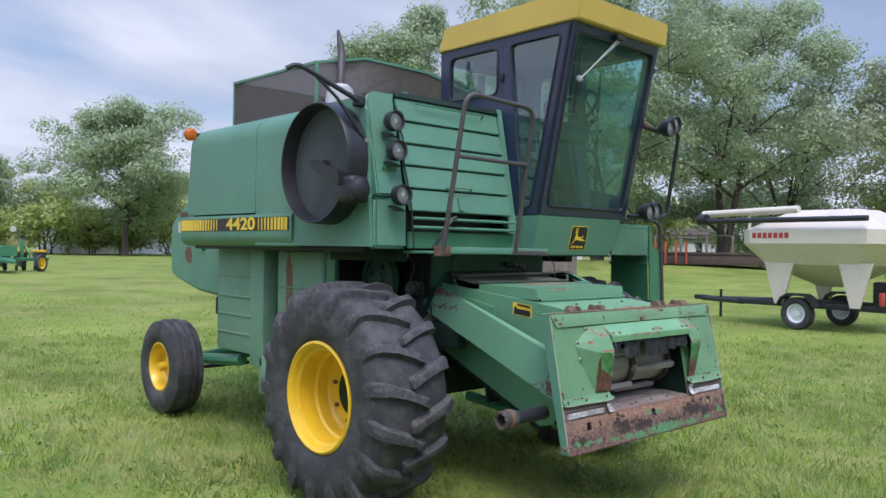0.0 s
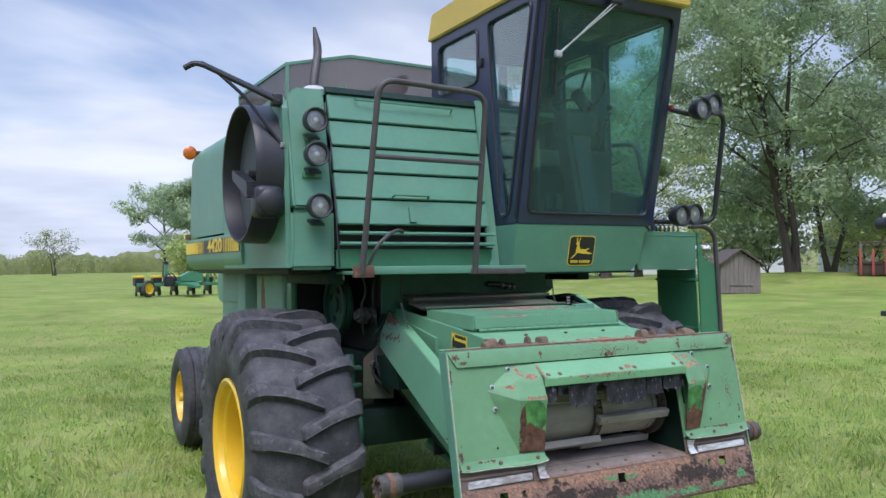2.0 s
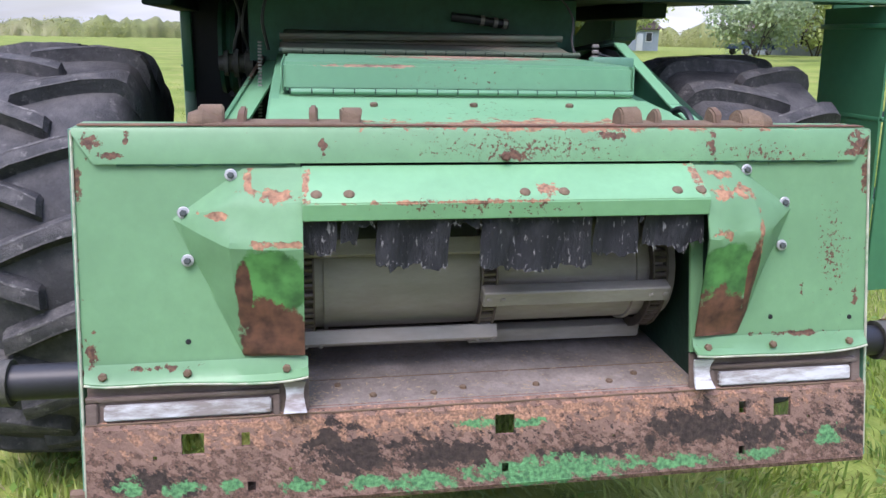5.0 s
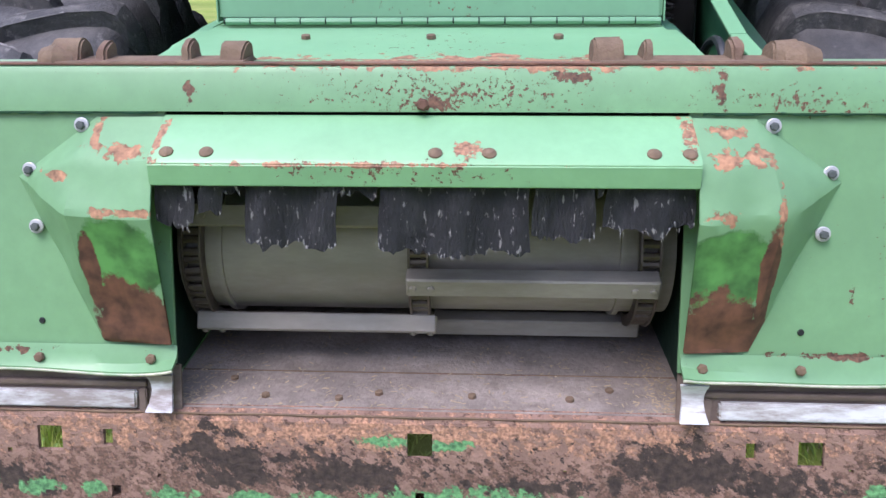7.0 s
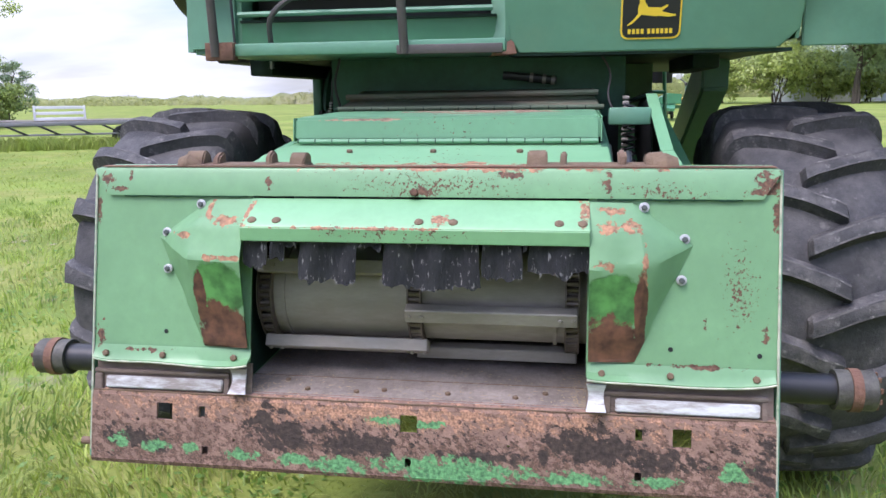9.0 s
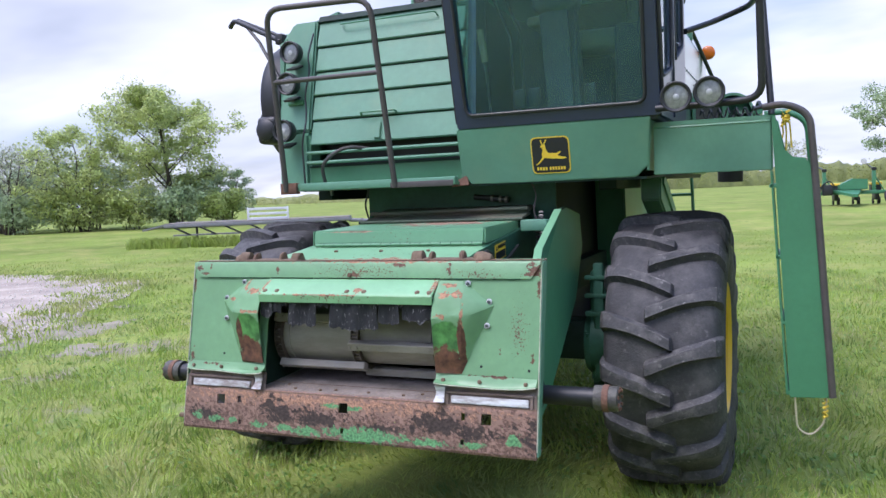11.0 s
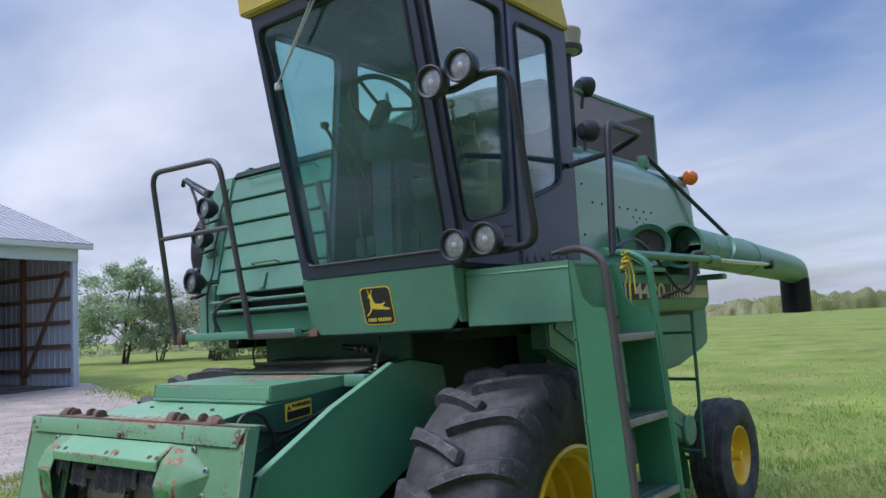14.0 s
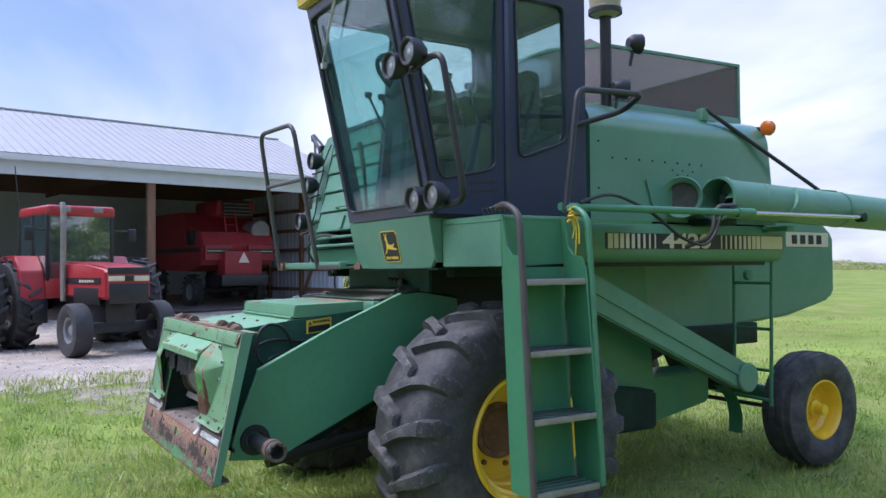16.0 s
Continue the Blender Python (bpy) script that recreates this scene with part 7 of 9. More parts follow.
def ground_z(x, y):
    """The meadow is level round the machine and lies a little higher farther off, with a low bank by the big trees."""
    z = 0.45 * smooth(14, 36, math.hypot(x, y - 1)) - 0.06 * (1 - smooth(1.5, 5.5, y)) * (1 - smooth(6, 13, math.hypot(x, y - 1)))
    z += 0.75 * math.exp(-(((x - 33) * 0.75 + (y - 25) * 0.66) / 3.5) ** 2 - (((x - 33) * 0.66 - (y - 25) * 0.75) / 12) ** 2)
    return z


M_grass = material("meadow_grass", (0.200, 0.268, 0.056), 0.95, vary=0.4, scale=0.35, fine=22, bump=1.0, dirt=(0.31, 0.295, 0.105), dirt_at=(0.45, 0.66), dirt_scale=0.9, chips=(0.150, 0.215, 0.048), chip_at=(0.52, 0.66), chip_scale=4.5, spec=0.1)
def soil_by_the_yard(m):
    """Bare stony soil shows through the grass in patches, more of it towards the gravel."""
    n, l = m.node_tree.nodes, m.node_tree.links
    b = n["Principled BSDF"]
    co, sp, nz, mr, ad, mk, mx = (n.new("ShaderNode" + k) for k in ("TexCoord", "SeparateXYZ", "TexNoise", "MapRange", "Math", "MapRange", "Mix"))
    l.new(co.outputs["Object"], sp.inputs[0])
    l.new(co.outputs["Object"], nz.inputs["Vector"])
    nz.inputs["Scale"].default_value, nz.inputs["Detail"].default_value, nz.inputs["Roughness"].default_value = 0.9, 7.0, 0.62
    for key, v in (("From Min", -1.0), ("From Max", -7.5), ("To Min", -0.02), ("To Max", 0.20)):
        mr.inputs[key].default_value = v
    l.new(sp.outputs["X"], mr.inputs["Value"])
    for q, (a, z) in enumerate(((4.0, 8.0), (-6.0, -11.0))):
        gate, cut = n.new("ShaderNodeMapRange"), n.new("ShaderNodeMath")
        gate.inputs["From Min"].default_value, gate.inputs["From Max"].default_value, gate.inputs["To Max"].default_value = a, z, 0.3
        l.new(sp.outputs["Y"], gate.inputs["Value"])
        cut.operation = "SUBTRACT"
        l.new(mr.outputs[0] if q == 0 else last, cut.inputs[0])
        l.new(gate.outputs[0], cut.inputs[1])
        last = cut.outputs[0]
    l.new(nz.outputs["Fac"], ad.inputs[0])
    l.new(last, ad.inputs[1])
    mk.inputs["From Min"].default_value, mk.inputs["From Max"].default_value = 0.64, 0.72
    l.new(ad.outputs[0], mk.inputs["Value"])
    mx.data_type = "RGBA"
    l.new(mk.outputs[0], mx.inputs["Factor"])
    l.new(b.inputs["Base Color"].links[0].from_socket, mx.inputs["A"])
    mx.inputs["B"].default_value = (0.26, 0.228, 0.165, 1)
    l.new(mx.outputs["Result"], b.inputs["Base Color"])


soil_by_the_yard(M_grass)


def bare(x, y):
    """Above 0 where the trodden soil between machine and yard lies bare."""
    near_ = min(1.0, max(0.0, (-2.4 - x) / 3.8)) * smooth(-11, -6, y) * (1 - smooth(4.5, 7, y))
    return noise.fractal((x * 1.3, y * 1.3, 3.3), 1.0, 2.0, 5) - 0.92 + 0.64 * near_


def thin_by_yard(x, y):
    """0 to 1: how worn the sward is, in patches, towards the gravel."""
    near_ = np.clip((-1.5 - x) / 6.0, 0, 1) * (y > -9) * (y < 9)
    return near_ * np.clip(0.5 + 0.9 * np.sin(x * 1.9 + 2.2 * np.sin(y * 0.9)) * np.sin(y * 1.7 + 1.3 * np.sin(x * 1.2)), 0, 1)


g = bmesh.new()
radii = [0, 1, 2, 3, 4, 5, 6, 7, 8, 9.5, 11, 12.5, 14, 17, 20, 23, 26, 29, 32, 35, 38, 42, 46, 52, 60, 75, 100, 150, 250, 450, 900]
n_side = 96
rings = [[g.verts.new((0, 1, 0))]]
for r in radii[1:]:
    rings.append([g.verts.new((r * math.cos(2 * math.pi * k / n_side), 1 + r * math.sin(2 * math.pi * k / n_side), ground_z(r * math.cos(2 * math.pi * k / n_side), 1 + r * math.sin(2 * math.pi * k / n_side)))) for k in range(n_side)])
for k in range(n_side):
    g.faces.new((rings[0][0], rings[1][k], rings[1][(k + 1) % n_side]))
for a, b in zip(rings[1:], rings[2:]):
    for k in range(n_side):
        j = (k + 1) % n_side
        g.faces.new((a[k], b[k], b[j], a[j]))
tagged(part("ground", g, M_grass), "wide green meadow rising gently to the horizon", "ground", kind="structure")

M_soil = material("bare_stony_soil", (0.31, 0.272, 0.205), 0.95, vary=0.35, scale=3, fine=30, bump=1.0, dirt=(0.23, 0.20, 0.13), dirt_at=(0.46, 0.62), dirt_scale=5, chips=(0.50, 0.47, 0.43), chip_at=(0.62, 0.67), chip_scale=26)
g = bmesh.new()
cell = 0.07
for i in range(int(7.6 / cell)):
    for j in range(int(19 / cell)):
        x, y = -8.2 + i * cell, -9.0 + j * cell
        if bare(x + cell / 2, y + cell / 2) > 0:
            g.faces.new([g.verts.new((x + a * cell, y + b * cell, ground_z(x, y) + 0.004)) for a, b in ((0, 0), (1, 0), (1, 1), (0, 1))])
bmesh.ops.remove_doubles(g, verts=g.verts[:], dist=0.002)
for v in g.verts:
    v.co.x += 0.03 * noise.noise((v.co.x * 9, v.co.y * 9, 1))
    v.co.y += 0.03 * noise.noise((v.co.x * 9, v.co.y * 9, 5))
SOIL = g

# gravel yard in front of the shed
YARD = [(-7.6, -14), (-7.3, -6), (-7.7, -2), (-7.2, 0.2), (-7.3, 1.3), (-6.9, 2.3), (-6.3, 3.1), (-7.2, 4.6), (-7.8, 6.0), (-9.2, 8.2), (-10.6, 9.7), (-13.5, 10.3), (-17.5, 10.6), (-21.5, 11.6), (-23.5, 12.2), (-36, 10), (-34, -14)]


def in_yard(x, y):
    inside, k = False, len(YARD)
    for i in range(k):
        (x0, y0), (x1, y1) = YARD[i], YARD[i - 1]
        if (y0 > y) != (y1 > y) and x < (x1 - x0) * (y - y0) / (y1 - y0) + x0:
            inside = not inside
    return inside


M_gravel = material("grey_gravel", (0.42, 0.36, 0.295), 0.95, vary=0.35, scale=1.2, fine=16, bump=1.0, dirt=(0.33, 0.29, 0.24), dirt_at=(0.47, 0.62), dirt_scale=1.6, chips=(0.58, 0.56, 0.53), chip_at=(0.62, 0.66), chip_scale=14, spec=0.1)
rnd = random.Random(3)
edge = []
for i in range(len(YARD)):
    (x0, y0), (x1, y1) = YARD[i], YARD[(i + 1) % len(YARD)]
    steps = max(2, int(math.hypot(x1 - x0, y1 - y0) / 0.35))
    for k in range(steps):
        u = k / steps
        px, py = x0 + (x1 - x0) * u, y0 + (y1 - y0) * u
        edge.append((px + 0.45 * noise.noise((px * 0.7, py * 0.7, 1)) + 0.20 * noise.noise((px * 1.7, py * 1.7, 5)), py + 0.30 * noise.noise((px * 0.7, py * 0.7, 9))))
g = bmesh.new()
f = g.faces.new([g.verts.new((x, y, 0)) for x, y in edge])
bmesh.ops.triangulate(g, faces=[f])
for _ in range(3):
    bmesh.ops.subdivide_edges(g, edges=[e for e in g.edges if e.calc_length() > 2.2], cuts=1)
    bmesh.ops.triangulate(g, faces=g.faces[:])
for v in g.verts:
    v.co.z = ground_z(v.co.x, v.co.y) + 0.008
rim = bmesh.ops.extrude_edge_only(g, edges=[e for e in g.edges if e.is_boundary])
for v in rim["geom"]:
    if isinstance(v, bmesh.types.BMVert):
        v.co.z -= 0.04
tagged(part("bare_soil", SOIL, M_soil), "bare trodden stony soil patches in the worn grass", "soil", kind="stuff")
tagged(part("gravel_yard", g, M_gravel), "pale grey gravel yard with ragged grassy edge", "gravel yard", kind="structure")


def leaf_material(name, base, through_part=0.40, island=0.45, **more):
    m = material(name, base, 0.45, vary=0.25, scale=0.6, fine=4, island=island, spec=0.5, **more)
    n, l = m.node_tree.nodes, m.node_tree.links
    b, out = n["Principled BSDF"], n["Material Output"]
    tl, mx = n.new("ShaderNodeBsdfTranslucent"), n.new("ShaderNodeMixShader")
    l.new(b.inputs["Base Color"].links[0].from_socket, tl.inputs["Color"])
    mx.inputs[0].default_value = through_part
    l.new(b.outputs[0], mx.inputs[1])
    l.new(tl.outputs[0], mx.inputs[2])
    l.new(mx.outputs[0], out.inputs["Surface"])
    return m


def mesh_from(name, verts, faces, mat):
    me = bpy.data.meshes.new(name)
    k = faces.shape[1]
    me.vertices.add(len(verts))
    me.vertices.foreach_set("co", verts.astype(np.float32).ravel())
    me.loops.add(faces.size)
    me.loops.foreach_set("vertex_index", faces.astype(np.int32).ravel())
    me.polygons.add(len(faces))
    me.polygons.foreach_set("loop_start", np.arange(0, faces.size, k, dtype=np.int32))
    me.update(calc_edges=True)
    me.materials.append(mat)
    return new(name, me)


def lumps(x, y):
    """0 to 1: where the meadow grows thick or thin."""
    a = np.sin(x * 1.3 + 2 * np.sin(y * 0.7)) * np.sin(y * 1.1 + 1.7 * np.sin(x * 0.5))
    b = np.sin(x * 3.1 + 1.3 * np.sin(y * 2.3 + 1)) * np.sin(y * 2.7 + 1.1 * np.sin(x * 1.9))
    return np.clip(0.5 + 0.32 * a + 0.30 * b, 0, 1)


def strips(x, y, h, w, rng, stiff=0.5):
    """One bent three-faced blade at each place."""
    k = len(x)
    z = np.array([ground_z(p, q) for p, q in zip(x, y)])
    t = rng.random(k) * 2 * np.pi
    lean_a = 3.0 * np.sin(x * 2.3 + np.sin(y * 1.7)) + 2.4 * np.sin(y * 2.9 + 1.0) + rng.normal(size=k) * 0.9
    sx, sy = np.cos(t) * w / 2, np.sin(t) * w / 2
    bend = h * (0.15 + (1.3 - stiff) * rng.random(k))
    lx, ly = np.cos(lean_a) * bend, np.sin(lean_a) * bend
    base = np.stack([x, y, z - 0.01], -1)
    p0 = base + np.stack([sx, sy, 0 * h], -1)
    p1 = base - np.stack([sx, sy, 0 * h], -1)
    m0 = base + np.stack([sx * 0.8 + lx * 0.3, sy * 0.8 + ly * 0.3, h * 0.6], -1)
    m1 = base + np.stack([-sx * 0.8 + lx * 0.3, -sy * 0.8 + ly * 0.3, h * 0.6], -1)
    tip = base + np.stack([lx, ly, h], -1)
    verts = np.stack([p0, p1, m0, m1, tip], 1).reshape(-1, 3)
    i = np.arange(k)[:, None] * 5
    faces = np.concatenate([i + [0, 1, 3], i + [0, 3, 2], i + [2, 3, 4]], 1).reshape(-1, 3)
    return verts, faces


def open_ground(x, y, rng, stray=0.003):
    return np.array([(not in_yard(p, q) and (p > -1.2 or bare(p, q) < 0.05 or rng.random() < 0.22)) or rng.random() < stray for p, q in zip(x, y)])


def blades(rng, count, r0, r1, wide, tall, power=1.0):
    """Grass scattered over a ring round the machine, thick and thin by turns."""
    r = r0 + (r1 - r0) * rng.random(count) ** power
    a = rng.random(count) * 2 * np.pi
    x, y = r * np.cos(a), 1 + r * np.sin(a)
    keep = open_ground(x, y, rng) & (rng.random(count) < (0.35 + 0.65 * lumps(x, y)) * (1 - 0.8 * thin_by_yard(x, y)))
    x, y = x[keep], y[keep]
    k = len(x)
    h, w = tall * (0.45 + 0.75 * lumps(x, y) * rng.random(k)) * (0.5 + rng.random(k)), wide * (0.6 + 0.8 * rng.random(k))
    return strips(x, y, h, w, rng, -0.1)


def tufts(rng, count, each, r0, r1, wide, tall, power=1.0):
    """Taller tufts that stand out of the sward."""
    r = r0 + (r1 - r0) * rng.random(count) ** power
    a = rng.random(count) * 2 * np.pi
    big = np.repeat(0.45 + 0.75 * rng.random(count) ** 1.5, each)
    x = np.repeat(r * np.cos(a), each) + rng.normal(size=count * each) * 0.055 * big * (1 + r1 / 25)
    y = np.repeat(1 + r * np.sin(a), each) + rng.normal(size=count * each) * 0.055 * big * (1 + r1 / 25)
    keep = open_ground(x, y, rng, 0.004)
    x, y, big = x[keep], y[keep], big[keep]
    return strips(x, y, tall * big * (0.5 + 0.8 * rng.random(len(x))), wide * (0.6 + 0.8 * rng.random(len(x))), rng, 0.7)


def sward(name, sets, mat, label, category):
    off, vs, fs = 0, [], []
    for v_, f_ in sets:
        vs.append(v_)
        fs.append(f_ + off)
        off += len(v_)
    return tagged(mesh_from(name, np.concatenate(vs), np.concatenate(fs), mat), label, category, kind="stuff")


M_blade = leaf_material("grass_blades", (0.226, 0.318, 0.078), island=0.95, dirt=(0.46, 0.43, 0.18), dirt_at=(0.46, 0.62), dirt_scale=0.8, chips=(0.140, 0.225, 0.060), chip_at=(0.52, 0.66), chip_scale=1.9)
# Near blades' colour lightened for distance, offsetting the shade on upright blades
M_blade_far = leaf_material("lightened_far_grass_blades", (0.29, 0.39, 0.085), through_part=0.6, island=0.3, dirt=(0.36, 0.38, 0.13), dirt_at=(0.48, 0.66), dirt_scale=0.5)
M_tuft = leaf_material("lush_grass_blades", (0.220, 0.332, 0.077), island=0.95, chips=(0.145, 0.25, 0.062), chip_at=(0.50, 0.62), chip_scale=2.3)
M_straw = leaf_material("dead_grass", (0.50, 0.44, 0.28), island=0.2)
rng = np.random.default_rng(11)
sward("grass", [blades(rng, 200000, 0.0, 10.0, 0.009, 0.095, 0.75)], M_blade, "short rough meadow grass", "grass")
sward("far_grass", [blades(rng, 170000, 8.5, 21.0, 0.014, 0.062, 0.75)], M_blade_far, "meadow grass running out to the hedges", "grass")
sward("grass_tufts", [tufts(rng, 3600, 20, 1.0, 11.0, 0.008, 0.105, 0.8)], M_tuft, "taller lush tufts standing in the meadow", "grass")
sward("dead_grass", [blades(rng, 36000, 0.8, 9.0, 0.005, 0.06, 0.8)], M_straw, "pale dead stalks among the grass", "dead grass")
# weeds along the ragged edge of the gravel
ex_, ey_ = (np.array(q) for q in zip(*[(x + rnd.gauss(0, 0.45) - 0.2, y + rnd.gauss(0, 0.45)) for x, y in edge for _ in range(90)]))
keep = np.hypot(ex_, ey_) < 24
ex_, ey_ = ex_[keep], ey_[keep]
# grass islands inside the gravel, fewer away from the edge
islands = []
for x, y in edge:
    for _ in range(1):
        cx, cy, rad = x - abs(rnd.gauss(0, 0.9)), y - abs(rnd.gauss(0, 0.3)), rnd.uniform(0.05, 0.22)
        if in_yard(cx, cy) and math.hypot(cx, cy) < 20:
            islands += [(cx + rnd.gauss(0, rad * 1.3), cy + rnd.gauss(0, rad)) for _ in range(int(40 + 420 * rad))]
ix_, iy_ = (np.array(q) for q in zip(*islands))
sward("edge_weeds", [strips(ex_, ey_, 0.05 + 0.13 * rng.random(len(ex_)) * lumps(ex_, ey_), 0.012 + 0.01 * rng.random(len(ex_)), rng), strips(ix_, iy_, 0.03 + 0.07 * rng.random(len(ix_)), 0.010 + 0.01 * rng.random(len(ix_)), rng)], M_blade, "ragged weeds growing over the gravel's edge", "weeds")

# longer grass left standing along the trailer
al, ac = rng.random(5200) * 7.5 - 4.2, rng.normal(size=5200) * 0.28 - 1.25
tx_, ty_ = -14.4 + al * math.cos(math.radians(27)) - ac * math.sin(math.radians(27)), 19.6 + al * math.sin(math.radians(27)) + ac * math.cos(math.radians(27))
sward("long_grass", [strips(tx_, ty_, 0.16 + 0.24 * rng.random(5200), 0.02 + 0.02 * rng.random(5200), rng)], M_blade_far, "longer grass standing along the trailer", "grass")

# low broad-leaved weeds between the blades
k = 48000
r_, a_ = 0.5 + 9.0 * rng.random(k) ** 0.8, rng.random(k) * 2 * np.pi
wx, wy = r_ * np.cos(a_), 1 + r_ * np.sin(a_)
keep = open_ground(wx, wy, rng, 0.0) & (rng.random(k) < 1 - lumps(wy * 0.7, wx * 0.8))
wx, wy = wx[keep], wy[keep]
k = len(wx)
c = np.stack([wx, wy, np.array([ground_z(p, q) for p, q in zip(wx, wy)]) + 0.012 + 0.035 * rng.random(k)], -1)
u = rng.normal(size=(k, 3)) * [1, 1, 0.3]
u /= np.linalg.norm(u, axis=1, keepdims=True)
w = np.cross(u, rng.normal(size=(k, 3)) * 0.5 + [0, 0, 1])
w /= np.linalg.norm(w, axis=1, keepdims=True)
s1 = (0.010 + 0.016 * rng.random(k))[:, None]
leafs = np.stack([c - u * s1, c + w * s1 * 0.55, c + u * s1, c - w * s1 * 0.55], 1).reshape(-1, 3)
M_weed = leaf_material("broad_weed_leaves", (0.13, 0.25, 0.06), island=0.7)
tagged(mesh_from("meadow_weeds", leafs, np.arange(k * 4).reshape(-1, 4), M_weed), "low clover and broad-leaved weeds in the grass", "weeds", kind="stuff")

# loose stones on the gravel
sx_, sy_ = -7.2 - 14 * rng.random(9000) ** 1.6, -12 + 22 * rng.random(9000)
keep = np.array([in_yard(a, b) for a, b in zip(sx_, sy_)])
sx_, sy_ = sx_[keep], sy_[keep]
k = len(sx_)
size = (0.010 + 0.020 * rng.random(k) ** 2)[:, None]
c = np.stack([sx_, sy_, np.array([ground_z(a, b) for a, b in zip(sx_, sy_)]) + 0.014], -1)
corner = np.array([(1, 0, 0), (0, 1, 0), (-1, 0, 0), (0, -1, 0), (0, 0, 0.5), (0, 0, -0.5)], float)
v_ = (c[:, None, :] + corner[None] * size[:, None, :] * (0.7 + 0.6 * rng.random((k, 6, 1)))).reshape(-1, 3)
f_ = (np.arange(k)[:, None, None] * 6 + np.array([(0, 1, 4), (1, 2, 4), (2, 3, 4), (3, 0, 4), (1, 0, 5), (2, 1, 5), (3, 2, 5), (0, 3, 5)])[None]).reshape(-1, 3)
M_stone = material("loose_stone", (0.54, 0.51, 0.47), 0.9, vary=0.3, scale=8, island=0.3)
tagged(mesh_from("loose_gravel", v_, f_, M_stone), "loose grey stones on the yard", "gravel", kind="stuff")

# ---- trees ----
M_bark = material("grey_brown_bark", (0.085, 0.068, 0.055), 0.95, vary=0.35, scale=3, fine=25, bump=0.8, stretch=(1, 1, 0.25))


M_leaf = leaf_material("spring_leaves", (0.345, 0.445, 0.275), through_part=0.42, island=0.28)
M_leaf_light = leaf_material("young_yellow_green_leaves", (0.37, 0.455, 0.175), through_part=0.42)
M_leaf_dull = leaf_material("dull_scrub_leaves", (0.31, 0.36, 0.23), through_part=0.3)


def tree(at, height, spread, seed, leaves, size, mat, stems=1, bare=0.25, label="tall leafy spring tree with gaps in its crown", clump=0.75):
    """A tapered trunk with limbs and boughs, and a crown of many small leaves gathered in clumps round the boughs."""
    rn = random.Random(seed)
    th = thing("tree", label, "tree", (at[0], at[1], ground_z(*at) - 0.05), group="bushes round the meadow" if "bush" in label else "trees round the meadow")
    wood = bmesh.new()
    ends = []
    for s in range(stems):
        lean_x, lean_y = (rn.uniform(-0.18, 0.18) * spread * (stems > 1) * 2.2, rn.uniform(-0.18, 0.18) * spread * (stems > 1) * 2.2)
        top = height * rn.uniform(0.82, 0.95)
        pts = [V(0.25 * (s - stems / 2) * (stems > 1), 0, 0)]
        for k in range(1, 8):
            u = k / 7
            pts.append(V(pts[0].x + lean_x * u + rn.uniform(-0.03, 0.03) * height * u, lean_y * u + rn.uniform(-0.03, 0.03) * height * u, top * u))
        r0 = height * 0.020 / math.sqrt(stems)
        tube(pts, r0, 8, wood, radii=[r0 * (1.35 if k == 0 else 1.0) * (1 - 0.9 * k / 7) + 0.01 for k in range(8)])
        for b in range(int(11 / math.sqrt(stems)) + 1):
            u = bare + (0.97 - bare) * (b + rn.random()) / (int(11 / math.sqrt(stems)) + 1)
            i = min(6, int(u * 7))
            p = pts[i].lerp(pts[i + 1], u * 7 - i)
            a = b * 2.4 + rn.uniform(-0.5, 0.5) + s
            prof = math.sin(math.pi * min(1, 0.22 + 0.75 * (u - bare) / (1 - bare))) ** 0.8
            reach = spread * prof * rn.uniform(0.75, 1.1)
            e = p + V(math.cos(a) * reach, math.sin(a) * reach, reach * rn.uniform(0.25, 0.8))
            mid = p.lerp(e, 0.5) + V(0, 0, reach * 0.12)
            rb = r0 * (1 - 0.75 * u) * 0.55
            tube([p, mid, e], rb, 6, wood, radii=[rb, rb * 0.6, 0.012])
            ends.append((e, 1.0))
            ends.append((mid, 0.6))
            for q in range(5):
                f0 = p.lerp(e, rn.uniform(0.35, 0.95))
                d = V(rn.uniform(-1, 1), rn.uniform(-1, 1), rn.uniform(-0.2, 0.9)).normalized() * reach * rn.uniform(0.25, 0.5)
                tube([f0, f0 + d * 0.5 + V(0, 0, 0.03 * reach), f0 + d], rb * 0.4, 5, wood, radii=[rb * 0.45, rb * 0.3, 0.008])
                ends.append((f0 + d, 0.9))
                for w_ in range(3):
                    g0 = f0 + d * rn.uniform(0.4, 1.0)
                    d2 = V(rn.uniform(-1, 1), rn.uniform(-1, 1), rn.uniform(-0.3, 0.8)).normalized() * reach * rn.uniform(0.12, 0.28)
                    tube([g0, g0 + d2], rb * 0.2, 3, wood, radii=[rb * 0.22, 0.006])
                    ends.append((g0 + d2, 0.8))
        ends.append((pts[-1], 1.0))
    part("trunk", wood, M_bark, th)
    rg = np.random.default_rng(seed)
    c = np.array([tuple(e) for e, _ in ends])
    wts = np.array([w for _, w in ends])
    pick = rg.choice(len(c), leaves, p=wts / wts.sum())
    sig = spread * 0.125 * clump
    shift = rg.normal(size=(leaves, 3))
    shift *= np.minimum(1.0, 1.55 / np.linalg.norm(shift, axis=1, keepdims=True))
    pos = c[pick] + shift * sig * (0.55 + 0.9 * rg.random((len(c), 1)))[pick] * [1, 1, 0.7]
    pos[:, 2] = np.maximum(pos[:, 2], height * bare * 0.55)
    face = shift + [0, 0, 0.5] + 0.55 * rg.normal(size=(leaves, 3))
    face /= np.linalg.norm(face, axis=1, keepdims=True)
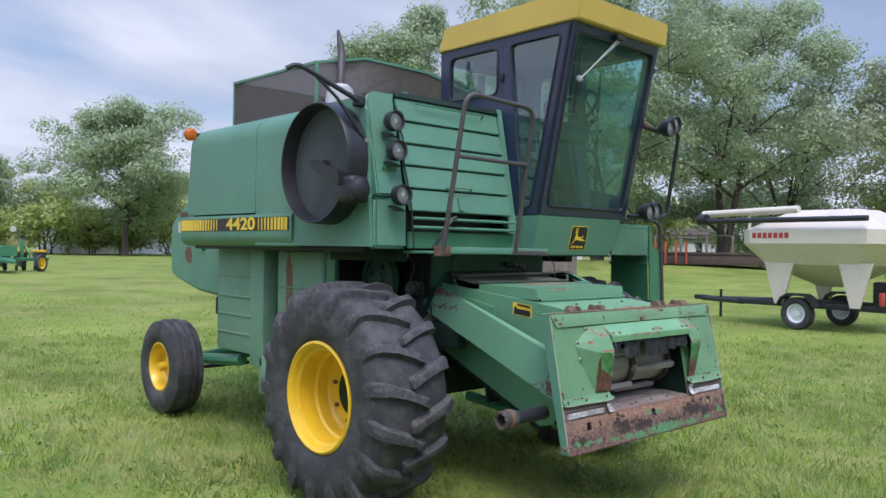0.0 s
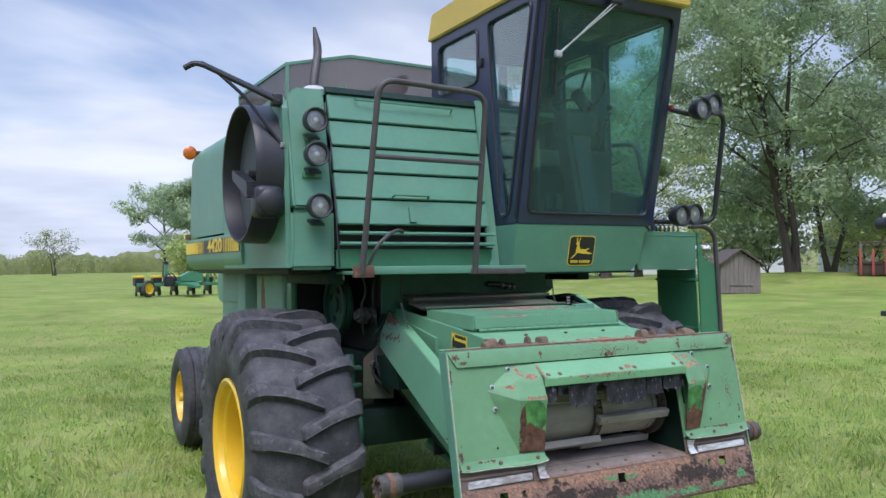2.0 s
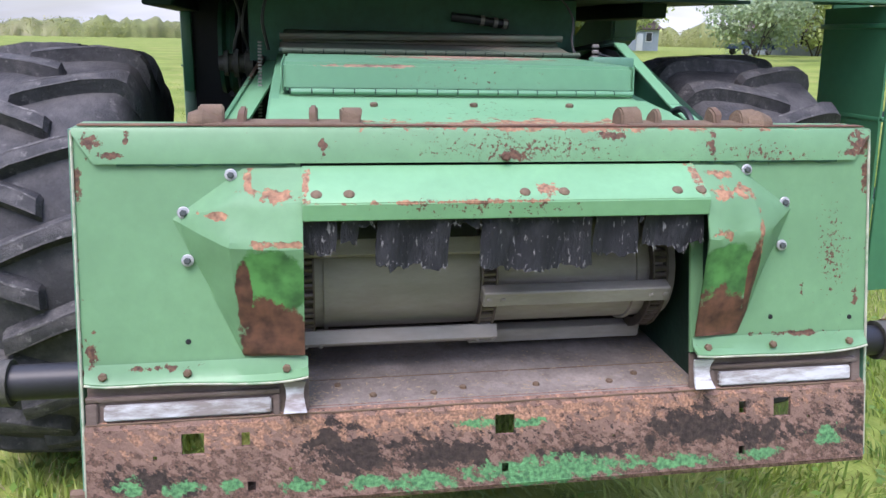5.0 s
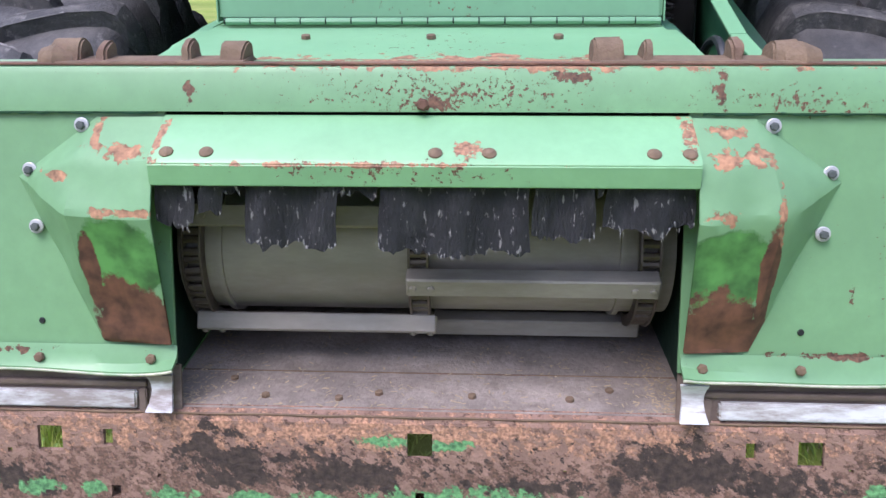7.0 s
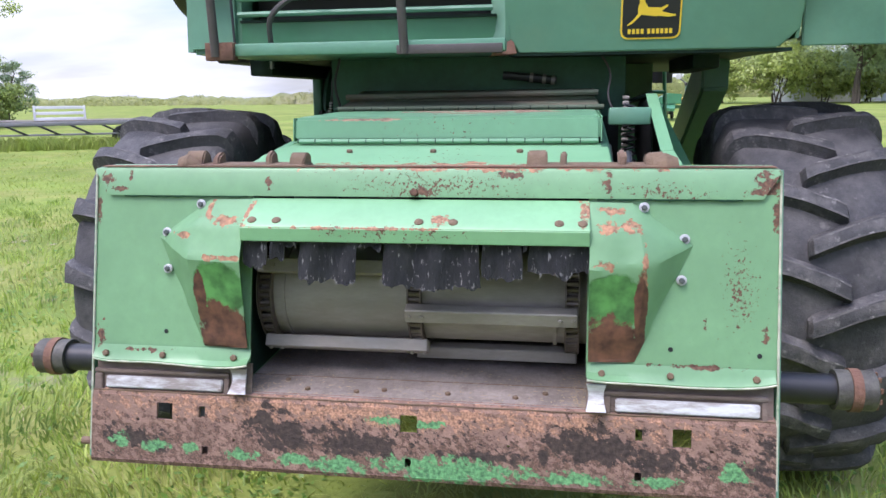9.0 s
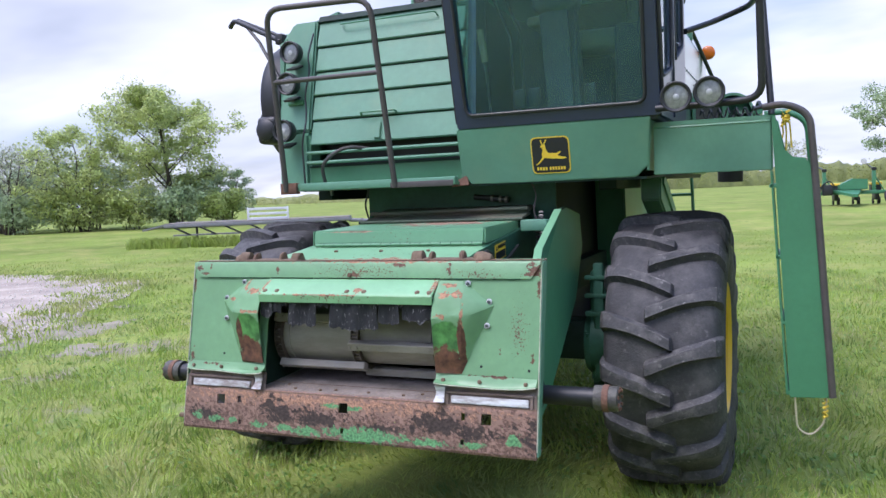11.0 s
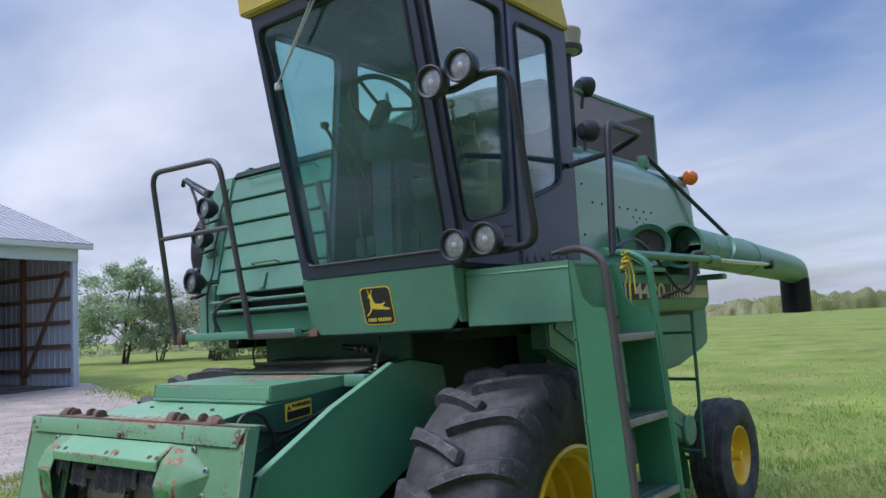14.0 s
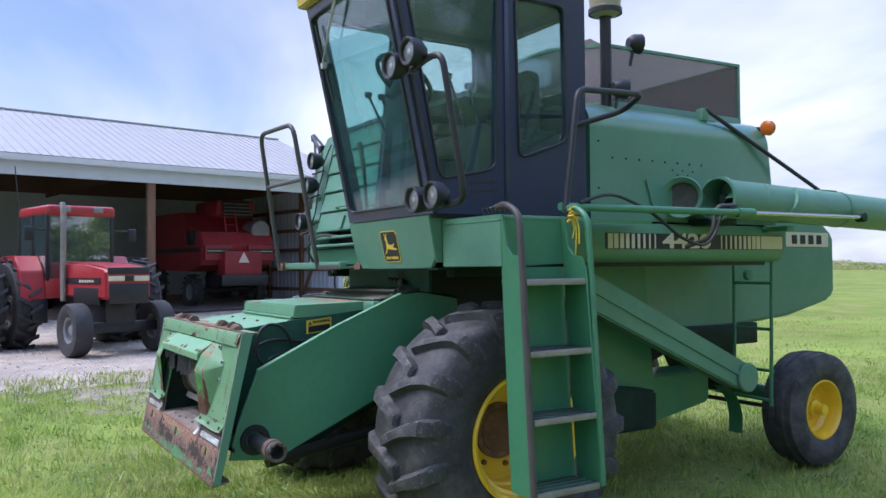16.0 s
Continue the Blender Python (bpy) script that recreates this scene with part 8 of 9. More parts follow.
    u = np.cross(face, rg.normal(size=(leaves, 3)))
    u /= np.linalg.norm(u, axis=1, keepdims=True)
    w = np.cross(face, u)
    s1 = (size * (0.6 + 0.8 * rg.random(leaves)))[:, None]
    quad = np.stack([pos - u * s1, pos + w * s1 * 0.5, pos + u * s1, pos - w * s1 * 0.5], 1).reshape(-1, 3)
    crown = mesh_from("crown", quad, np.arange(leaves * 4).reshape(-1, 4), mat)
    crown.parent = th
    return th


tree((35.5, 26.5), 17.5, 8.0, 21, 88000, 0.108, M_leaf, stems=3, bare=0.12)
tree((43.0, 22.5), 18.5, 8.0, 22, 70000, 0.108, M_leaf, stems=2, bare=0.12)
tree((32.0, 38.0), 17.5, 7.5, 23, 66000, 0.114, M_leaf, stems=2, bare=0.20)
tree((42.0, 46.0), 15.5, 8.0, 24, 48000, 0.112, M_leaf_light, stems=2, bare=0.16)
tree((52.0, 36.0), 15.0, 8.0, 25, 32000, 0.124, M_leaf, stems=2)
tree((46.0, 12.0), 14.0, 6.0, 26, 27540, 0.124, M_leaf_dull, stems=2, label="thin pale spring tree with open crown")
tree((25.0, 74.0), 14.5, 6.8, 27, 56000, 0.150, M_leaf, stems=2, bare=0.12, clump=1.0)
tree((16.0, 88.0), 11.5, 4.0, 28, 24000, 0.149, M_leaf, stems=2, bare=0.14, clump=1.0)
tree((14.0, 100.0), 11.0, 5.0, 29, 10710, 0.161, M_leaf, stems=1, bare=0.2)
tree((-24.8, 26.8), 6.9, 3.2, 30, 30000, 0.065, M_leaf_light, stems=2, bare=0.12)
tree((-28.0, 24.5), 4.8, 2.3, 31, 11000, 0.065, M_leaf_light, stems=3, bare=0.06)
tree((-22.9, 28.5), 3.0, 1.2, 32, 5600, 0.055, M_leaf, stems=2, bare=0.1)
tree((-36.5, 21.0), 5.2, 2.6, 33, 20000, 0.071, M_leaf, stems=2, bare=0.08)
tree((-33.0, 24.0), 4.4, 2.6, 34, 1609, 0.055, M_leaf_dull, stems=3, bare=0.15, label="bare grey shrubby tree with few leaves")
tree((-30.5, 22.5), 3.8, 2.2, 35, 1150, 0.055, M_leaf_dull, stems=3, bare=0.15, label="bare grey shrubby tree with few leaves")
tree((21.0, 86.0), 7.0, 4.2, 36, 8568, 0.137, M_leaf_light, stems=2)
tree((40.0, 96.0), 10.0, 5.0, 37, 10710, 0.161, M_leaf_light, stems=2)
tree((27.0, 105.0), 9.0, 4.5, 38, 10710, 0.161, M_leaf, stems=2)
tree((4.0, 150.0), 8.0, 4.2, 39, 2070, 0.142, M_leaf_dull, stems=3, label="pale nearly bare far tree")
tree((56.0, 24.0), 14.0, 7.5, 43, 27000, 0.135, M_leaf, stems=3, bare=0.06)
tree((60.0, 12.0), 13.0, 7.0, 44, 23400, 0.135, M_leaf_dull, stems=3, bare=0.06)
for x, y, h, w, sd in ((50, 40, 5.0, 4.5, 50), (58, 52, 5.5, 5.0, 51), (48, 58, 4.5, 4.5, 52), (62, 40, 6.0, 5.0, 53), (40, 66, 4.5, 4.5, 54), (50, 72, 5.5, 5.0, 55), (64, 30, 6.0, 5.0, 56), (66, 8, 6.0, 5.0, 57), (56, 4, 5.0, 4.5, 58), (33, 82, 5.0, 5.0, 59)):
    tree((x, y), h, w, sd, 4500, 0.22, M_leaf_light if sd % 2 else M_leaf, stems=3, bare=0.04, label="low leafy bush under the far trees", clump=1.0)
for x, y, sd in ((20, 80, 60), (25, 83, 61), (30, 86, 62), (15, 84, 63)):
    tree((x, y), 4.2, 3.6, sd, 5000, 0.20, M_leaf_light, stems=3, bare=0.04, label="low leafy bush under the far trees", clump=1.0)
for x, y, sd in ((-30, 27, 70), (-34, 26, 72), (-38, 24, 73), (-41, 20, 76)):
    tree((x, y), 2.6 + 0.5 * (sd % 3), 2.6, sd, 4200, 0.10, M_leaf_dull if sd % 2 else M_leaf, stems=3, bare=0.03, label="scrubby grey-green bush at the field's edge", clump=1.0)
for x, y, h, w, sd in ((-26.2, 25.6, 1.5, 1.7, 80), (-24.2, 26.3, 1.7, 1.6, 81), (-28.6, 24.0, 1.7, 1.8, 82), (-30.5, 22.9, 1.4, 1.7, 83), (-23.0, 27.6, 1.5, 1.3, 84)):
    tree((x, y), h, w, sd, 5200, 0.075, M_leaf if sd % 2 else M_leaf_light, stems=4, bare=0.0, label="dense low bush under the field's trees", clump=1.0)
# reflected side: trees behind the camera, closing the place
tree((16.0, -32.0), 13.0, 6.0, 40, 30600, 0.182, M_leaf, stems=2, bare=0.15)
tree((27.0, -24.0), 12.0, 6.0, 41, 30600, 0.182, M_leaf, stems=2, bare=0.15)
tree((-4.0, -40.0), 12.0, 6.0, 42, 5000, 0.36, M_leaf, stems=2, bare=0.15)

# far hedges and woods round the meadow
rg = np.random.default_rng(5)
pos, sizes = [], []
for az in np.arange(-180, 180, 0.55):
    d = 190 + 45 * math.sin(az * 0.09) + rg.uniform(-18, 18)
    if abs(az + 68) < 24:
        d = 75
    tall = (4.6 + 3.6 * (0.5 + 0.5 * math.sin(az * 0.7 + 2 * math.sin(az * 0.23))) * rg.random() + 1.5 * (rg.random() < 0.12)) * d / 200
    tall *= 0.40 + 0.46 * smooth(-24, -9, az)
    core_top = (4.6 + 1.4 * (0.5 + 0.5 * math.sin(az * 0.7 + 2 * math.sin(az * 0.23))) + 1.6 * noise.noise((az * 0.9, 0, 0)) + 1.3 * noise.noise((az * 2.6, 3, 0))) * d / 200 * (0.42 + 0.5 * smooth(-24, -9, az))
    tall = min(tall, core_top * 1.06)
    n = 150
    q = np.stack([rg.normal(0, 1.7, n), rg.normal(0, 2.2, n), np.abs(rg.random(n)) ** 0.8 * tall], -1)
    q[:, :2] *= (1.15 - 0.5 * q[:, 2:] / max(tall, 1))
    q += [d * math.sin(radians(az)), d * math.cos(radians(az)), 0.2]
    pos.append(q)
    sizes.append(np.full(n, 0.15 * d / 190))
pos, sizes = np.concatenate(pos), np.concatenate(sizes)
n = len(pos)
u = rg.normal(size=(n, 3))
u /= np.linalg.norm(u, axis=1, keepdims=True)
w = np.cross(u, rg.normal(size=(n, 3)))
w /= np.linalg.norm(w, axis=1, keepdims=True)
s1 = (sizes * (0.6 + 0.9 * rg.random(n)))[:, None]
quad = np.stack([pos - u * s1, pos + w * s1 * 0.7, pos + u * s1, pos - w * s1 * 0.7], 1).reshape(-1, 3)
M_hedge = leaf_material("far_spring_scrub", (0.255, 0.285, 0.088), through_part=0.3, island=0.2, dirt=(0.27, 0.245, 0.12), dirt_at=(0.54, 0.66), dirt_scale=0.05)
quad_faces = np.arange(n * 4).reshape(-1, 4)
core_v, core_f = [], []
steps = np.arange(-180, 180, 0.25)
for k, az in enumerate(steps):
    d = 196 + 45 * math.sin(az * 0.09)
    if abs(az + 68) < 24:
        d = 77
    tall = (4.6 + 1.4 * (0.5 + 0.5 * math.sin(az * 0.7 + 2 * math.sin(az * 0.23))) + 1.6 * noise.noise((az * 0.9, 0, 0)) + 1.3 * noise.noise((az * 2.6, 3, 0))) * d / 200 * (0.42 + 0.5 * smooth(-24, -9, az))
    for dd, zz in ((-3.5, 0.0), (-2.8, 0.55), (-1.2, 0.92), (0.5, 1.0), (3.0, 0.0)):
        rr = d + dd + 1.5 * noise.noise((az * 3, dd, 5))
        core_v.append((rr * math.sin(radians(az)), rr * math.cos(radians(az)), 0.2 + zz * tall))
m_ = len(steps)
for k in range(m_):
    for j in range(4):
        core_f.append((n * 4 + k * 5 + j, n * 4 + ((k + 1) % m_) * 5 + j, n * 4 + ((k + 1) % m_) * 5 + j + 1, n * 4 + k * 5 + j + 1))
quad, quad_faces = np.concatenate([quad, np.array(core_v)]), np.concatenate([quad_faces, np.array(core_f)])
tagged(mesh_from("far_hedge", quad, quad_faces, M_hedge), "far hedge and scrub woods in early leaf", "hedge", kind="stuff")


# ---- the open shed ----
M_steelroof = material("ribbed_grey_steel_roof", (0.40, 0.395, 0.395), 0.55, metal=0.15, vary=0.06, scale=1.5, fine=20, dirt=(0.36, 0.34, 0.34), dirt_at=(0.5, 0.8))
M_siding = material("pale_blue_grey_siding", (0.55, 0.61, 0.68), 0.55, vary=0.06, scale=1.5, fine=20, dirt=(0.46, 0.50, 0.54))
M_trim = material("white_trim", (0.66, 0.68, 0.70), 0.5, vary=0.05)
M_deckwood = material("dark_weathered_deck_wood", (0.085, 0.062, 0.05), 0.9, vary=0.3, scale=2, fine=30, bump=0.3)
M_timber = material("brown_timber", (0.20, 0.115, 0.07), 0.85, vary=0.25, scale=2, fine=30, bump=0.3, stretch=(4, 4, 0.6))
M_red = material("red_machine_paint", (0.40, 0.030, 0.036), 0.35, vary=0.12, scale=2, fine=20, dirt=(0.20, 0.05, 0.045), dirt_at=(0.55, 0.85), coat=0.3)
M_grey = material("grey_machine_paint", (0.22, 0.22, 0.23), 0.5, vary=0.15)
M_cream = material("cream_painted_steel", (0.66, 0.60, 0.50), 0.45, vary=0.06, scale=1.5, fine=15, dirt=(0.48, 0.42, 0.33), dirt_at=(0.55, 0.8))
M_plaintyre = material("dusty_tyre", (0.045, 0.045, 0.046), 0.85, vary=0.25, scale=6, fine=50, dirt=(0.10, 0.095, 0.09))
M_board = material("weathered_grey_boards", (0.20, 0.175, 0.15), 0.9, vary=0.3, scale=2, fine=30, bump=0.5, stretch=(6, 6, 0.5))
M_darkglass = glass("dark_vehicle_glass", (0.30, 0.38, 0.39), 0.26, haze=0.06)

shed = thing("machine_shed", "open-fronted pale steel machine shed with timber posts", "shed", (-23.0, 11.5, ground_z(-23, 11.5) - 0.02), turn=-80.2)
LONG, DEEP, EAVE, RIDGE = 29.0, 11.4, 4.72, 7.08
part("end_wall", slab([(0, 0.0, 0), (0, -DEEP, 0), (0, -DEEP, EAVE), (0, -DEEP / 2, RIDGE - 0.08), (0, 0.0, EAVE)], 0.05), M_siding, shed, "pale blue-grey ribbed end wall")
part("far_end_wall", slab([(LONG, 0.0, 0), (LONG, 0.0, EAVE), (LONG, -DEEP / 2, RIDGE - 0.08), (LONG, -DEEP, EAVE), (LONG, -DEEP, 0)], 0.05), M_siding, shed)
part("back_wall", slab([(0, -DEEP, 0), (LONG, -DEEP, 0), (LONG, -DEEP, EAVE), (0, -DEEP, EAVE)][::-1], 0.05), M_siding, shed)
M_dirtfloor = material("trodden_dirt", (0.095, 0.082, 0.070), 0.95, vary=0.3, scale=1.5, fine=20, bump=0.6)
part("dirt_floor", box(0.08, LONG - 0.08, -DEEP + 0.08, -0.10, 0.0, 0.055, 0.0), M_dirtfloor, shed, "dark trodden dirt floor")
rib = None
for k in range(38):
    m = Matrix.Translation((-0.012 + 0.07, -0.15 - k * 0.30, 0))
    rib = again(rib, m) if rib else part("siding_rib", box(-0.02, 0.02, -0.03, 0.03, 0.02, 4.68, 0.008, 1), M_siding, shed, "", m)
part("fascia", box(-0.05, LONG, 0.0, 0.10, 4.19, 4.70, 0.01), M_siding, shed, "pale blue-grey fascia above the open front")
part("eave_trim", box(-0.45, LONG + 0.3, 0.30, 0.36, 4.59, 4.79, 0.01), M_trim, shed)
part("soffit", box(-0.45, LONG + 0.3, 0.10, 0.30, 4.61, 4.65, 0.0), M_trim, shed)
for s, y0 in ((1, 0.36), (-1, -DEEP - 0.36)):
    panel = None
    for k in range(33):
        m = Matrix.Translation((-0.45 + k * 0.9, 0, 0))
        if panel is None:
            bm = slab([(0, y0, 4.76), (0.9, y0, 4.76), (0.9, -DEEP / 2, RIDGE), (0, -DEEP / 2, RIDGE)][::s], 0.03)
            for j in range(3):
                x = 0.02 + j * 0.30
                slab([(x, y0, 4.785), (x + 0.05, y0, 4.785), (x + 0.05, -DEEP / 2, RIDGE + 0.025), (x, -DEEP / 2, RIDGE + 0.025)][::s], 0.03, bm=bm)
            panel = part("roof_panel", bm, M_steelroof, shed, "", m)
        else:
            again(panel, m)
part("ridge_cap", box(-0.5, LONG + 0.4, -DEEP / 2 - 0.18, -DEEP / 2 + 0.18, RIDGE - 0.01, RIDGE + 0.06, 0.02), M_steelroof, shed)
for x in (7.3, 14.4, 21.6):
    part("post", box(x - 0.13, x + 0.13, -0.16, 0.0, 0, 4.21, 0.01), M_timber, shed, "brown timber post")
part("corner_post", box(-0.02, 0.14, -0.10, 0.06, 0, 4.21, 0.01), M_siding, shed)
part("corner_trim", box(-0.03, 0.0, 0.0, 0.10, 0, 4.19, 0.004), M_trim, shed)
for z in (0.5, 1.3, 2.1, 2.9, 3.7):
    part("girt", box(0.05, 0.16, -DEEP, -0.12, z, z + 0.14, 0.004), M_timber, shed)
for y in (-2.6, -5.2, -7.8):
    part("wall_post", box(0.06, 0.22, y - 0.08, y + 0.08, 0, 4.6, 0.006), M_timber, shed)
part("brace", slab([(0.2, -0.2, 3.9), (0.2, -0.35, 3.9), (0.2, -2.5, 0.4), (0.2, -2.35, 0.4)], 0.06), M_timber, shed)
# Brown sheets added under the steel roof to keep its underside dark
for s_, y0 in ((1, 0.05), (-1, -DEEP - 0.05)):
    part("roof_shade_lining", slab([(0.06, y0, 4.70), (LONG - 0.06, y0, 4.70), (LONG - 0.06, -DEEP / 2, RIDGE - 0.10), (0.06, -DEEP / 2, RIDGE - 0.10)][::s_], 0.02), M_timber, shed)
for k in range(5):
    x = 0.3 + k * 7.1
    part("truss", slab([(x, -0.1, 4.53), (x, -DEEP + 0.1, 4.53), (x, -DEEP + 0.1, 4.66), (x, -DEEP / 2, RIDGE - 0.20), (x, -0.1, 4.66)], 0.06), M_timber, shed)


def plain_wheel(name, parent, at, r, w, rim_r, rim_mat, sides=28, lugs=0):
    """A farm wheel turned about the thing's own y axis."""
    h = w / 2
    hub = part(name, lathe([(-h * 0.5, 0), (-h * 0.5, rim_r * 0.4), (h * 0.5, rim_r * 0.4), (h * 0.5, 0)], (0, 0, 0), (0, 1, 0), 16), rim_mat, parent, "", at)
    part("tyre", lathe([(-h * 0.7, rim_r), (-h, rim_r + (r - rim_r) * 0.4), (-h * 0.95, r * 0.94), (-h * 0.7, r * 0.99), (0, r), (h * 0.7, r * 0.99), (h * 0.95, r * 0.94), (h, rim_r + (r - rim_r) * 0.4), (h * 0.7, rim_r)], (0, 0, 0), (0, 1, 0), sides * 2), M_plaintyre, hub, "dusty black farm tyre")
    part("rim", lathe([(-h * 0.72, rim_r * 1.02), (-h * 0.6, rim_r * 0.9), (-h * 0.1, rim_r * 0.85), (0, 0.0), (h * 0.1, rim_r * 0.85), (h * 0.6, rim_r * 0.9), (h * 0.72, rim_r * 1.02)], (0, 0, 0), (0, 1, 0), sides), rim_mat, hub)
    for row in (-1, 1) if lugs else ():
        first = None
        for k in range(lugs):
            m = Matrix.Rotation(2 * math.pi * (k + (0.5 if row > 0 else 0)) / lugs, 4, "Y")
            if first is None:
                first = part("tread_lug", slab([(-0.05 * r, row * h * 1.0, r * 0.99), (0.03 * r, row * h * 1.0, r * 0.99), (0.20 * r, -row * h * 0.1, r * 0.985), (0.12 * r, -row * h * 0.1, r * 0.985)][::row], 0.06), M_plaintyre, hub, "", m @ Matrix.Translation((0, 0, 0.05)))
            else:
                again(first, m @ Matrix.Translation((0, 0, 0.05)))
    return hub


# ---- red tractor in the yard ----
tr = thing("tractor", "red farm tractor with dual rear wheels on the gravel", "tractor", (-14.1, 0.9, 0.0), turn=14)
part("chassis", box(-0.4, 2.9, -0.30, 0.30, 0.55, 1.12, 0.04), M_black, tr)
part("front_axle", box(2.62, 2.88, -0.75, 0.75, 0.42, 0.62, 0.03), M_black, tr)
part("rear_axle", rod((0, -1.8, 0.9), (0, 1.8, 0.9), 0.11), M_black, tr)
for y, lug in ((-1.62, 18), (-0.98, 18), (0.98, 18), (1.62, 18)):
    plain_wheel("rear_wheel", tr, (0, y, 0.90), 0.90, 0.46, 0.50, M_grey, 24, lug)
for y in (-0.80, 0.80):
    plain_wheel("front_wheel", tr, (2.75, y, 0.50), 0.50, 0.34, 0.24, M_grey, 20, 0)
hd_ = part("hood", extrude_y([(0.9, 1.10), (0.9, 1.80), (2.4, 1.74), (3.15, 1.66), (3.25, 1.58), (3.25, 1.05)], -0.43, 0.43, bevel=0.05, seg=3), M_red, tr, "red sloping hood with black grille")
part("grille", box(3.24, 3.27, -0.38, 0.38, 0.98, 1.36, 0.01), M_black, hd_)
part("grille_top", box(3.22, 3.262, -0.40, 0.40, 1.53, 1.66, 0.01), M_black, hd_)
for y in (-0.24, 0.24):
    part("headlight", box(3.24, 3.275, y - 0.15, y + 0.15, 1.40, 1.50, 0.01), M_label_cream, hd_)
part("name_plate", box(3.25, 3.276, -0.09, 0.09, 1.40, 1.50, 0.005), M_black, hd_)
for y in (-1, 1):
    part("side_stripe", box(1.2, 3.0, min(y * 0.431, y * 0.436), max(y * 0.431, y * 0.436), 1.34, 1.46, 0.0), M_black, hd_)
    for q in range(6):
        part("stripe_bar", box(2.0 + q * 0.12, 2.08 + q * 0.12, min(y * 0.436, y * 0.439), max(y * 0.436, y * 0.439), 1.375, 1.425, 0.0), M_label_cream, hd_)
    part("side_grille", box(1.7, 2.9, min(y * 0.40, y * 0.434), max(y * 0.40, y * 0.434), 0.95, 1.28, 0.01), M_black, hd_)
    part("fender", extrude_y([(-0.75, 1.25), (-0.70, 1.70), (-0.3, 1.92), (0.5, 1.92), (0.85, 1.60), (0.95, 1.0), (0.80, 1.0), (0.68, 1.5), (0.4, 1.80), (-0.3, 1.80), (-0.6, 1.6)], min(y * 0.70, y * 1.15), max(y * 0.70, y * 1.15), bevel=0.02), M_red, tr, "red fender")
    part("mirror_arm", rod((0.95, y * 0.70, 2.45), (1.05, y * 1.05, 2.45), 0.015, 8), M_black, tr)
    part("mirror", box(1.03, 1.08, y * 1.05 - 0.09, y * 1.05 + 0.09, 2.22, 2.50, 0.02), M_black, tr)
tc = part("cab_base", box(-0.65, 0.95, -0.70, 0.70, 1.05, 1.45, 0.03), M_red, tr)
for x, y in ((-0.62, -0.68), (-0.62, 0.68), (0.92, -0.66), (0.92, 0.66), (0.2, -0.69), (0.2, 0.69)):
    part("pillar", box(x - 0.035, x + 0.035, y - 0.035, y + 0.035, 1.4, 2.78, 0.01), M_black, tc)
for pts in ([(0.93, -0.63, 1.42), (0.93, 0.63, 1.42), (0.93, 0.63, 2.76), (0.93, -0.63, 2.76)], [(-0.63, 0.64, 1.42), (-0.63, -0.64, 1.42), (-0.63, -0.64, 2.76), (-0.63, 0.64, 2.76)],
            [(-0.6, -0.69, 1.42), (0.9, -0.69, 1.42), (0.9, -0.69, 2.76), (-0.6, -0.69, 2.76)], [(0.9, 0.69, 1.42), (-0.6, 0.69, 1.42), (-0.6, 0.69, 2.76), (0.9, 0.69, 2.76)]):
    part("cab_pane", slab(pts, 0.01), M_darkglass, tc).visible_shadow = False
rf = part("cab_roof", box(-0.66, 1.02, -0.70, 0.70, 2.74, 2.96, 0.06, 3), M_red, tr, "red cab roof with lamps")
for y in (-0.55, -0.33, 0.33, 0.55):
    part("roof_lamp", box(1.01, 1.04, y - 0.10, y + 0.10, 2.82, 2.93, 0.01), M_lens if abs(y) < 0.5 else M_red, rf)
part("seat_back", box(-0.3, -0.1, -0.25, 0.25, 1.45, 2.2, 0.05), M_black, tr)
part("exhaust", tube(rounded([(1.35, -0.50, 1.0), (1.35, -0.50, 2.86), (1.30, -0.50, 2.98)], 0.06), 0.055, 14), M_steel, tr, "tall grey exhaust pipe")
part("aerial", rod((-0.6, -0.7, 2.9), (-0.75, -0.75, 3.9), 0.012, 6), M_black, tr)
part("steps", box(0.55, 0.95, -0.95, -0.65, 0.55, 1.05, 0.02), M_black, tr)
part("side_tank", box(0.6, 1.5, 0.35, 0.75, 0.55, 1.0, 0.05), M_black, tr)

# ---- red combine inside the shed ----
# Darker copy of the red paint, with the shed's shade in its colour
M_shadered = material("shaded_dark_red_paint", (0.30, 0.025, 0.034), 0.55, vary=0.2, scale=2, fine=20, dirt=(0.15, 0.05, 0.045), dirt_at=(0.5, 0.8))
rc = thing("parked_combine", "red combine harvester parked nose-in inside the shed", "combine harvester", (-24.4, 8.0, ground_z(-24.4, 8.0)), turn=180 + 10)
part("body", extrude_y([(0.2, 1.55), (0.0, 2.3), (0.25, 2.75), (1.2, 3.0), (1.8, 3.55), (5.4, 3.55), (5.4, 1.4), (1.2, 1.3)], -1.45, 1.45, bevel=0.04), M_shadered, rc, "red body with black side stripe")
part("stripe", box(0.25, 5.2, 1.452, 1.458, 2.02, 2.18, 0.0), M_black, rc)
part("stripe", box(0.25, 5.2, -1.458, -1.452, 2.02, 2.18, 0.0), M_black, rc)
for y0, y1 in ((-1.40, -0.32), (0.32, 1.40)):
    rp = part("rear_panel", box(-0.10, 0.02, y0, y1, 1.70, 2.28, 0.02), M_shadered, rc)
    part("rear_band", box(-0.112, -0.10, y0 + 0.06, y1 - 0.06, 1.96, 2.14, 0.0), M_black, rp)
    part("rear_line", box(-0.118, -0.11, y0 + 0.06, y1 - 0.06, 2.035, 2.06, 0.0), M_label_cream, rp)
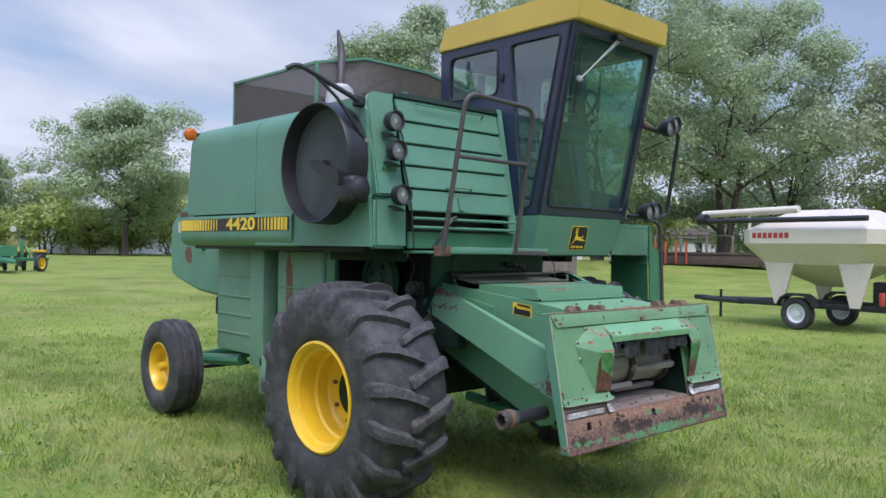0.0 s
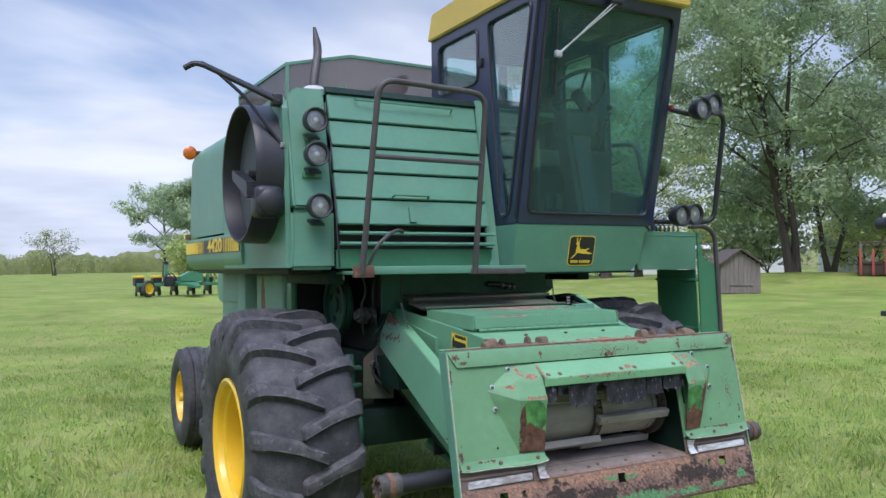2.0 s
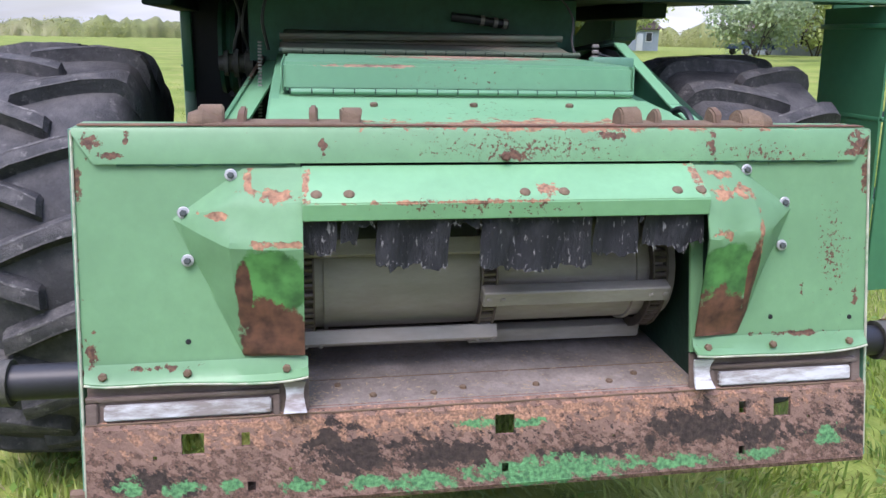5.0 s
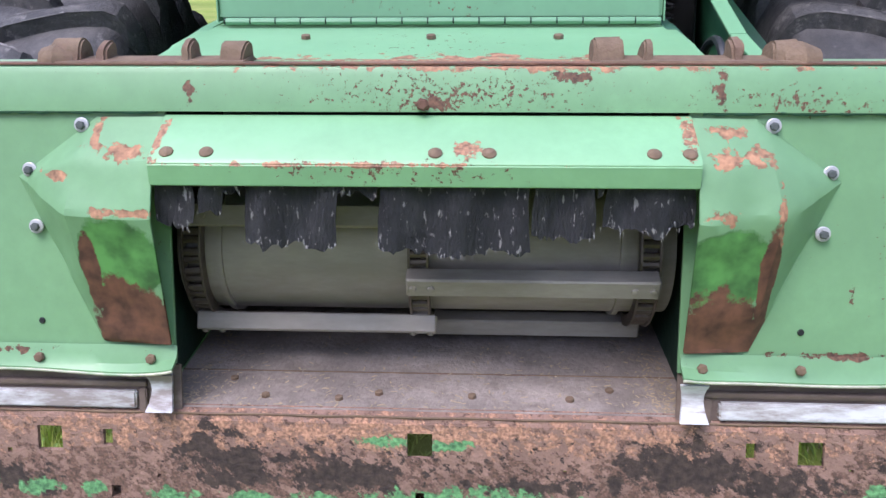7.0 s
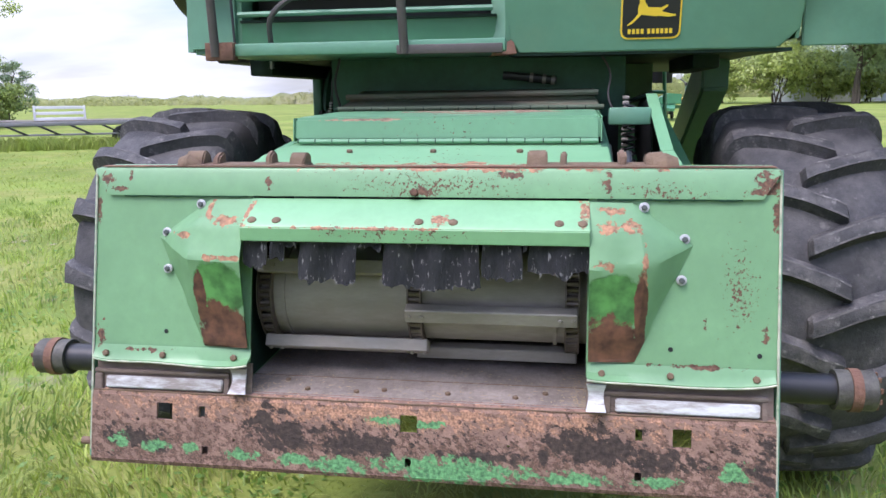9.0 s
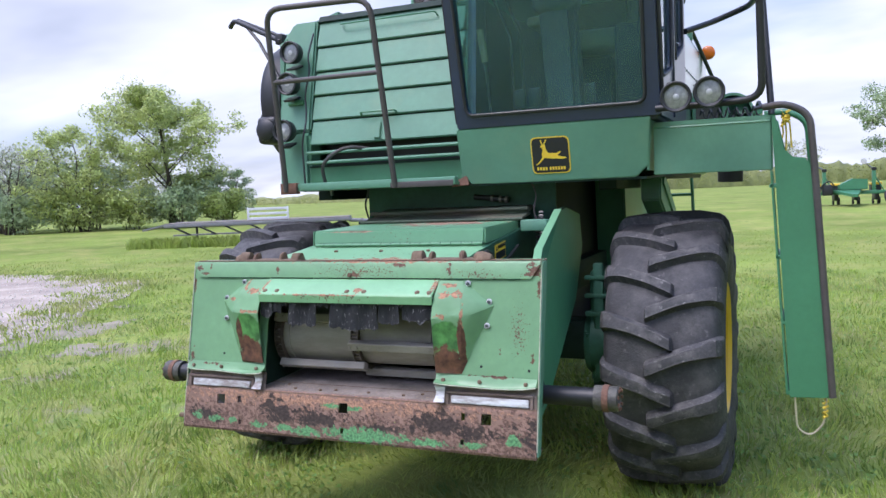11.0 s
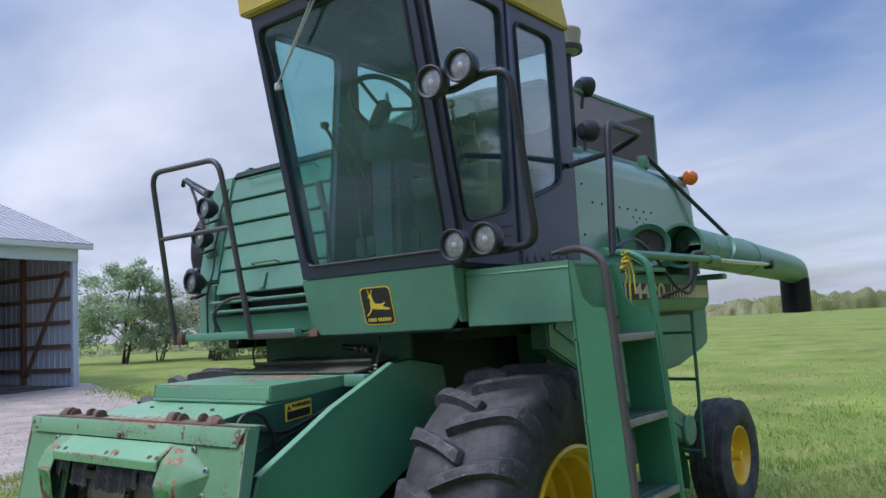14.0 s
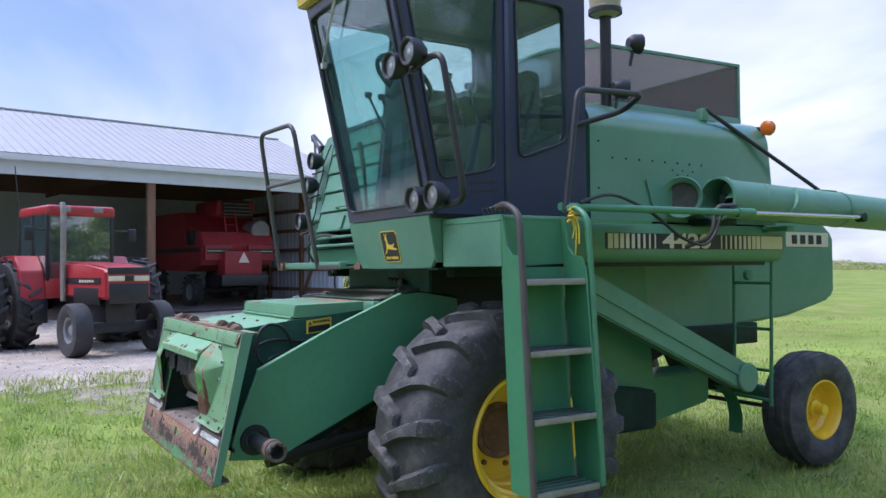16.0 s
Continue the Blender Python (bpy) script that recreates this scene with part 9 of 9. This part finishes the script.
part("tail_hood", box(-0.35, 0.3, -0.75, 0.75, 1.15, 2.05, 0.04), M_shadered, rc)
part("slow_sign", slab([(-0.36, 0.22, 1.62), (-0.36, -0.22, 1.62), (-0.36, 0.0, 2.02)], 0.01), material("orange_white_sign", (0.80, 0.62, 0.55), 0.5), rc, "triangular slow vehicle sign")
part("chopper", box(-0.5, 0.6, -0.95, 0.95, 0.75, 1.18, 0.05), M_black, rc)
part("engine_cover", box(1.0, 3.0, -1.15, 0.4, 3.4, 4.05, 0.12, 3), M_shadered, rc)
sw = part("rear_window", slab([(0.72, -0.95, 3.36), (0.72, 0.30, 3.36), (0.98, 0.22, 4.02), (0.98, -0.87, 4.02)][::-1], 0.03, 0.01), M_black, rc, "dark slanted screen of the engine bay")
for q in range(4):
    part("screen_bar", box(0.70 + q * 0.065, 0.715 + q * 0.065, -0.90 + q * 0.02, 0.26 - q * 0.02, 3.46 + q * 0.14, 3.485 + q * 0.14, 0.0), M_grey, sw)
part("fuel_tank", lathe([(-0.35, 0), (-0.35, 0.36), (-0.3, 0.40), (0.45, 0.40), (0.5, 0.36), (0.5, 0)], (0.55, -1.02, 2.85), (1, 0, 0), 28), M_grey, rc, "grey round tank")
for y in (-0.05, 0.40):
    part("ladder_rail", rod((0.1, y, 2.28), (0.5, y, 3.55), 0.025, 8), M_shadered, rc)
for z in (2.45, 2.75, 3.05, 3.35):
    part("ladder_rung", rod((0.15 + (z - 2.28) * 0.31, -0.05, z), (0.15 + (z - 2.28) * 0.31, 0.40, z), 0.02, 8), M_shadered, rc)
part("side_hatch", box(0.6, 1.4, 1.44, 1.47, 2.3, 2.85, 0.02), M_black, rc)
for y in (-1.30, 1.30):
    plain_wheel("rear_wheel", rc, (1.2, y, 0.55), 0.55, 0.36, 0.30, M_grey, 20, 16)
    plain_wheel("front_wheel", rc, (4.6, y * 1.1, 0.85), 0.85, 0.55, 0.4, M_grey, 20, 16)
part("rear_axle", rod((1.2, -1.3, 0.60), (1.2, 1.3, 0.60), 0.09), M_black, rc)

# ---- cream seed tender ----
st_ = thing("seed_tender", "cream hopper seed tender on a black wheeled frame", "seed tender", (13.9, 4.3, ground_z(13.9, 4.3)), turn=-6)
st_.scale = (0.98, 0.98, 0.98)
zs = [(0.95, 0.22, 0.25), (1.44, 0.98, 1.20), (1.90, 1.28, 1.60), (2.20, 1.28, 1.60), (2.66, 0.55, 0.75)]
bm = bmesh.new()
loops = []
for z, hx, hy in zs:
    c = 0.82
    loops.append([bm.verts.new((x, y, z)) for x, y in ((-hx, -hy * c), (-hx * c, -hy), (hx * c, -hy), (hx, -hy * c), (hx, hy * c), (hx * c, hy), (-hx * c, hy), (-hx, hy * c))])
for a, b in zip(loops, loops[1:]):
    for k in range(8):
        bm.faces.new((a[k], a[(k + 1) % 8], b[(k + 1) % 8], b[k]))
bm.faces.new(loops[0][::-1])
bm.faces.new(loops[-1])
hp = part("hopper", bm, M_cream, st_, "cream many-sided hopper", sharp=12)
part("lid", box(-0.45, 0.45, -0.6, 0.6, 2.58, 2.66, 0.03), M_cream, hp)
for k in range(7):
    part("name_bar", box(-1.292, -1.286, 1.15 - k * 0.13, 1.24 - k * 0.13, 2.02, 2.14, 0.0), M_red, hp)
for s in (-1, 1):
    for y in (-0.95, 0.75):
        part("leg", slab([(s * 0.95, y - 0.36, 1.50), (s * 0.95, y + 0.36, 1.50), (s * 0.95, y + 0.10, 0.55), (s * 0.95, y - 0.10, 0.55)][::s], 0.05), M_cream, st_)
    part("frame_rail", box(s * 0.75 - 0.06, s * 0.75 + 0.06, -1.5, 1.9, 0.48, 0.60, 0.01), M_black, st_)
    part("drawbar", tube([(s * 0.75, 1.8, 0.52), (s * 0.05, 3.4, 0.50)], 0.06, 8), M_black, st_)
    wl_ = plain_wheel("wheel", st_, (0, 0, 0), 0.36, 0.22, 0.21, M_trim, 20)
    wl_.matrix_basis = Matrix.Translation((s * 0.98, 0.30, 0.36)) @ Matrix.Rotation(radians(90), 4, "Z")
    part("mudguard", extrude_x([(-0.15, 0.52), (-0.05, 0.70), (0.10, 0.80), (0.50, 0.80), (0.65, 0.70), (0.75, 0.52), (0.71, 0.52), (0.63, 0.66), (0.49, 0.75), (0.11, 0.75), (-0.01, 0.66), (-0.11, 0.52)], s * 0.98 - 0.15, s * 0.98 + 0.15), M_black, st_)
part("tail_light", box(-0.98, -0.80, -1.48, -1.42, 0.62, 0.90, 0.02), M_red, st_)
part("coupling", box(-0.08, 0.08, 3.3, 3.65, 0.46, 0.58, 0.02), M_black, st_)
part("jack", rod((0.0, 2.9, 0.05), (0.0, 2.9, 0.75), 0.035, 8), M_black, st_)
part("conveyor_tube", tube([(-1.0, 2.75, 2.60), (-1.0, 0.3, 2.66)], 0.085, 16), M_cream, st_, "cream conveyor tube")
part("auger_tube", tube([(-1.28, 2.55, 2.42), (-1.34, -1.35, 2.42)], 0.06, 14), M_black, st_, "black folded auger tube")
part("auger_head", lathe([(-0.1, 0), (-0.1, 0.13), (0.12, 0.13), (0.12, 0)], (-1.28, 2.55, 2.46), (0, 1, 0), 16), M_black, st_)
part("tube_stand", rod((-1.0, 1.5, 2.0), (-1.0, 1.5, 2.66), 0.04, 8), M_cream, st_)
part("engine", box(-0.35, 0.35, -1.45, -1.0, 0.6, 1.1, 0.04), M_black, st_)

# ---- green and yellow planter in the field ----
pl = thing("planter", "green and yellow row planter with raised marker arms", "planter", (4.1, 33.0, ground_z(4.1, 33.0)), turn=5)
pl.scale = (0.88, 0.88, 0.88)
part("tool_bar", box(-2.3, 2.3, -0.09, 0.09, 0.50, 0.66, 0.01), M_deep, pl)
part("draw_frame", slab([(-0.6, 0, 0.60), (0.6, 0, 0.60), (0.1, -2.2, 0.42), (-0.1, -2.2, 0.42)], 0.12), M_deep, pl)
part("centre_box", slab([(-0.35, -0.32, 0.72), (0.80, -0.32, 0.72), (0.80, -0.32, 1.18), (0.20, -0.32, 1.22), (-0.35, -0.32, 0.95)], 0.55, 0.02), M_deep, pl)
part("drive_case", box(-1.05, -0.62, -0.35, 0.15, 0.48, 0.98, 0.06, 3), M_black, pl)
part("hose_bundle", tube(rounded([(-0.55, -0.3, 0.9), (-0.75, -0.4, 1.15), (-1.05, -0.35, 1.0), (-1.2, -0.3, 0.6)], 0.12), 0.03, 8), M_black, pl)
for k in range(6):
    x = -2.1 + k * 0.84
    ru = part("row_unit", box(x - 0.08, x + 0.08, 0.05, 0.95, 0.22, 0.56, 0.03), M_black, pl)
    part("seed_box", extrude_x([(0.30, 0.62), (0.38, 0.52), (0.78, 0.52), (0.86, 0.62), (0.86, 0.92), (0.30, 0.92)], x - 0.21, x + 0.21, bevel=0.02), M_black, ru)
    part("lid", box(x - 0.23, x + 0.23, 0.28, 0.88, 0.90, 1.02, 0.03), M_yellow, ru)
    part("gauge_wheel", lathe([(-0.05, 0), (-0.05, 0.17), (0.05, 0.17), (0.05, 0)], (x + 0.14, 0.55, 0.20), (1, 0, 0), 16), M_plaintyre, ru)
    part("closing_wheel", lathe([(-0.03, 0), (-0.03, 0.13), (0.03, 0.13), (0.03, 0)], (x, 1.1, 0.14), (1, 0, 0), 14), M_plaintyre, ru)
for x in (-1.90, 1.75):
    wl_ = plain_wheel("wheel", pl, (0, 0, 0), 0.40, 0.2, 0.27, M_yellow, 20)
    wl_.matrix_basis = Matrix.Translation((x, -0.55, 0.405)) @ Matrix.Rotation(radians(35), 4, "Z")
    part("wheel_arm", slab([(x - 0.12, -0.55, 0.34), (x - 0.04, -0.55, 0.34), (x - 0.04, 0.0, 0.62), (x - 0.12, 0.0, 0.62)], 0.06), M_black, pl)
for x in (-0.95, 1.10):
    mk = part("marker_mast", box(x - 0.075, x + 0.075, -0.07, 0.07, 0.62, 1.62, 0.01), M_deep, pl)
    part("mast_cap", box(x - 0.10, x + 0.10, -0.10, 0.10, 1.56, 1.70, 0.02), M_black, mk)
    part("marker_arm", rod((x, 0, 1.62), (x - 0.36, -0.1, 1.90), 0.035, 8), M_grey, mk)
    part("marker_disc", lathe([(-0.03, 0), (-0.03, 0.13), (0.03, 0.13), (0.03, 0)], (x - 0.42, -0.1, 1.98), (0.3, 1, 0), 16), M_fray, mk)
    part("mast_brace", rod((x, 0.05, 1.4), (x + 0.42, 0.1, 0.66), 0.03, 8), M_deep, mk)

# ---- small board shed by the trees ----
ws = thing("board_shed", "small weathered board shed with a brown gable roof", "shed", (24.0, 20.6, ground_z(24.0, 20.6)), turn=-28)
core = part("core", extrude_y([(-0.78, 0), (0.78, 0), (0.78, 1.18), (0, 1.72), (-0.78, 1.18)], -0.78, 0.78), M_dark, ws)
for side, turn_ in ((0, 0), (1, 90), (2, 180), (3, 270)):
    for k in range(9):
        x = -0.80 + k * 0.18
        top = 1.20 + (0.52 * (1 - abs(x + 0.09) / 0.8) if side in (0, 2) else 0)
        part("board", box(x, x + 0.172, -0.825, -0.80, 0.0, top, 0.004, 1), M_board, ws, "", Matrix.Rotation(radians(turn_), 4, "Z"))
M_shingle = material("brown_shingle_roof", (0.10, 0.075, 0.062), 0.9, vary=0.25, scale=6, fine=40, bump=0.6)
for s in (-1, 1):
    part("roof_slope", slab([(0, -0.98, 1.78), (s * 1.0, -0.98, 1.08), (s * 1.0, 0.98, 1.08), (0, 0.98, 1.78)][::-s], 0.06), M_shingle, ws)
part("latch_rail", box(-0.45, 0.5, -0.86, -0.83, 0.32, 0.40, 0.004), M_board, ws)

# ---- flat trailer with a white rack on it, at the field's edge ----
ft = thing("flat_trailer", "long grey flat-deck trailer standing in the grass", "trailer", (-14.4, 19.6, ground_z(-14.4, 19.6)), turn=27)
part("deck", box(-3.2, 2.8, -1.05, 1.05, 0.60, 0.72, 0.02), M_grey, ft)
for k in range(14):
    part("deck_plank", box(-3.2 + k * 0.4286, -3.2 + k * 0.4286 + 0.415, -1.04, 1.04, 0.722, 0.74, 0.004, 1), M_board, ft)
part("dove_tail", slab([(-3.2, -1.0, 0.72), (-3.2, 1.0, 0.72), (-3.9, 1.0, 0.58), (-3.9, -1.0, 0.58)], 0.06), M_grey, ft)
for k in range(7):
    part("side_truss", slab([(-2.9 + k * 0.82, -1.07, 0.60), (-2.78 + k * 0.82, -1.07, 0.60), (-2.30 + k * 0.82, -1.07, 0.36), (-2.42 + k * 0.82, -1.07, 0.36)], 0.04), M_black, ft)
part("lower_rail", box(-2.9, 2.8, -1.09, -1.03, 0.33, 0.38, 0.004), M_grey, ft)
for x in (1.75, 2.45):
    for y in (-0.9, 0.9):
        plain_wheel("wheel", ft, (x, y, 0.29), 0.29, 0.2, 0.16, M_grey, 18)
part("tongue", tube([(2.8, -0.6, 0.6), (4.1, 0, 0.5), (2.8, 0.6, 0.6)], 0.05, 8), M_grey, ft)
for x in (-2.2, 2.0):
    part("jack", rod((x, -0.8, 0.0), (x, -0.8, 0.62), 0.04, 8), M_black, ft)
wg = thing("white_rack", "low white three-rail rack standing on the flat trailer", "rack", (-14.2, 19.35, ground_z(-14.4, 19.6) + 0.738), turn=27)
for z in (0.0, 0.16, 0.32):
    part("rail", box(-0.66, 0.66, -0.02, 0.02, z, z + 0.085, 0.004), M_trim, wg)
for x in (-0.66, 0.66):
    part("upright", box(x - 0.03, x + 0.03, -0.03, 0.03, 0, 0.42, 0.004), M_trim, wg)

# ---- far houses, a deck and a pickup ----
def house(at, wide, deep, tall, roof, turn, wall, label, n_win=3):
    h = thing("house", label, "house", (*at, ground_z(*at)), turn=turn, group="far houses")
    part("wall", extrude_x([(-deep / 2, 0), (deep / 2, 0), (deep / 2, tall), (0, tall + roof - 0.1), (-deep / 2, tall)], -wide / 2, wide / 2), wall, h)
    for s in (-1, 1):
        part("roof", slab([(-wide / 2 - 0.4, s * (deep / 2 + 0.4), tall - 0.2), (wide / 2 + 0.4, s * (deep / 2 + 0.4), tall - 0.2), (wide / 2 + 0.4, 0, tall + roof), (-wide / 2 - 0.4, 0, tall + roof)][::-s], 0.12), M_shingle, h)
    for k in range(n_win):
        x = -wide / 2 + wide * (k + 0.5) / n_win
        w = part("window", box(x - 0.5, x + 0.5, -deep / 2 - 0.03, -deep / 2 + 0.02, tall * 0.38, tall * 0.80, 0.01), M_trim, h)
        part("pane", box(x - 0.42, x + 0.42, -deep / 2 - 0.036, -deep / 2 - 0.03, tall * 0.41, tall * 0.77, 0.0), M_black, w)
    part("door", box(wide * 0.22, wide * 0.22 + 0.95, -deep / 2 - 0.04, -deep / 2 + 0.02, 0, 2.05, 0.01), M_trim, h)
    return h


M_white_wall = material("white_siding", (0.62, 0.63, 0.64), 0.6, vary=0.06)
M_blue_wall = material("blue_grey_siding", (0.30, 0.35, 0.40), 0.6, vary=0.08)
house((27.5, 92.0), 9, 6, 2.6, 1.8, 15, M_white_wall, "low white house under the far trees")
house((37.0, 96.0), 12, 6, 2.8, 1.6, 15, M_blue_wall, "low grey house behind the far trees", 4)
house((52.0, 78.0), 11, 6, 2.6, 1.7, -25, M_blue_wall, "brown-roofed far house among trees")
house((66.0, 62.0), 16, 7, 2.8, 1.4, -35, M_white_wall, "long white far building", 4)
house((70.0, 44.0), 10, 7, 2.8, 2.2, -50, M_white_wall, "white house with brown roof behind the trees")
house((62.0, 20.0), 9, 7, 2.8, 1.8, -72, M_blue_wall, "blue-grey house behind the trees")
dk = thing("porch_deck", "dark timber deck with red posts under the trees", "deck", (37.0, 19.5, ground_z(37, 19.5)), turn=-60)
part("deck_floor", box(-3.5, 3.5, -1.2, 1.2, 0.55, 0.68, 0.01), M_deckwood, dk)
part("deck_skirt", box(-3.5, 3.5, -1.15, -1.1, 0.0, 0.55, 0.01), M_deckwood, dk)
for k in range(4):
    part("red_post", box(-3.4 + k * 0.55, -3.28 + k * 0.55, -1.4, -1.28, 0, 1.25, 0.01), material("orange_red_paint", (0.36, 0.07, 0.04), 0.6), dk)
for k in range(6):
    part("deck_post", box(-3.4 + k * 1.35, -3.28 + k * 1.35, -1.2, -1.08, 0.6, 1.6, 0.01), M_board, dk)
part("hand_rail", box(-3.5, 3.5, -1.2, -1.1, 1.55, 1.63, 0.01), M_deckwood, dk)
pk = thing("pickup_truck", "dark blue pickup parked by the far house", "pickup truck", (44.0, 74.0, ground_z(44, 74)), turn=20)
M_carblue = material("dark_blue_car_paint", (0.03, 0.05, 0.12), 0.25, coat=0.6)
part("body", extrude_y([(-2.6, 0.55), (-2.6, 1.05), (-0.4, 1.08), (-0.2, 1.75), (0.9, 1.75), (1.4, 1.1), (2.5, 1.0), (2.6, 0.55)], -0.95, 0.95, bevel=0.06), M_carblue, pk)
for s in (-1, 1):
    part("side_window", slab([(-0.12, s * 0.955, 1.15), (1.15, s * 0.955, 1.15), (0.8, s * 0.955, 1.66), (-0.05, s * 0.955, 1.66)][::-s], 0.01), M_black, pk)
    for x in (-1.6, 1.65):
        plain_wheel("wheel", pk, (x, s * 0.85, 0.36), 0.36, 0.24, 0.22, M_grey, 18)
